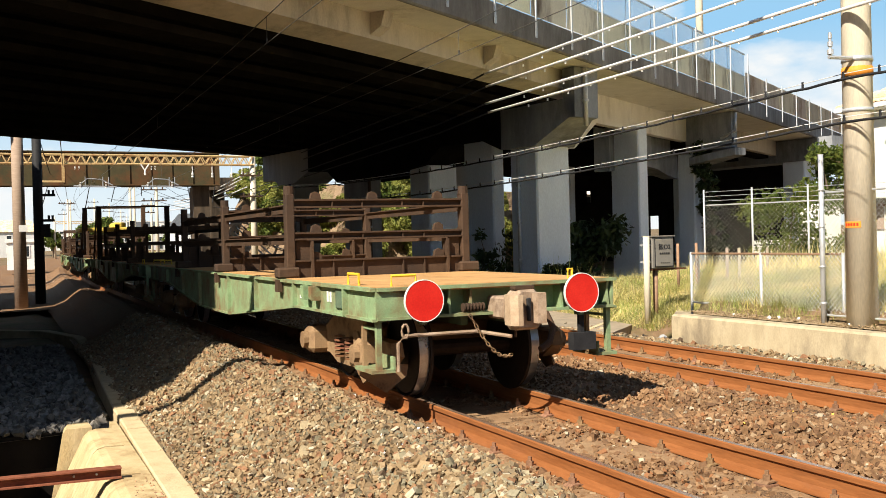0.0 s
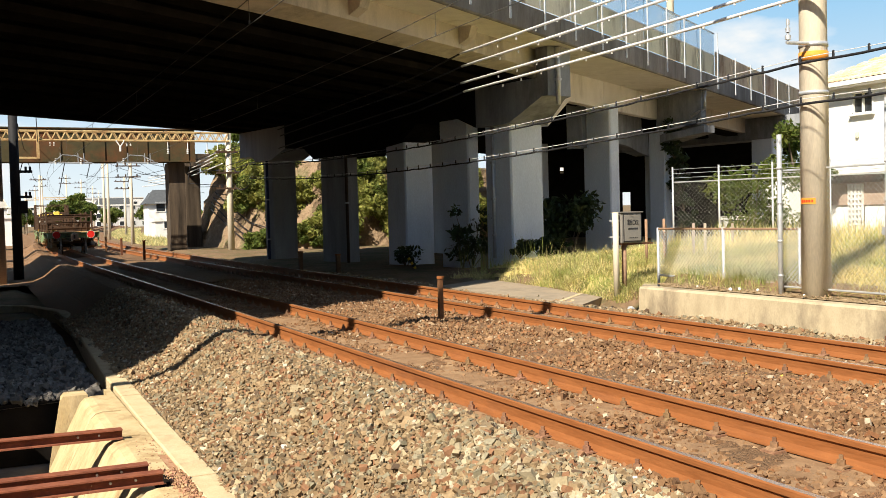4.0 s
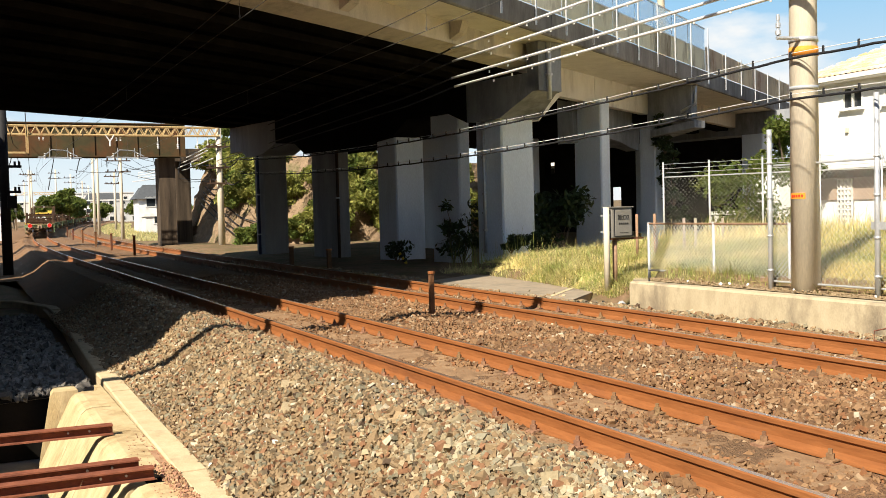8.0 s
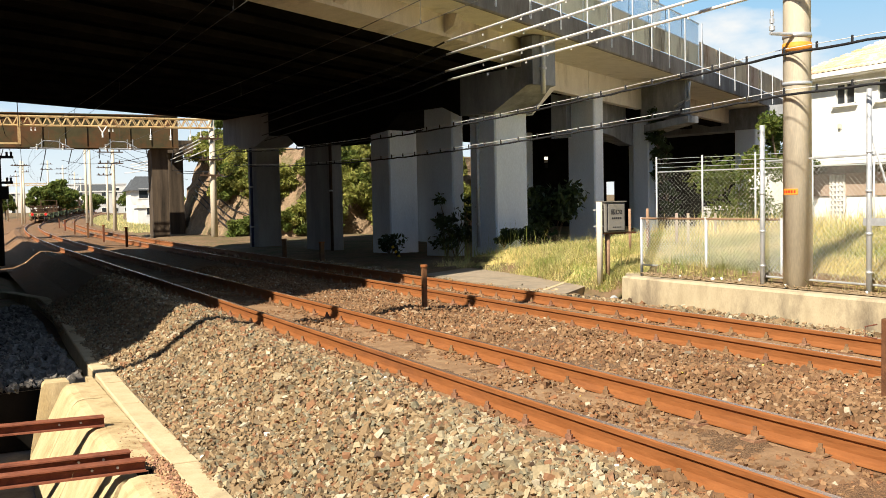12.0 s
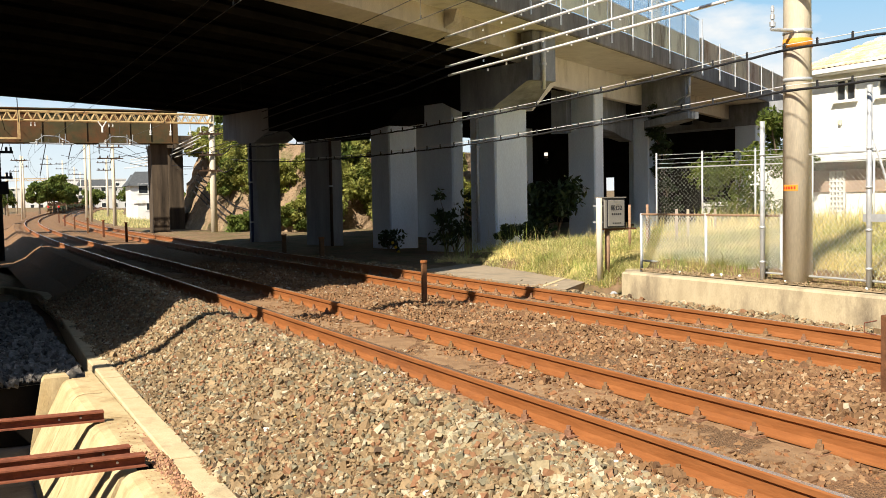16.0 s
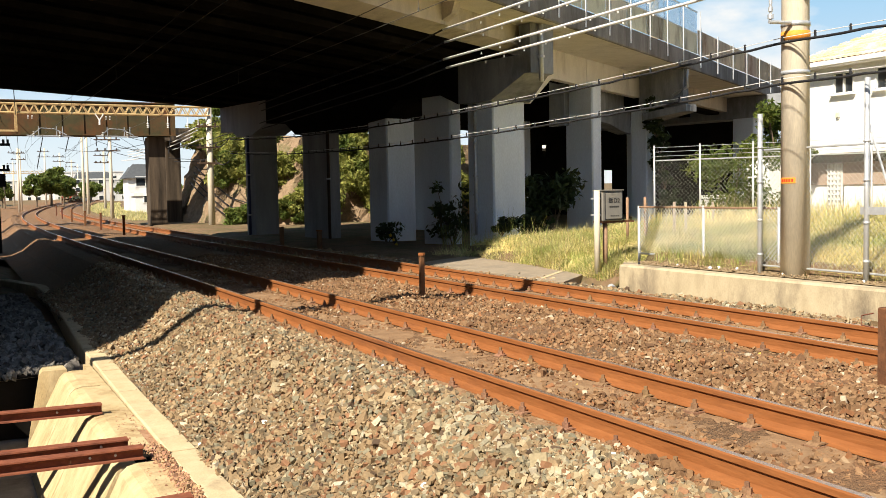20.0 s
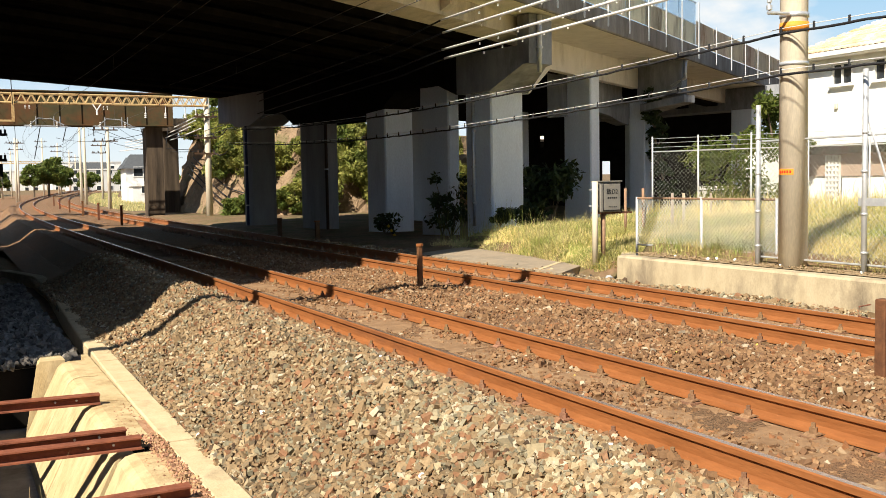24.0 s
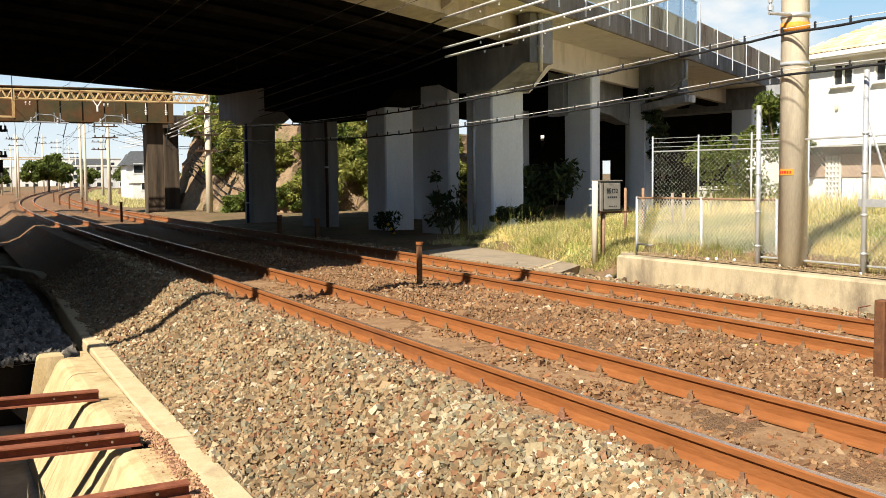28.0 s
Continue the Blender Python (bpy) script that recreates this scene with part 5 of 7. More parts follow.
for x in (-3.2, 13.66):
    bm = bmesh.new()
    rod(bm, (x, 57, -0.8), (x, 57, 7.2), 0.2, 16, 0.165)
    part("leg", bm, M_POLE, g, "pale concrete leg", smooth=True)
for x in (3.4,):
    bm = bmesh.new()
    box(bm, (x, 56.7, 5.75), (0.14, 0.14, 1.5))
    box(bm, (x - 0.5, 56.7, 5.05), (1.1, 0.1, 0.1))
    part("drop_post", bm, M_TRUSS, g)
for x in (5.0, 8.5):
    bm = bmesh.new()
    tube(bm, [(x - 0.9, 56.7, 4.78), (x - 0.4, 56.7, 5.2), (x + 0.3, 56.7, 5.16), (x + 0.9, 56.7, 4.84)], 0.035, 6)
    rod(bm, (x - 1.1, 56.7, 4.80), (x + 1.1, 56.7, 4.76), 0.04, 6)
    for q in (-0.5, 0.4, 0.7):
        rod(bm, (x + q, 56.7, 4.76), (x + q, 56.7, 5.3), 0.03, 6)
    part("wire_bracket", bm, M_CAP, g, "curved steel wire bracket")
    for q in (-0.75, 0.55):
        bm = bmesh.new()
        for k in range(4):
            rod(bm, (x + q, 56.65, 4.7 + 0.09 * k), (x + q, 56.65, 4.74 + 0.09 * k), 0.05, 10)
        part("insulator", bm, M_WHITE, g, "white ribbed insulator")
bm = bmesh.new()
for dx in (-0.22, 0.22):
    rod(bm, (7.6, 56.6, 5.65), (7.6 + dx, 56.6, 6.0), 0.035, 8)
rod(bm, (7.6, 56.6, 5.4), (7.6, 56.6, 5.66), 0.05, 8)
part("y_bracket", bm, M_WHITE, g, "white forked bracket")
for x in (7.95, 8.15, 4.0, 4.2):
    bm = bmesh.new()
    for k in range(3):
        rod(bm, (x, 56.6, 5.7 + 0.07 * k), (x, 56.6, 5.73 + 0.07 * k), 0.04, 8)
    part("insulator", bm, M_WHITE, g)
for x, z in ((13.66, 4.2), (13.66, 3.3), (13.66, 5.4)):
    bm = bmesh.new()
    box(bm, (x - 0.15, 56.75, z), (1.3, 0.1, 0.1))
    for q in (-0.6, -0.3, 0.3):
        rod(bm, (x + q, 56.75, z), (x + q, 56.75, z + 0.2), 0.05, 8)
    part("cross_arm", bm, M_BROWN, g, "dark steel cross arm with insulators")

gb = thing("girder_bridge", "rusty green plate girder bridge on a concrete pier", "bridge")
bm = bmesh.new()
box(bm, (3.0, 60.2, 6.0), (18.8, 0.06, 1.9))
part("web", bm, M_RUSTG, gb, "rusty green girder plate")
bm = bmesh.new()
box(bm, (3.0, 60.2, 5.06), (18.8, 0.45, 0.06))
box(bm, (3.0, 60.2, 6.96), (18.8, 0.45, 0.06))
part("flange", bm, M_RUSTG, gb)
for i in range(16):
    bm = bmesh.new()
    box(bm, (-6 + 1.2 * i, 60.14, 6.0), (0.03, 0.06, 1.82))
    part("stiffener", bm, M_RUSTG, gb)
bm = bmesh.new()
box(bm, (3.0, 61.0, 6.6), (18.8, 1.4, 0.3))
box(bm, (3.0, 61.8, 6.0), (18.8, 0.06, 1.9))
part("deck", bm, M_RUSTG, gb)
for x0, x1, y in ((10.9, 11.85, 60.7), (12.75, 13.7, 65.2)):
    bm = bmesh.new()
    loft(bm, [[(x0, y, z), (x1, y, z), (x1, y + 1.3, z), (x0, y + 1.3, z)] for z in (-0.8, 5.0)])
    part("pier", bm, M_STREAK, gb, "streaked dark concrete pier")
bm = bmesh.new()
box(bm, (13.3, 65.6, 5.4), (1.8, 2.4, 0.8))
part("pier_cap", bm, M_STREAK, gb, "streaked dark pier cap")

# dark pole and brown pole at the left
# backlight and bridge shade are put into this pole's black colour
pl = thing("wire_pole", "steel pole with cross arms, coloured black for bridge shade", "pole", "poles along the line")
bm = bmesh.new()
rod(bm, (1.66, 42.5, -0.7), (1.66, 42.5, 7.6), 0.2, 14, 0.17)
part("shaft", bm, M_BLACK, pl, smooth=True)
for z, l in ((6.15, 2.6), (3.6, 0.8), (2.6, 0.7)):
    bm = bmesh.new()
    box(bm, (1.9, 42.4, z), (l, 0.1, 0.1))
    for q in (-0.4, 0.2, 0.4):
        rod(bm, (1.9 + q * l, 42.4, z), (1.9 + q * l, 42.4, z + 0.2), 0.05, 6)
    part("cross_arm", bm, M_BLACK, pl)
bm = bmesh.new()
box(bm, (1.9, 42.3, 2.2), (0.35, 0.3, 0.5))
part("box", bm, M_BLACK, pl)
pl = thing("wire_pole", "brown-stained concrete pole with a small plate", "pole", "poles along the line")
bm = bmesh.new()
rod(bm, (0.92, 40.0, -0.7), (0.92, 40.0, 7.8), 0.24, 14, 0.2)
part("shaft", bm, M_BROWNWALL, pl, smooth=True)
bm = bmesh.new()
box(bm, (1.05, 39.7, 2.25), (0.3, 0.03, 0.24))
part("plate", bm, M_WHITE, pl)


def line_pole(x, y, h, r, arms, label):
    p = thing("wire_pole", label, "pole", "poles along the line")
    bm = bmesh.new()
    rod(bm, (x, y, -0.8), (x, y, h), r, 12, r * 0.75)
    part("shaft", bm, M_POLE, p, smooth=True)
    for i in range(arms):
        z = h - 0.6 - 0.9 * i
        bm = bmesh.new()
        box(bm, (x - 0.2, y - 0.1, z), (2.0, 0.09, 0.09))
        for q in (-1, -0.4, 0.5):
            rod(bm, (x + q, y - 0.1, z), (x + q, y - 0.1, z + 0.22), 0.06, 6)
        part("cross_arm", bm, M_BROWN, p)


for x, y, h, arms in ((12.0, 84, 7.6, 3), (13.6, 116, 9.2, 1), (12.6, 104, 9.0, 2), (18.4, 190, 9.5, 2), (15.2, 182, 10, 2), (9.6, 155, 8.6, 2), (8.4, 140, 8.0, 1), (24.0, 224, 9.5, 2), (20.5, 150, 7, 1), (17.5, 128, 7.2, 2), (27, 240, 9, 2), (12.0, 215, 9, 1)):
    line_pole(x, y, h, 0.16, arms, "pale concrete wire pole beside the line")
for y, x0, x1 in ((190, 9.0, 18.4),):
    g = thing("gantry", "light steel beam across the far tracks", "gantry", "gantries over the tracks")
    bm = bmesh.new()
    truss(bm, (x0, y, 0), (x1, y, 0), 5.9, 6.3, 0.4, 12)
    part("truss", bm, M_TRUSS, g)
    bm = bmesh.new()
    rod(bm, (x0, y, -0.8), (x0, y, 7.2), 0.2, 12, 0.16)
    part("leg", bm, M_POLE, g, smooth=True)

# slope with stone facing
sl = thing("stone_slope", "dark stone-faced embankment slope beyond the bridge", "embankment", kind="structure")
base = [Vector((13.2, 67.5, -0.7)), Vector((13.9, 62, -0.7)), Vector((14.5, 57, -0.7)), Vector((16.8, 52.4, -0.7)), Vector((22.5, 53.5, -0.7)), Vector((34, 60, -0.7))]
top = [Vector((15.6, 68.5, 5.2)), Vector((16.3, 63, 5.1)), Vector((17.0, 58.6, 5.0)), Vector((18.6, 55.6, 4.8)), Vector((23.5, 57.5, 4.6)), Vector((35, 64, 4.6))]
back = [Vector((46, 90, 5.2)), Vector((46, 84, 5.2)), Vector((46, 78, 5.0)), Vector((46, 74, 5.0)), Vector((48, 72, 4.8)), Vector((50, 70, 4.8))]


def on_slope(u, v, out=0.0):
    """A point on the slope: u runs from 0 to 5 along its foot, v from foot to top, out metres proud of it."""
    i = min(4, int(u))
    a, b = base[i].lerp(base[i + 1], u - i), top[i].lerp(top[i + 1], u - i)
    n = (base[i + 1] - base[i]).cross(top[i] - base[i]).normalized()
    return a.lerp(b, v) + n * (out if n.y < 0 else -out)


rows = []
for j in range(25):
    for i in range(101):
        rows.append(on_slope(i / 20, j / 24, 0.16 * noise.noise(Vector((i * 0.33, j * 0.4, 0))) + 0.10 * noise.noise(Vector((i * 0.9, j * 1.1, 5)))))
quads = np.array([(j * 101 + i, j * 101 + i + 1, j * 101 + i + 102, j * 101 + i + 101) for j in range(24) for i in range(100)])
ob = new("rock_face", raw_mesh("rock_face", np.array(rows), quads, M_SLOPE))
ob.parent = sl
bm = bmesh.new()
vs = [[bm.verts.new(p) for p in r] for r in (top, back)]
for i in range(5):
    bm.faces.new((vs[0][i], vs[0][i + 1], vs[1][i + 1], vs[1][i]))
part("bank", bm, M_SOIL, sl)
# thin black tubes on the rock, standing in for cable shadows
for k, (v0, v1) in enumerate(((0.62, 0.10), (0.56, 0.05), (0.50, 0.02), (0.68, 0.20))):
    c = thing("slope_cable", "thin black line laid on the slope as a cable shadow", "cable", "cables on the slope")
    bm = bmesh.new()
    tube(bm, [on_slope(0.35 + 2.5 * q / 14, v0 + (v1 - v0) * q / 14 - 0.05 * math.sin(math.pi * q / 14), 0.22) for q in range(15)], 0.035, 5)
    part("wire", bm, M_BLACK, c)


# far houses
def far_house(x, y, w, d, h, turn, roof, wall, label, flat=False, storeys=2):
    hh = thing("house", label, "house", "far houses", m=Matrix.Translation((x, y, -0.3)) @ Matrix.Rotation(radians(turn), 4, "Z"))
    bm = bmesh.new()
    box(bm, (0, 0, h / 2), (w, d, h))
    part("wall", bm, wall, hh)
    bm = bmesh.new()
    if flat:
        box(bm, (0, 0, h + 0.15), (w + 0.3, d + 0.3, 0.3))
    else:
        r = min(w, d) * 0.32
        loft(bm, [[(-w / 2 - 0.4, -d / 2 - 0.4, h), (w / 2 + 0.4, -d / 2 - 0.4, h), (w / 2 + 0.4, d / 2 + 0.4, h), (-w / 2 - 0.4, d / 2 + 0.4, h)],
                  [(-w / 2 + 0.8, -0.1, h + r), (w / 2 - 0.8, -0.1, h + r), (w / 2 - 0.8, 0.1, h + r), (-w / 2 + 0.8, 0.1, h + r)]])
    part("roof", bm, roof, hh)
    for s in range(storeys):
        for k in range(max(1, int(w / 2.4))):
            bm = bmesh.new()
            box(bm, (-w / 2 + 1.3 + 2.4 * k, -d / 2 - 0.02, 1.6 + (h - 0.2) / storeys * s), (1.1, 0.08, 1.1))
            wi = part("window", bm, M_WHITE, hh)
            bm = bmesh.new()
            box(bm, (-w / 2 + 1.3 + 2.4 * k, -d / 2 - 0.06, 1.6 + (h - 0.2) / storeys * s), (0.9, 0.03, 0.9))
            part("pane", bm, M_GLASS, wi)
    return hh


far_house(20.0, 112, 5.0, 6, 3.7, -4, M_DARKROOF, M_HOUSE, "white two-storey house with a dark hipped roof")
far_house(18.3, 103, 3.0, 4, 1.8, -4, M_HOUSE, M_FARWALL, "low white outbuilding beside the line", True, 1)
far_house(33, 262, 9, 8, 5.5, 0, M_DARKROOF, M_FARWALL, "pale far house with a dark roof")
far_house(30, 230, 12, 8, 5.5, 0, M_FARWALL, M_FARWALL, "pale flat-roofed far block", True, 3)
far_house(17.5, 300, 16, 8, 6.5, 0, M_FARWALL, M_FARWALL, "white far apartment block", True, 4)
far_house(35, 290, 18, 10, 8.5, 0, M_FARWALL, M_FARWALL, "pale flat-roofed far block", True, 3)
far_house(44, 250, 10, 9, 6, 0, M_DARKROOF, M_FARWALL, "pale far house with a dark roof")
far_house(2.5, 230, 9, 8, 5.5, 0, M_TILE, M_FARWALL, "pale far house with a brown roof")
far_house(50, 330, 22, 10, 8, 0, M_FARWALL, M_FARWALL, "white far apartment block", True, 4)
far_house(-6, 250, 8, 8, 6, 0, M_DARKROOF, M_FARWALL, "pale far house with a dark roof")
far_house(47.5, 75.5, 7, 6, 6.2, -30, M_DARKROOF, M_HOUSE, "white house glimpsed between the bridge columns")
far_house(2, 96, 2.6, 4, 2.4, 0, M_HOUSE, M_HOUSE, "small white hut beside the line", True, 1)


# unseen plain block left of the trough, added to hold off low sky light
nb = thing("warehouse", "unseen plain block added to cut sky light from the left", "building")
bm = bmesh.new()
box(bm, (-13.6, -14.5, 3.5), (8.0, 29.0, 8.8))
part("wall", bm, M_BROWNWALL, nb)
bm = bmesh.new()
box(bm, (-13.6, -14.5, 7.98), (8.4, 29.4, 0.16))
part("roof", bm, M_DARKROOF, nb)


# unseen plain block that closes the place behind the camera, added against low sky light
nb = thing("warehouse", "unseen long block added to cut sky light from behind", "building")
bm = bmesh.new()
box(bm, (22.0, -46.0, 5.5), (84.0, 12.0, 13.0))
part("wall", bm, M_BROWNWALL, nb)
bm = bmesh.new()
box(bm, (22.0, -46.0, 12.08), (84.4, 12.4, 0.16))
part("roof", bm, M_DARKROOF, nb)


# taller unseen block left of the line, past the bridge, added to shade the tracks
nb = thing("warehouse", "unseen tall block added to shade the tracks past the bridge", "building")
bm = bmesh.new()
box(bm, (-6.5, 43.5, 4.0), (8.0, 11.0, 9.8))
part("wall", bm, M_BROWNWALL, nb)
bm = bmesh.new()
box(bm, (-6.5, 43.5, 8.98), (8.4, 11.4, 0.16))
part("roof", bm, M_DARKROOF, nb)


# parked cars far off
def car(x, y, turn, body, label):
    c = thing("car", label, "car", "parked far cars", m=Matrix.Translation((x, y, far_rise(y) - 0.3)) @ Matrix.Rotation(radians(turn), 4, "Z"))
    bm = bmesh.new()
    prism(bm, [(-2.1, 0.3), (2.1, 0.3), (2.1, 0.85), (1.2, 0.98), (0.7, 1.45), (-1.5, 1.5), (-2.0, 0.95)], "y", -0.8, 0.8)
    part("body", bm, body, c)
    bm = bmesh.new()
    prism(bm, [(-1.7, 0.98), (1.02, 0.98), (0.62, 1.38), (-1.4, 1.42)], "y", -0.815, 0.815)
    part("window", bm, M_GLASS, c)
    for q in (-1.3, 1.3):
        for s in (-0.72, 0.72):
            bm = bmesh.new()
            rod(bm, (q, s - 0.1, 0.3), (q, s + 0.1, 0.3), 0.3, 14)
            part("wheel", bm, M_BLACK, c)


car(30.5, 176, 0, M_HOUSE, "white car parked far beyond the tracks")

# ---- overhead wires ----
def rail_wires(off, label):
    w = thing("overhead_wire", label, "overhead wire", "overhead wires")
    cpts, mpts = [], []
    span = 44.0
    for i in range(130):
        s = -6 + 2.5 * i
        zig = 0.15 * math.sin(2 * math.pi * (s - 12) / (2 * span))
        f = ((s - 12.0) / span) % 1.0
        p, _ = along(s, off + zig * (s > 40), 4.77)
        cpts.append(p)
        sag = 0.62 + 0.55 * (2 * f - 1) ** 2 if s > 44 else 0.38 + 0.0009 * (s - 24) ** 2
        mpts.append(p + Vector((0, 0, sag)))
    for pts, r, name in ((cpts, 0.008, "contact_wire"), (mpts, 0.008, "messenger_wire")):
        bm = bmesh.new()
        tube(bm, pts, r if name == "contact_wire" else 0.009, 5)
        part(name, bm, M_CATWIRE, w)
    for i in range(4, 70, 5):
        bm = bmesh.new()
        a, b = cpts[i], mpts[i]
        rod(bm, a, b, 0.005, 4)
        rod(bm, a, a + Vector((0, 0, 0.07)), 0.016, 6)
        part("dropper", bm, M_CATWIRE, w)
    return w


rail_wires(0.0, "thin overhead wire with droppers above the near track")
rail_wires(TRACK2 - TRACK1, "thin overhead wire with droppers above the far track")
for x, z0, z1, zf in ((10.2, 5.12, 5.0, 5.5), (10.25, 4.84, 4.76, 5.2), (10.2, 4.45, 4.4, 4.6), (10.3, 4.27, 4.22, 4.35)):
    f = thing("feeder_cable", "pale feeder cable with spacers, blackened for shade under the bridge", "cable", "feeder cables")
    pts = [Vector((x, y, z0 + (0.0009 * (y - 16) ** 2 if y < 16 else 0))) for y in range(-16, 17, 4)] + [Vector((x + 3.3 * t ** 1.5, 16 + 41 * t, z1 + (zf - z1) * t - 0.5 * t * (1 - t))) for t in np.linspace(0.1, 1, 12)]
    edge = (11.25 + 0.547 * x) / 0.837
    cut_at = Vector((x, edge, z0))
    bm = bmesh.new()
    tube(bm, [p for p in pts if p.y < edge - 1.5] + [cut_at], 0.027, 7)
    part("cable", bm, M_CABLE, f, smooth=True)
    # past the deck edge the cable is coloured black to carry its shade
    bm = bmesh.new()
    tube(bm, [cut_at] + [p for p in pts if p.y > edge + 0.5], 0.020, 7)
    part("sheath", bm, M_BLACK, f, "cable run coloured black for the bridge's shade", smooth=True)
    for a, b in zip(pts, pts[1:]):
        n = int((b - a).length / 0.8)
        for i in range(n):
            q = a.lerp(b, i / n)
            if 3 < q.y < 19:
                bm = bmesh.new()
                rod(bm, q + Vector((0, 0, -0.05)), q + Vector((0, 0, 0.0)), 0.016, 6)
                part("spacer", bm, M_CABLE, f)
# wires from the far leg over the lit gap, and loose far spans
for i, (a, b, sag) in enumerate((((13.4, 56.7, 5.6), (10.0, 104, 6.4), 0.9), ((13.1, 56.7, 4.4), (12.6, 104, 7.6), 0.8), ((14.0, 56.7, 4.4), (12.0, 84, 6.9), 0.5), ((13.4, 56.7, 3.5), (12.0, 84, 6.0), 0.4), ((13.9, 56.7, 3.5), (12.0, 84, 5.2), 0.4), ((12.0, 84, 6.9), (17.5, 128, 6.6), 0.7), ((12.0, 84, 6.0), (17.5, 128, 5.7), 0.7), ((12.6, 104, 8.3), (18.4, 190, 8.9), 1.2), ((12.6, 104, 7.5), (15.2, 182, 9.0), 1.2), ((8.4, 140, 7.2), (9.6, 155, 8), 0.2), ((1.66, 42.4, 6.3), (8.4, 140, 7.4), 1.3), ((2.5, 42.4, 6.3), (9.6, 155, 7.6), 1.3), ((12.0, 84, 6.9), (24, 112, 4.6), 0.5))):
    c = thing("far_wire", "thin dark wire strung between far poles", "wire", "far wires")
    bm = bmesh.new()
    tube(bm, sagged(a, b, sag, 10), 0.018, 4)
    part("wire", bm, M_BLACK, c)
for a, b in (((13.3, 57, 5.55), (13.4, 84, 5.1)), ((13.0, 57, 5.2), (13.4, 84, 4.9)), ((12.7, 57, 4.85), (13.4, 84, 4.7)), ((13.3, 57, 4.75), (12.9, 84, 4.4))):
    c = thing("far_wire", "pale thick feeder cable beyond the bridge", "wire", "far wires")
    bm = bmesh.new()
    tube(bm, sagged(a, b, 0.25, 8), 0.035, 6)
    part("wire", bm, M_CABLE, c)
for z in (4.35, 3.45):
    c = thing("far_wire", "thin dark wire passing behind the bridge columns", "wire", "far wires")
    bm = bmesh.new()
    tube(bm, sagged((13.9, 56.7, z), (10.35, 39.9, z - 0.6), 0.2, 8), 0.022, 5)
    part("wire", bm, M_BLACK, c)

# ---- train ----
def make_bogie(y):
    bm = bmesh.new()
    for sx in (-1, 1):
        x = sx * 0.83
        prof = [(-1.25, 0.42), (-1.05, 0.30), (-0.6, 0.30), (-0.35, 0.22), (0.35, 0.22), (0.6, 0.30), (1.05, 0.30), (1.25, 0.42), (1.2, 0.55), (0.75, 0.56), (0.45, 0.70), (-0.45, 0.70), (-0.75, 0.56), (-1.2, 0.55)]
        loft(bm, [[(x + dx, yy, z) for yy, z in prof] for dx in (-0.06, 0.06)])
    box(bm, (0, 0, 0.52), (1.75, 0.36, 0.2), None, 0.02)
    return mesh_of("bogie_frame", bm, M_AXLE)


def make_wheelset():
    bm = bmesh.new()
    rod(bm, (-0.92, 0, 0), (0.92, 0, 0), 0.075, 12)
    axle = mesh_of("axle", bm, M_WHEEL)
    wheels = []
    for sx in (-1, 1):
        bm = bmesh.new()
        rod(bm, (sx * 0.5, 0, 0), (sx * 0.62, 0, 0), 0.40, 48)
        rod(bm, (sx * 0.495, 0, 0), (sx * 0.525, 0, 0), 0.455, 48)
        rod(bm, (sx * 0.64, 0, 0), (sx * 0.62, 0, 0), 0.2, 16)
        r = bmesh.ops.create_cone(bm, cap_ends=False, segments=48, radius1=0.43, radius2=0.426, depth=0.10, matrix=Matrix.Translation((sx * 0.575, 0, 0)) @ Matrix.Rotation(math.pi / 2, 4, "Y"))
        for v in r["verts"]:
            for f in v.link_faces:
                f.material_index = 1
        wheels.append(mesh_of("wheel", bm, [M_WHEEL, M_TREAD]))
    return axle, wheels


BOGIE = make_bogie(0)
AXLE, WHEEL_PAIR = make_wheelset()
L = 13.8


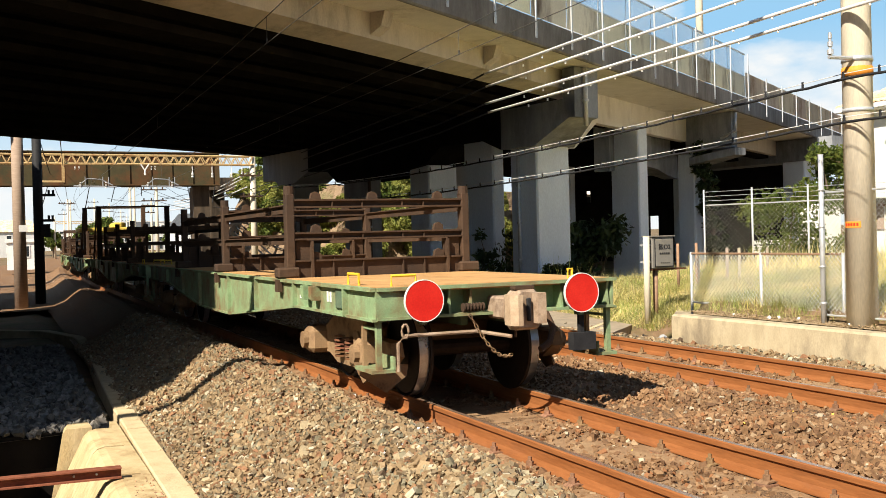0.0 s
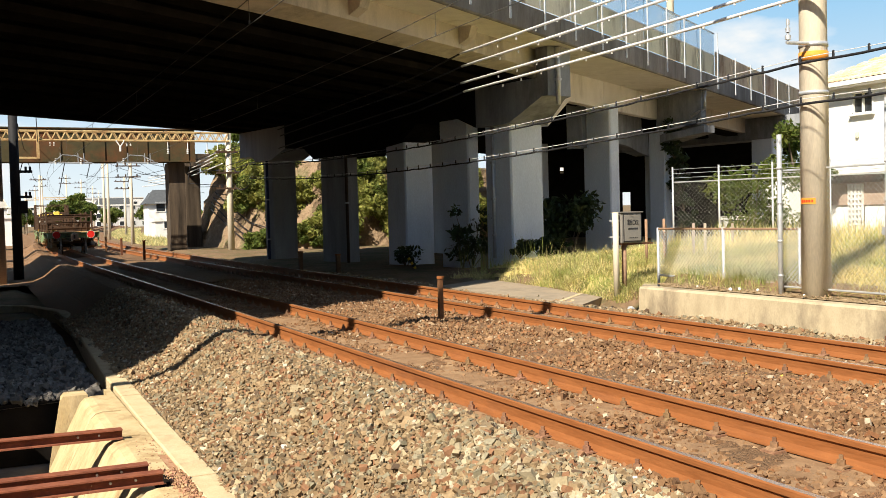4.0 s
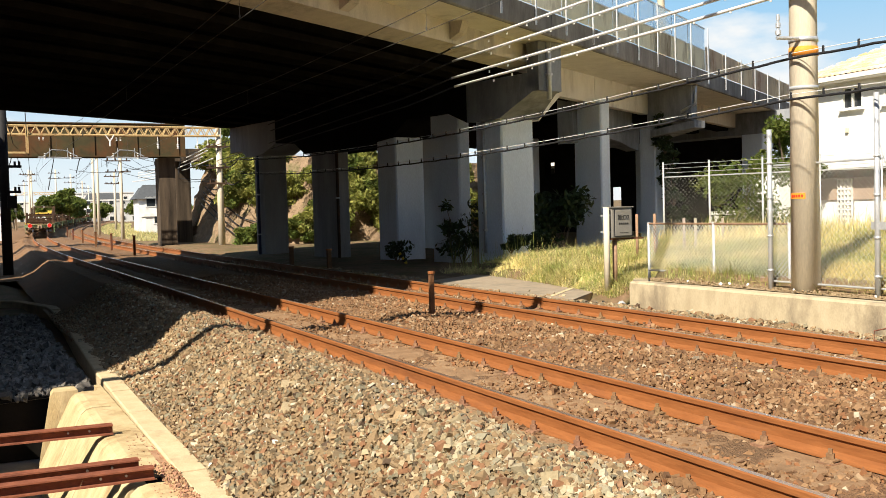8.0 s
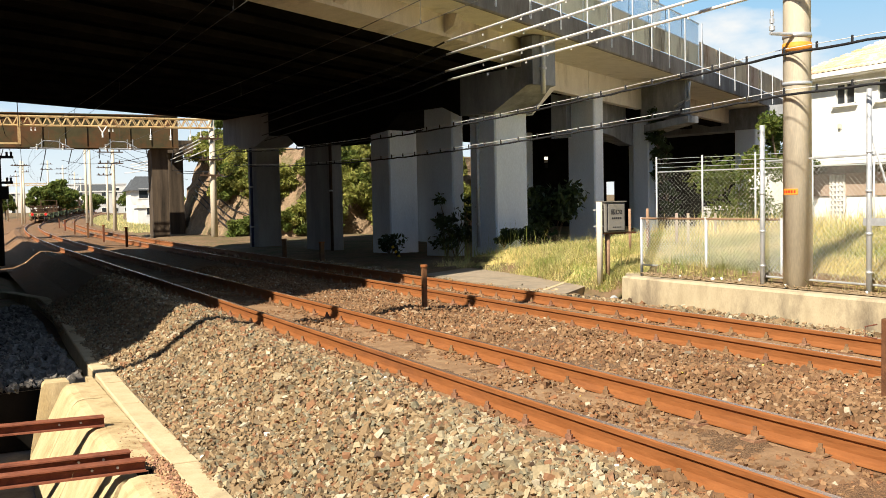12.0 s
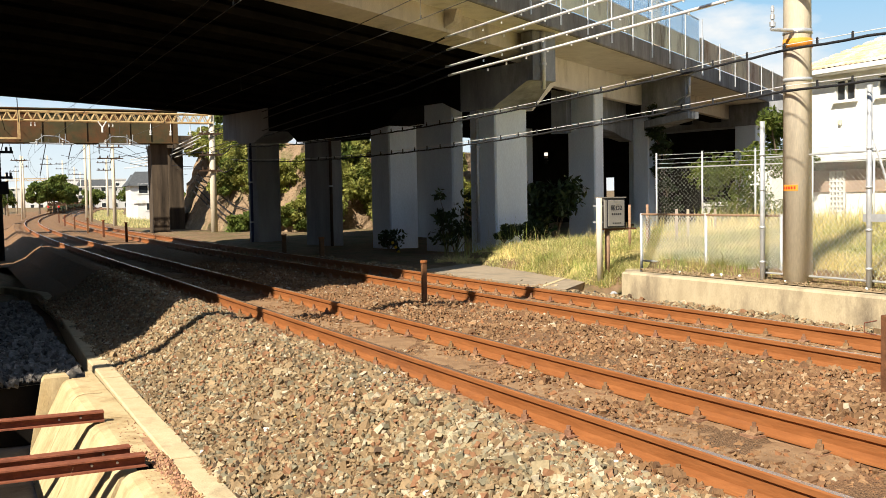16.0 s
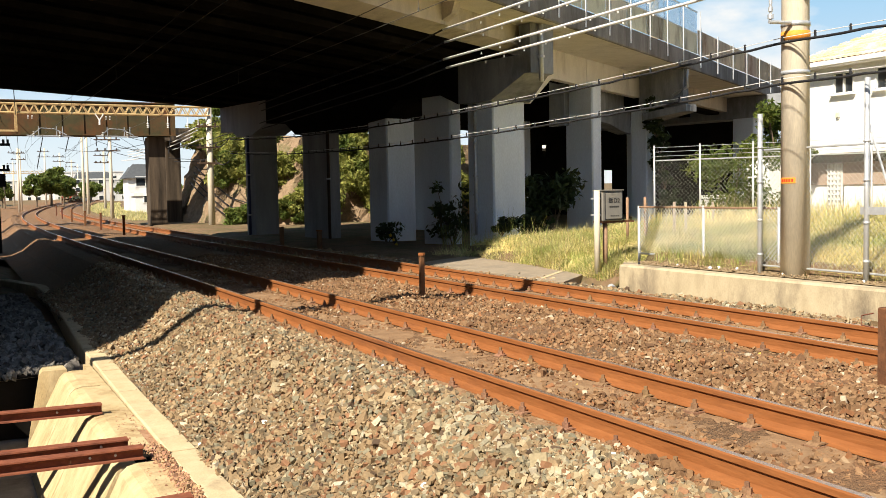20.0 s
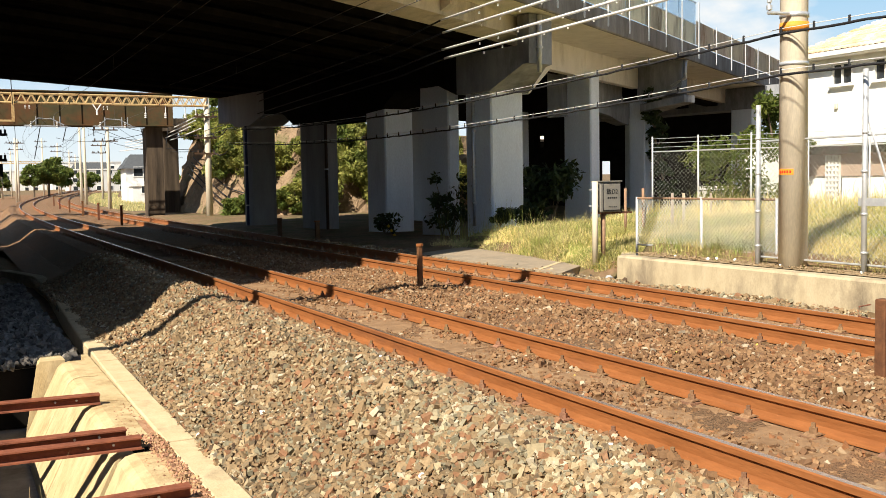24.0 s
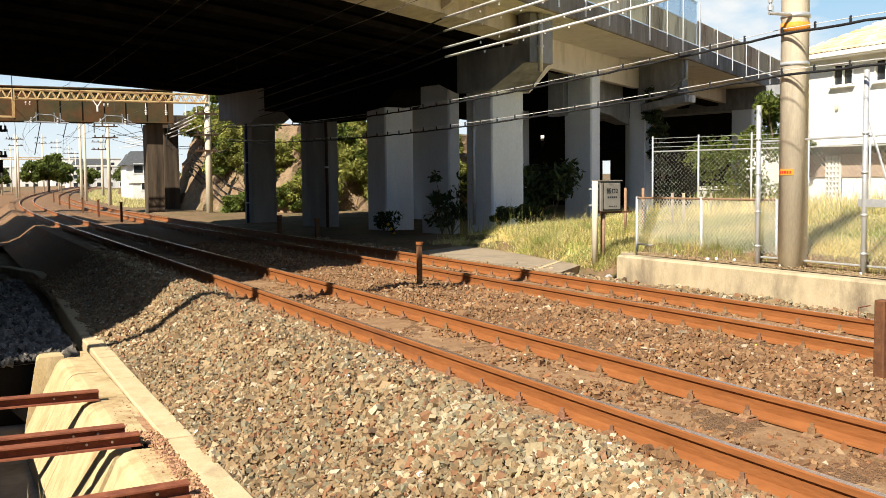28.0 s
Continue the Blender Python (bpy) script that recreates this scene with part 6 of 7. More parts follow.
def make_wagon():
    w = thing("rail_wagon", "long green flat wagon with rusty rail racks", "wagon", "wagons of the train")
    bm = bmesh.new()
    box(bm, (0, L / 2, 1.055), (2.56, L - 0.04, 0.05))
    part("deck", bm, M_DECKW, w, "rust-orange deck plate")
    # side sills, deeper amidships
    prof = [(0, 0.80), (2.4, 0.80), (5.8, 0.52), (8.0, 0.52), (11.4, 0.80), (L, 0.80), (L, 1.07), (0, 1.07)]
    for sx in (-1, 1):
        bm = bmesh.new()
        loft(bm, [[(sx * 1.30 + dx, y, z) for y, z in prof] for dx in (-0.012, 0.012)])
        sill = part("side_sill", bm, M_GREEN, w, "green painted steel side sill")
        bm = bmesh.new()
        loft(bm, [[(sx * 1.28 + dx, y, z + dz) for dx, dz in ((-0.07, -0.012), (0.07, -0.012), (0.07, 0.012), (-0.07, 0.012))] for y, z in prof[:6]])
        part("lower_flange", bm, M_GREEN, sill)
        bm = bmesh.new()
        box(bm, (sx * 1.30, L / 2, 1.06), (0.12, L, 0.03))
        part("upper_flange", bm, M_GREEN, sill)
        for y in (0.75, 2.45, 4.2, 5.8, 8.0, 9.6, 11.35, 13.05):
            d = 0.80 if y < 2.5 or y > 11.3 else (0.52 if 5.7 < y < 8.1 else 0.67)
            bm = bmesh.new()
            box(bm, (sx * 1.335, y, (d + 1.05) / 2), (0.06, 0.03, 1.05 - d))
            part("rib", bm, M_GREEN, sill)
        for y in (1.62, 1.9):
            bm = bmesh.new()
            prism(bm, [(y - 0.06, 1.04), (y + 0.06, 1.04), (y + 0.05, 0.93), (y - 0.05, 0.9)], "x", sx * 1.31, sx * 1.42)
            part("lashing_hook", bm, M_GREEN, sill)
        bm = bmesh.new()
        box(bm, (sx * 1.32, 0.95, 0.95), (0.03, 0.2, 0.2), None, 0.01)
        part("card_holder", bm, M_GREEN_D, sill)
        bm = bmesh.new()
        for k in range(2):
            box(bm, (sx * 1.316, 1.24 + 0.09 * k, 0.95), (0.006, 0.05, 0.10))
        for k in range(5):
            box(bm, (sx * 1.316, 2.0 + 0.07 * k, 0.91), (0.006, 0.045, 0.035))
        part("stencil", bm, M_WHITE, sill, "worn white stencil marks")
    bm = bmesh.new()
    for x in (-0.25, 0.25):
        box(bm, (x, L / 2, 0.86), (0.08, L - 0.6, 0.34))
    part("centre_sill", bm, M_GREEN_D, w, "grimy centre sill")
    for k in range(9):
        bm = bmesh.new()
        box(bm, (0, 0.9 + 1.5 * k, 0.92), (2.5, 0.08, 0.2))
        part("cross_beam", bm, M_GREEN_D, w)
    # ends
    for y, q in ((0, -1), (L, 1)):
        bm = bmesh.new()
        box(bm, (0, y - q * 0.16, 0.935), (2.56, 0.02, 0.25))
        end = part("end_beam", bm, M_GREEN, w, "green end beam with ribs")
        for name, c, d in (("upper_flange", (0, y - q * 0.07, 1.06), (2.6, 0.2, 0.03)), ("lower_flange", (0, y - q * 0.07, 0.81), (2.6, 0.18, 0.025)), ("end_plate", (-1.0 * -q, y - q * 0.012, 0.935), (0.6, 0.022, 0.26))):
            bm = bmesh.new()
            box(bm, c, d)
            part(name, bm, M_GREEN, end)
        for x in (-0.55, -0.32, 0.38, 0.7, 1.25):
            bm = bmesh.new()
            prism(bm, [(y - q * 0.16, 1.05), (y - q * 0.0, 1.05), (y - q * 0.02, 0.95), (y - q * 0.0, 0.82), (y - q * 0.16, 0.82)], "x", x - 0.012, x + 0.012)
            part("rib", bm, M_GREEN, end)
        bm = bmesh.new()
        for k in range(7):
            rod(bm, (-0.42 + 0.035 * k, y + q * 0.0, 0.87), (-0.405 + 0.035 * k, y + q * 0.0, 0.87), 0.04, 10)
        part("spring", bm, M_BROWN, end)
        bm = bmesh.new()
        box(bm, (0.0, y + q * 0.10, 0.86), (0.20, 0.42, 0.2), None, 0.02)
        loft(bm, [[(0.02 + x * k, y + q * d, 0.87 + z * k) for x, z in ((-0.10, -0.19), (0.13, -0.19), (0.19, -0.12), (0.19, 0.09), (0.10, 0.16), (-0.07, 0.16), (-0.15, 0.10), (-0.15, -0.12))] for d, k in ((0.26, 0.92), (0.29, 1.0), (0.40, 1.0), (0.45, 0.86))])
        c = part("coupler", bm, M_COUPLER, w, "heavy rusty knuckle coupler")
        bm = bmesh.new()
        loft(bm, [[(x, y + q * d, z) for x, d in ((0.07, 0.44), (0.18, 0.40), (0.205, 0.46), (0.17, 0.54), (0.09, 0.52))] for z in (0.74, 0.77, 0.97, 1.0)])
        part("knuckle", bm, M_COUPLER, c)
        bm = bmesh.new()
        loft(bm, [[(x, y + q * d, z) for x, d in ((-0.17, 0.36), (-0.09, 0.36), (-0.09, 0.56), (-0.14, 0.56), (-0.19, 0.50))] for z in (0.73, 0.76, 0.96, 0.99)])
        part("guard_arm", bm, M_ROD, c, "pale worn guard arm")
        bm = bmesh.new()
        box(bm, (0.02, y + q * 0.475, 0.86), (0.045, 0.03, 0.2), None, 0.01)
        part("slot", bm, M_BLACK, c, "dark lock slot")
        bm = bmesh.new()
        box(bm, (0.02, y + q * 0.36, 1.045), (0.2, 0.1, 0.03))
        rod(bm, (-0.06, y + q * 0.36, 0.75), (-0.06, y + q * 0.36, 0.62), 0.014, 6)
        part("lock_lever", bm, M_BROWN, c)
        bm = bmesh.new()
        tube(bm, [(-1.12, y + q * 0.05, 0.36), (-1.12, y + q * 0.05, 0.60), (-1.05, y + q * 0.05, 0.66), (-0.3, y + q * 0.06, 0.66), (-0.06, y + q * 0.3, 0.62)], 0.017, 7)
        tube(bm, [Vector((-1.05, y + q * 0.05 - 0.01, 0.70)) + Vector((0.035 * math.cos(u), 0, 0.06 * math.sin(u))) for u in np.linspace(0, 2 * math.pi, 11)], 0.012, 6)
        part("uncoupling_rod", bm, M_COUPLER, w, "worn rusty uncoupling rod")
        bm = bmesh.new()
        tube(bm, [(0.35, y - q * 0.1, 0.80), (0.46, y + q * 0.08, 0.78), (0.48, y + q * 0.16, 0.66), (0.40, y + q * 0.22, 0.54), (0.28, y + q * 0.24, 0.48)], 0.032, 9)
        part("brake_hose", bm, M_BROWN, w, "dusty rubber brake hose")
        for k in range(15):
            t = k / 14
            p = Vector((-0.40 + 0.42 * t, y + q * 0.12, 0.80 - 0.37 * math.sin(t * 1.75)))
            d = Vector((0.42, 0, -0.65 * math.cos(t * 1.75))).normalized()
            side = Vector((0, 1, 0)) if k % 2 else d.cross(Vector((0, 1, 0)))
            bm = bmesh.new()
            pts = [p + d * 0.028 * math.cos(u) + side * 0.014 * math.sin(u) for u in np.linspace(0, 2 * math.pi, 9)]
            tube(bm, pts, 0.006, 5)
            part("chain_link", bm, M_AXLE, w)
        for sx in (-1, 1):
            bm = bmesh.new()
            box(bm, (sx * 1.27, y - q * 0.06, 0.60), (0.05, 0.05, 0.5))
            box(bm, (sx * 1.27, y - q * 0.24, 0.72), (0.03, 0.36, 0.025))
            part("step_hanger", bm, M_GREEN, w, "green step hanger")
            bm = bmesh.new()
            box(bm, (sx * 1.27, y - q * 0.42, 0.60), (0.04, 0.05, 0.5))
            part("step_hanger", bm, M_AXLE, w, "rusty step hanger")
            bm = bmesh.new()
            box(bm, (sx * 1.24, y - q * 0.24, 0.36), (0.24, 0.44, 0.03))
            box(bm, (sx * 1.13, y - q * 0.24, 0.42), (0.02, 0.44, 0.12))
            part("step", bm, M_GREEN, w, "green step plate")
            bm = bmesh.new()
            tube(bm, [(sx * 1.1 - 0.2 * (sx > 0), y - q * 0.12, 1.07), (sx * 1.1 - 0.2 * (sx > 0), y - q * 0.12, 1.17), (sx * 0.85, y - q * 0.12, 1.17), (sx * 0.85, y - q * 0.12, 1.07)], 0.014, 7)
            part("grab_rail", bm, M_YELLOW, w, "yellow grab rail")
            if sx > 0:
                continue
            bm = bmesh.new()
            loft(bm, [[(sx * x, y - q * (0.50 + dy), z) for x, z in ((1.36, 0.40), (1.30, 0.28), (1.02, 0.10), (0.80, 0.24), (0.78, 0.34))] for dy in (0.0, 0.02)])
            part("guard_plate", bm, M_AXLE, w, "dusty brown guard plate")
    for y in (0.55,):
        bm = bmesh.new()
        tube(bm, [(-1.26, y, 1.07), (-1.26, y, 1.18), (-1.26, y + 0.3, 1.18), (-1.26, y + 0.3, 1.07)], 0.014, 7)
        part("grab_rail", bm, M_YELLOW, w, "yellow grab rail")
    # racks
    for y in (3.05, 6.55, 10.05):
        for sx in (-1, 1):
            bm = bmesh.new()
            box(bm, (sx * 1.2, y, 1.56), (0.11, 0.13, 0.94), None, 0.012)
            rod(bm, (sx * 1.2, y, 2.02), (sx * 1.2, y, 2.12), 0.065, 12)
            p = part("rack_post", bm, M_BROWN, w, "rusty brown rack post")
            bm = bmesh.new()
            prism(bm, [(sx * 1.12, 1.08), (sx * 0.86, 1.08), (sx * 0.90, 1.45), (sx * 0.95, 1.48), (sx * 1.12, 1.62)], "y", y - 0.012, y + 0.012)
            box(bm, (sx * 0.93, y, 1.28), (0.03, 0.16, 0.42))
            part("gusset", bm, M_BROWN, p)
            bm = bmesh.new()
            box(bm, (sx * 1.24, y, 1.14), (0.28, 0.2, 0.12), None, 0.02)
            box(bm, (sx * 1.36, y - 0.02, 1.0), (0.06, 0.12, 0.14))
            part("foot", bm, M_BROWN, p)
        for z, h in ((1.17, 0.20), (1.55, 0.07), (1.92, 0.08)):
            bm = bmesh.new()
            box(bm, (0, y, z), (2.3, 0.03, h))
            box(bm, (0, y, z + h / 2), (2.3, 0.12, 0.02))
            box(bm, (0, y, z - h / 2), (2.3, 0.12, 0.02))
            b = part("rack_beam", bm, M_BROWN, w, "rusty cross beam of the rack")
            for x in (-0.65, -0.25, 0.3, 0.6):
                bm = bmesh.new()
                box(bm, (x, y, z), (0.014, 0.10, h - 0.02))
                part("stiffener", bm, M_BROWN, b)
            for x in (-0.86, -0.1, 0.82) if z > 1.8 else (-0.86, 0.82):
                bm = bmesh.new()
                prism(bm, [(x - 0.07, z + h / 2 + 0.01), (x + 0.07, z + h / 2 + 0.01), (x + 0.06, z + h / 2 + 0.07), (x, z + h / 2 + 0.1), (x - 0.05, z + h / 2 + 0.08)], "y", y - 0.03, y + 0.03)
                part("pad", bm, M_BROWN, b)
    for y0, y1 in ((3.05, 6.55), (6.55, 10.05)):
        for sx in (-1, 1):
            for z in (1.5, 1.86):
                bm = bmesh.new()
                box(bm, (sx * 1.2, (y0 + y1) / 2, z), (0.03, y1 - y0 - 0.16, 0.09))
                box(bm, (sx * 1.2, (y0 + y1) / 2, z + 0.045), (0.1, y1 - y0 - 0.16, 0.015))
                part("side_rail", bm, M_BROWN, w)
    running = {BOGIE, AXLE, *WHEEL_PAIR}
    for yc in (1.68, L - 1.68):
        b = new("bogie", BOGIE)
        b.parent = w
        b.matrix_basis = pose(0, yc, 0)
        for dy in (-0.825, 0.825):
            s = new("wheelset", AXLE)
            s.parent = w
            s.matrix_basis = pose(0, yc + dy, 0.43)
            for wm in WHEEL_PAIR:
                new("wheel", wm).parent = s
            for sx in (-1, 1):
                bm = bmesh.new()
                box(bm, (sx * 0.95, dy, 0.43), (0.26, 0.28, 0.28), None, 0.05)
                rod(bm, (sx * 1.07, dy, 0.43), (sx * 1.13, dy, 0.43), 0.09, 10)
                part("axle_box", bm, M_AXLE, b, "dusty axle box")
        for sx in (-1, 1):
            for dy in (-0.16, 0.16):
                bm = bmesh.new()
                for k in range(6):
                    rod(bm, (sx * 0.9, dy, 0.30 + 0.04 * k), (sx * 0.9, dy, 0.318 + 0.04 * k), 0.075, 10)
                part("spring", bm, M_RUST_DK, b)
            bm = bmesh.new()
            prism(bm, [(-0.9, 0.2), (-0.75, 0.14), (-0.5, 0.3), (-0.5, 0.62), (-0.62, 0.62)], "x", sx * 0.98, sx * 1.0)
            part("brake_plate", bm, M_AXLE, b)
    # the body is narrower than the loading gauge
    for ob in w.children_recursive:
        if ob.data not in running and ob.parent.data not in running:
            ob.data.transform(Matrix.Diagonal((0.91, 1, 1, 1)))
    return w


WAGONS = [make_wagon()]
for i in range(8):
    WAGONS.append(copy_thing(WAGONS[0], pose(0, 14.6 * (i + 1), 0)))
last = WAGONS[0]
tagged(last, "last green flat wagon with rusty racks and red tail discs")
for sx in (-1, 1):
    x = 0.787 * sx
    bm = bmesh.new()
    rod(bm, (x, -0.085, 0.955), (x, -0.1, 0.955), 0.177, 40)
    d = part("tail_disc", bm, M_RED, last, "round red tail disc")
    bm = bmesh.new()
    for k in range(40):
        a0, a1 = 2 * math.pi * k / 40, 2 * math.pi * (k + 1) / 40
        loft(bm, [[Vector((x + r * math.cos(a), y, 0.955 + r * math.sin(a))) for r, y in ((0.175, -0.103), (0.182, -0.103), (0.182, -0.075), (0.175, -0.075))] for a in (a0, a1)], caps=False)
    part("rim", bm, M_WHITE, d, "white rim")
    bm = bmesh.new()
    box(bm, (x, -0.04, 0.90), (0.05, 0.09, 0.3))
    part("bracket", bm, M_GREEN_D, d)
bm = bmesh.new()
box(bm, (0.84, 0.02, 0.66), (0.05, 0.04, 0.3))
box(bm, (0.84, 0.0, 0.50), (0.24, 0.1, 0.16))
part("tool_box", bm, M_BLACK, last, "small black hanging box")
bm = bmesh.new()
box(bm, (0, 8.3, 2.24), (2.3, 3.0, 0.16), None, 0.03)
box(bm, (0.5, 8.3, 2.42), (0.5, 2.0, 0.24), None, 0.05)
part("loading_beam", bm, M_CANVAS, WAGONS[2], "dull yellow loading beam")
for wagon, yy, top_z in ((WAGONS[1], 12.1, 2.85), (WAGONS[2], 4.0, 3.05)):
    for sx in (-1, 1):
        bm = bmesh.new()
        box(bm, (sx * 1.10, yy, (1.05 + top_z) / 2), (0.16, 0.16, top_z - 1.05), None, 0.015)
        part("frame_post", bm, M_BROWN, wagon, "tall dark frame post")
        bm = bmesh.new()
        rod(bm, (sx * 1.16, yy + 0.1, top_z - 0.05), (sx * 1.22, yy + 0.9, 1.1), 0.03, 6)
        part("frame_stay", bm, M_BROWN, wagon)
    bm = bmesh.new()
    box(bm, (0, yy, top_z - 0.02), (2.4, 0.06, 0.05))
    part("frame_beam", bm, M_BROWN, wagon)
bm = bmesh.new()
for yy in (5.0, 9.0):
    for sx in (-1, 1):
        box(bm, (sx * 0.9, yy, 1.95), (0.2, 0.2, 1.8))
    box(bm, (0, yy, 2.85), (2.0, 0.2, 0.2))
part("loading_frame", bm, M_BROWN, WAGONS[5], "tall dark loading frame")

# ---- plants ----
def leaves(rng, centres, radii, per, size, squash=0.8):
    """Leaf blades scattered in clumps: vertices and faces."""
    c = np.repeat(np.array(centres, float), per, axis=0)
    r = np.repeat(np.array(radii, float), per)
    n = len(c)
    d = rng.normal(size=(n, 3))
    d /= np.linalg.norm(d, axis=1)[:, None]
    p = c + d * (r * rng.random(n) ** 0.45)[:, None] * np.array((1, 1, squash))
    u = rng.normal(size=(n, 3))
    u /= np.linalg.norm(u, axis=1)[:, None]
    w = np.cross(u, rng.normal(size=(n, 3)))
    w /= np.linalg.norm(w, axis=1)[:, None]
    s = size * rng.uniform(0.6, 1.4, n)[:, None]
    v = np.stack([p - u * s, p + w * s * 0.42, p + u * s, p - w * s * 0.42], 1)
    return v.reshape(-1, 3), np.arange(4 * n).reshape(-1, 4)


def tree(x, y, z, h, r, per, size, seed, label, material=M_LEAF, clumps=26, name="tree"):
    rng = np.random.default_rng(seed)
    t = thing(name, label, "tree" if name == "tree" else "bush", "trees and bushes")
    bm = bmesh.new()
    rod(bm, (x, y, z - 0.3), (x + 0.1, y, z + h * 0.55), 0.035 * h, 8, 0.018 * h)
    cs, rs = [], []
    for k in range(clumps):
        a, e = rng.uniform(0, 2 * math.pi), rng.uniform(-0.5, 1.0)
        q = r * rng.uniform(0.25, 0.95)
        c = (x + q * math.cos(a) * math.cos(e), y + q * math.sin(a) * math.cos(e), z + h * 0.62 + h * 0.36 * e)
        cs.append(c)
        rs.append(r * rng.uniform(0.2, 0.42))
        if k % 3 == 0:
            rod(bm, (x + 0.05, y, z + h * 0.35), c, 0.012 * h, 5, 0.004 * h)
    part("trunk", bm, M_BARK, t)
    v, f = leaves(rng, cs, rs, per, size)
    ob = new("crown", raw_mesh("crown", v, f, material))
    ob.parent = t
    return t


def bush(x, y, z, r, h, per, size, seed, label, material=M_LEAF):
    rng = np.random.default_rng(seed)
    t = thing("bush", label, "bush", "trees and bushes")
    cs = [(x + r * rng.uniform(-0.7, 0.7), y + r * rng.uniform(-0.7, 0.7), z + h * rng.uniform(0.15, 0.8)) for _ in range(12)]
    v, f = leaves(rng, cs, [min(r, h) * rng.uniform(0.3, 0.5) for _ in cs], per, size)
    ob = new("foliage", raw_mesh("foliage", v, f, material))
    ob.parent = t
    bm = bmesh.new()
    for c in cs[:6]:
        rod(bm, (x, y, z - 0.1), c, 0.02, 5, 0.008)
    part("stem", bm, M_BARK, t)


for i, (x, y, z, h, r) in enumerate(((17.6, 66, 5.0, 4.2, 2.0), (18.6, 61, 5.0, 4.2, 2.0), (20, 58.6, 4.6, 4.5, 2.2), (24.5, 60, 4.6, 5, 2.6), (22, 63, 4.8, 5.5, 2.8), (28.5, 63, 4.6, 6, 3.0), (33, 67, 4.6, 7, 3.4), (39, 70, 4.6, 7, 3.6))):
    tree(x, y, z, h, r, 260, 0.15, 100 + i, "leafy green tree on the embankment", M_LEAF2 if i % 2 else M_LEAF)
rng_slope = np.random.default_rng(77)
for k in range(88):
    u = 4.9 * rng_slope.random()
    v = rng_slope.uniform(0.9, 1.05) if u < 0.9 else rng_slope.uniform(0.72, 1.0) if u < 1.5 else rng_slope.uniform(0.45, 1.0) if u < 2.2 else rng_slope.uniform(0.12, 1.0)
    p = on_slope(u, v, 0.15)
    bush(p.x, p.y, p.z - 0.2, rng_slope.uniform(0.7, 1.15), rng_slope.uniform(1.1, 1.8), 130, 0.12, 200 + k, "dense yellow-green bush on the slope", (M_LEAF2, M_LEAF, M_LEAF2, M_LEAF2)[k % 4])
for k in range(9):
    p = on_slope(2.15 + 0.16 * k, 0.08 + 0.04 * (k % 3), 0.2)
    bush(p.x, p.y, p.z - 0.2, 0.7, 1.1, 110, 0.12, 290 + k, "dark leafy bush at the foot of the slope", M_LEAF)
bush(22.0, 44.0, -0.2, 1.2, 2.6, 160, 0.12, 229, "dark bushes behind the bridge columns", M_SHADE_LEAF)
g_ = thing("striped_guard", "leaning black and yellow striped guard bar beside a column", "guard bar")
ga, gz = Vector((12.55, 28.9, 0.2)), Vector((13.05, 28.9, -0.55))
for k in range(10):
    bm = bmesh.new()
    rod(bm, ga.lerp(gz, k / 10), ga.lerp(gz, (k + 1) / 10), 0.045, 8)
    part("stripe", bm, M_YELLOW if k % 2 else M_BLACK, g_)
# bushes under the bridge have the shade in their leaf colour
bush(14.1, 27.4, -0.2, 0.75, 2.4, 30, 0.10, 230, "sparse dark bush against a column", M_SHADE_LEAF)
bush(13.9, 27.6, -0.2, 0.55, 1.5, 24, 0.10, 231, "sparse dark bush against a column", M_SHADE_LEAF)
bush(13.2, 30.5, -0.2, 0.6, 0.7, 24, 0.09, 232, "low dark weeds under the bridge", M_SHADE_LEAF)
bush(18.2, 28.0, 0.1, 1.2, 2.2, 130, 0.13, 233, "dark leafy bush beside a column", M_SHADE_LEAF)
bush(17.0, 28.6, 0.1, 1.2, 2.0, 120, 0.13, 234, "dark leafy bush beside a column", M_SHADE_LEAF)
bush(15.2, 24.9, 0.2, 0.5, 0.55, 80, 0.07, 235, "small dark weeds at the foot of a column", M_SHADE_LEAF)
bush(14.6, 25.2, 0.2, 0.35, 0.5, 60, 0.07, 236, "small dark weeds at the foot of a column", M_SHADE_LEAF)
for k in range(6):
    bush(26.6 - 0.1 * k, 32.2 + 0.06 * k, 0.6 + 0.75 * k, 0.5, 0.9, 30, 0.10, 240 + k, "ivy climbing a bridge column", M_SHADE_LEAF)
bush(19.6, 21.0, 0.2, 1.2, 2.9, 220, 0.07, 250, "leafy green-brown bush behind the mesh fence")
bush(20.6, 21.2, 0.2, 1.0, 2.4, 200, 0.07, 251, "leafy green-brown bush behind the mesh fence")
bush(23.4, 22.6, 0.2, 0.8, 1.3, 90, 0.07, 252, "leafy bush beside a white shed")
tree(27.4, 26.9, 0.2, 4.3, 1.2, 170, 0.10, 260, "small leafy tree beside the house")
bush(24.6, 18.8, 0.2, 0.35, 2.6, 60, 0.06, 261, "thin climbing plant on a fence post")
for i, (x, y, h, r) in enumerate(((14.6, 166, 6.0, 2.6), (12.2, 163, 5.0, 2.0), (17.0, 172, 4.6, 2.2), (24.0, 196, 4.0, 2.2), (8.6, 190, 4.5, 2.4), (29, 150, 3.6, 2.2), (27, 128, 2.8, 1.6), (24, 118, 2.4, 1.3), (32, 200, 5, 3))):
    tree(x, y, far_rise(y) - 0.3, h, r, 150, 0.32, 300 + i, "round green far tree beside the line")


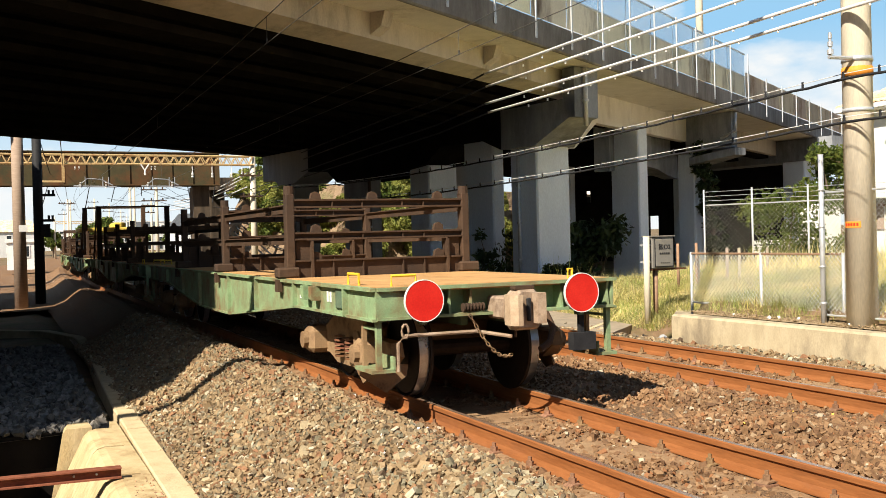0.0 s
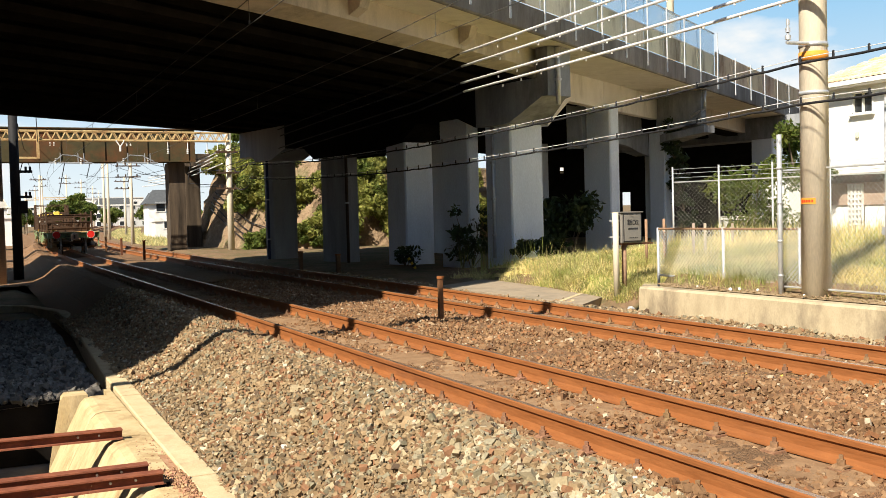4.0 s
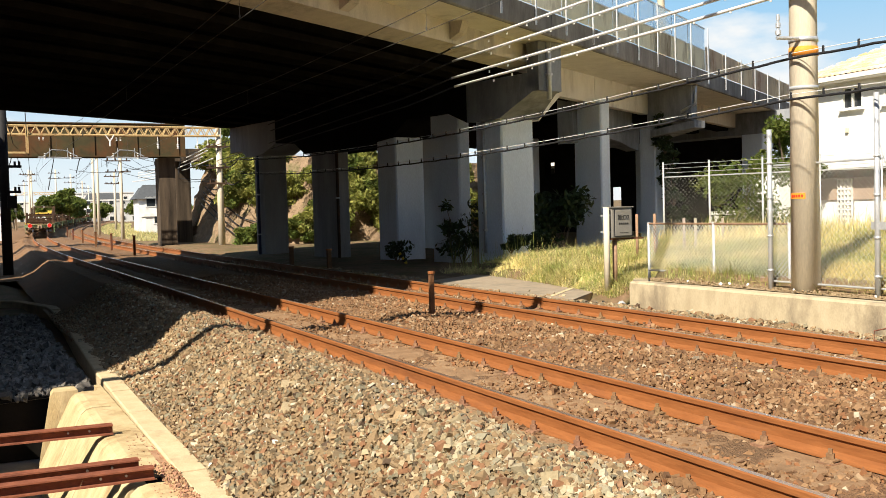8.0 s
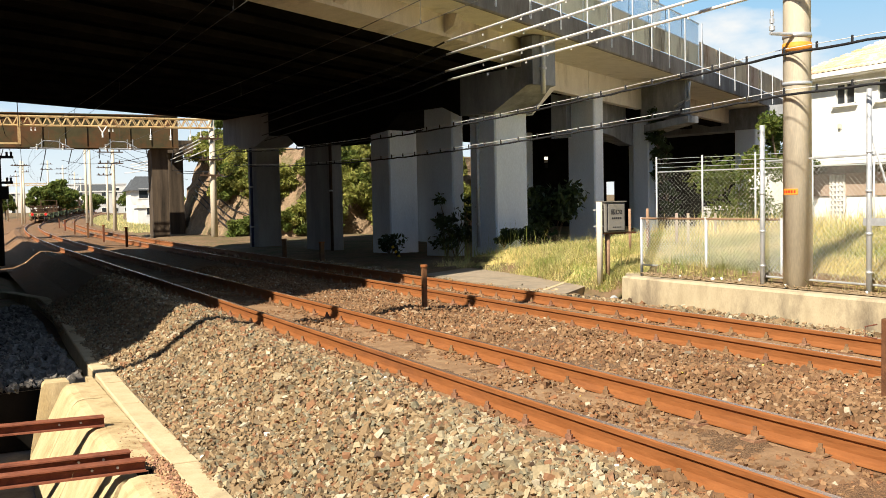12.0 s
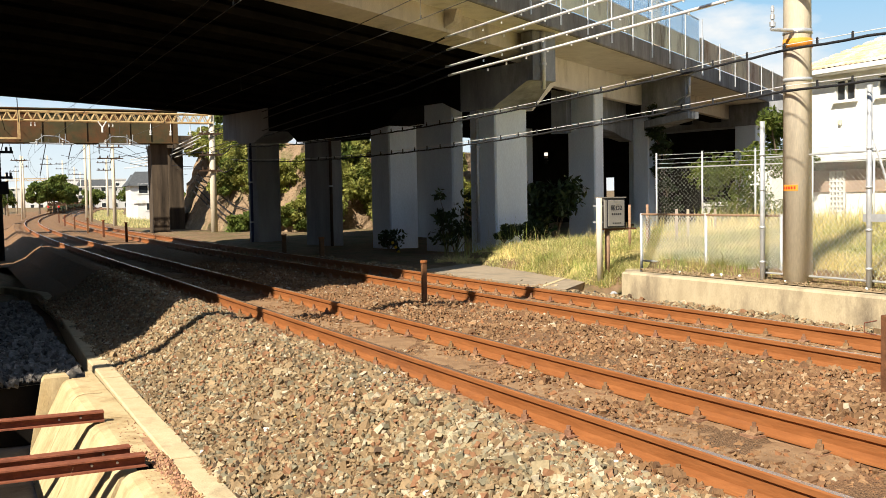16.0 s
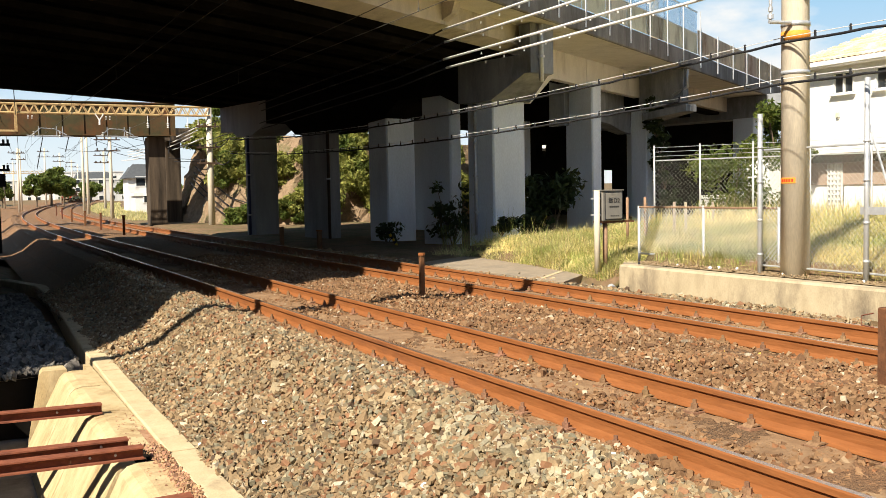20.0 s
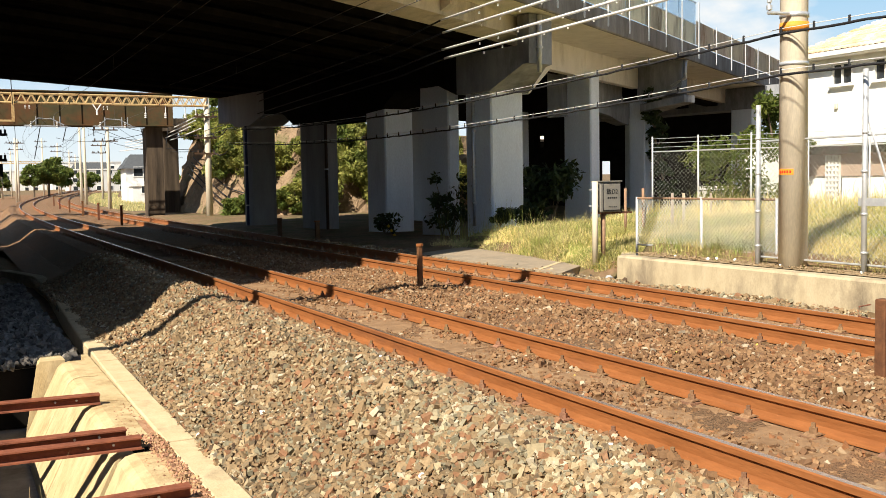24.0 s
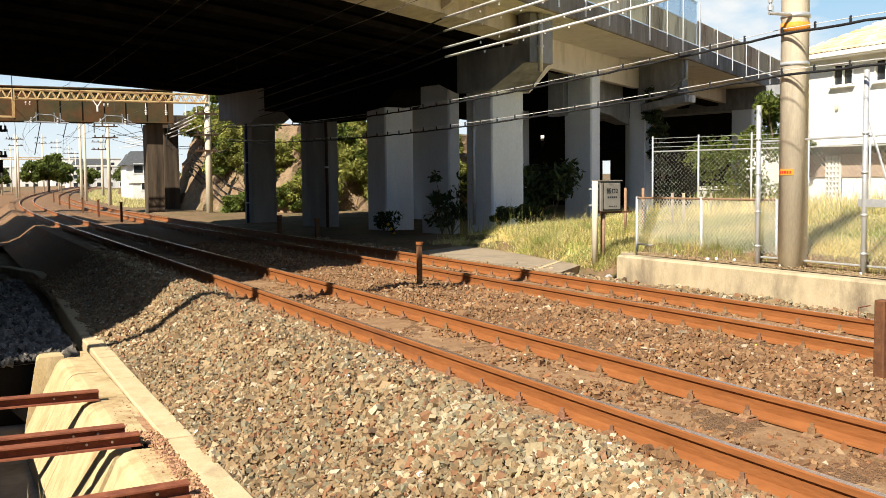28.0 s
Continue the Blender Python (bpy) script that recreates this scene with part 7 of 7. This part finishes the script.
# grass
def blades(name, n, spread, h, w, material, label, seed, lean=0.35):
    rng = np.random.default_rng(seed)
    p = spread(rng, n)
    n = len(p)
    a = rng.uniform(0, 2 * math.pi, n)
    hh = h * rng.lognormal(0, 0.35, n)
    d = np.stack([np.cos(a), np.sin(a), np.zeros(n)], -1)
    s = np.stack([-np.sin(a), np.cos(a), np.zeros(n)], -1) * (w * rng.uniform(0.6, 1.4, n))[:, None]
    up = np.array((0, 0, 1.0))
    l = (lean * rng.uniform(0.2, 1.6, n) * hh)[:, None]
    m = p + d * l * 0.3 + up * (hh * 0.6)[:, None]
    t = p + d * l + up * hh[:, None]
    v = np.stack([p - s, p + s, m + s * 0.7, m - s * 0.7, t + s * 0.15, t - s * 0.15], 1).reshape(-1, 3)
    k = 6 * np.arange(n)[:, None]
    f = np.concatenate([k + np.array((0, 1, 2, 3)), k + np.array((3, 2, 4, 5))], 0)
    return tagged(new(name, raw_mesh(name, v, f, material)), label, "grass", kind="stuff")


def lawn(x0, x1, y0, y1, dens=1.0, clump=0.9):
    def spread(rng, n):
        x = x0 + (x1 - x0) * rng.random(n) ** 1.5
        y = rng.uniform(y0, y1, n)
        keep = []
        for q, (a, b) in enumerate(zip(x, y)):
            if noise.noise(Vector((a * clump, b * clump, 1.0))) + 0.45 > rng.random() * 0.9 and a > np.interp(b, GRASS_Y, GRASS_X):
                keep.append((a, b, ground_z(a, b) - 0.02))
        return np.array(keep)
    return spread


def make_lawn():
    xs, ys = np.arange(10.32, 29.0, 0.4), np.arange(-4, 23.5, 0.4)
    v = np.array([(x, y, ground_z(x, y) + 0.012) for y in ys for x in xs])
    n = len(xs)
    f = np.array([(j * n + i, j * n + i + 1, j * n + i + 1 + n, j * n + i + n) for j in range(len(ys) - 1) for i in range(n - 1) if xs[i] > np.interp(ys[j], GRASS_Y, GRASS_X)])
    tagged(new("lawn", raw_mesh("lawn", v, f, M_THATCH)), "dry yellow thatch of the lawn", "lawn", kind="structure")


make_lawn()
bm = bmesh.new()
loft(bm, [[Vector((10.31, y, 0.195)), Vector((10.42, y, 0.205 + 0.01 * math.sin(y * 3))), Vector((10.62, y, ground_z(10.62, y) + 0.02))] for y in np.arange(-4, 13.4, 0.3)], close=False)
solid("dirt_strip", bm, M_DIRT, "strip of dirt and dead leaves on top of the wall", "soil", kind="structure")
stones("litter", 9, patch(10.36, 10.60, 6.0, 12.5, 0.225, 0.01), 0.035, M_WHITE, "few white scraps of litter on the wall top", 29)
stones("leaf_litter", 900, patch(10.32, 10.6, 6.0, 13.4, 0.205, 0.02), 0.022, M_DIRT, "dead leaves and small stones on the wall top", 28)
blades("dry_grass", 190000, lawn(10.35, 18.5, 4.5, 24.0), 0.12, 0.0048, M_GRASS, "dry yellow grass behind the low wall", 21, 1.3)
blades("green_grass", 58000, lawn(10.35, 16.0, 4.5, 22.5, clump=0.5), 0.12, 0.0048, M_LAWN, "short green grass among the dry grass", 22, 0.8)
blades("dry_grass", 30000, lawn(17.0, 28.5, 6, 22), 0.3, 0.010, M_GRASS, "dry yellow grass in the yard", 23)
blades("seed_stalks", 900, lawn(11.0, 15.5, 14.5, 24.0), 0.32, 0.004, M_STALK, "tall pale seed stalks", 24, 0.2)
blades("seed_stalks", 260, lawn(12.2, 13.6, 21.0, 25.0), 0.6, 0.005, M_LAWN, "tall green weeds at the bridge", 25, 0.3)


def flat_spread(x0, x1, y0, y1, z):
    def spread(rng, n):
        return np.stack([rng.uniform(x0, x1, n), rng.uniform(y0, y1, n), np.full(n, z)], -1)
    return spread


def beside_line(o0, o1, s0, s1):
    def spread(rng, n):
        rows_ = []
        for q in range(n):
            c, _ = along(rng.uniform(s0, s1), rng.uniform(o0, o1))
            rows_.append((c.x, c.y, ground_z(c.x, c.y) - 0.02))
        return np.array(rows_)
    return spread


blades("far_grass", 20000, beside_line(6.4, 10.5, 72, 190), 0.22, 0.02, M_GRASS, "yellow-green grass beside the far tracks", 26)
blades("dry_tuft", 170, flat_spread(0.13, 0.54, 6.5, 7.0, -1.3), 0.45, 0.004, M_STALK, "tuft of dry stalks in the trough", 27, 0.5)


# bits of white stone and yellow leaves on the ballast
stones("pale_stones", 110, strip(-2.6, -0.75, 3.0, 12, 0.05, 1.3), 0.027, M_WHITE, "few white stones lying on the ballast", 31)
stones("yellow_leaves", 24, strip(-2.6, 2.8, 3.0, 11, 0.055, 1.2), 0.024, M_CANVAS, "few fallen yellow leaves on the ballast", 32)


# ---- what moves ----
def train_s(t):
    """How far along the line the last wagon's end is."""
    ts = [0, 0.5, 1, 1.5, 2, 2.5, 3.5, 5.5, 8, 12, 15, 17, 20, 28]
    ys = [8.4, 13.85, 19.5, 25.2, 30.7, 35.9, 46.2, 66.5, 92.5, 133.5, 162, 178.5, 203, 268]
    return float(np.interp(t, ts, ys))


def motions():
    times = [0, 0.5, 1, 1.5, 2, 2.5, 3.5, 4.5, 5.5, 6.5, 8, 10, 12, 13.5, 15, 17, 20, 22.5, 25, 28]
    for i, w in enumerate(WAGONS):
        rows = []
        for t in times:
            s = train_s(t) + 14.6 * i
            p, a = along(s)
            q, _ = along(s + 11.7)
            a = math.atan2(q.x - p.x, q.y - p.y)
            rows.append((t, Matrix.Translation(p) @ Matrix.Rotation(-a, 4, "Z")))
        walk(w, rows)
    # the wheels of the last wagon roll
    for ws in WAGONS[0].children:
        if ws.name.startswith("wheelset"):
            y = ws.location.y
            turns = [(k / 30, -math.degrees((train_s(k / 30) - 8.4) / 0.43)) for k in range(28 * 30 + 1)]
            walk(ws, [(t, pose(0, y, 0.43, a)) for t, a in turns])


motions()
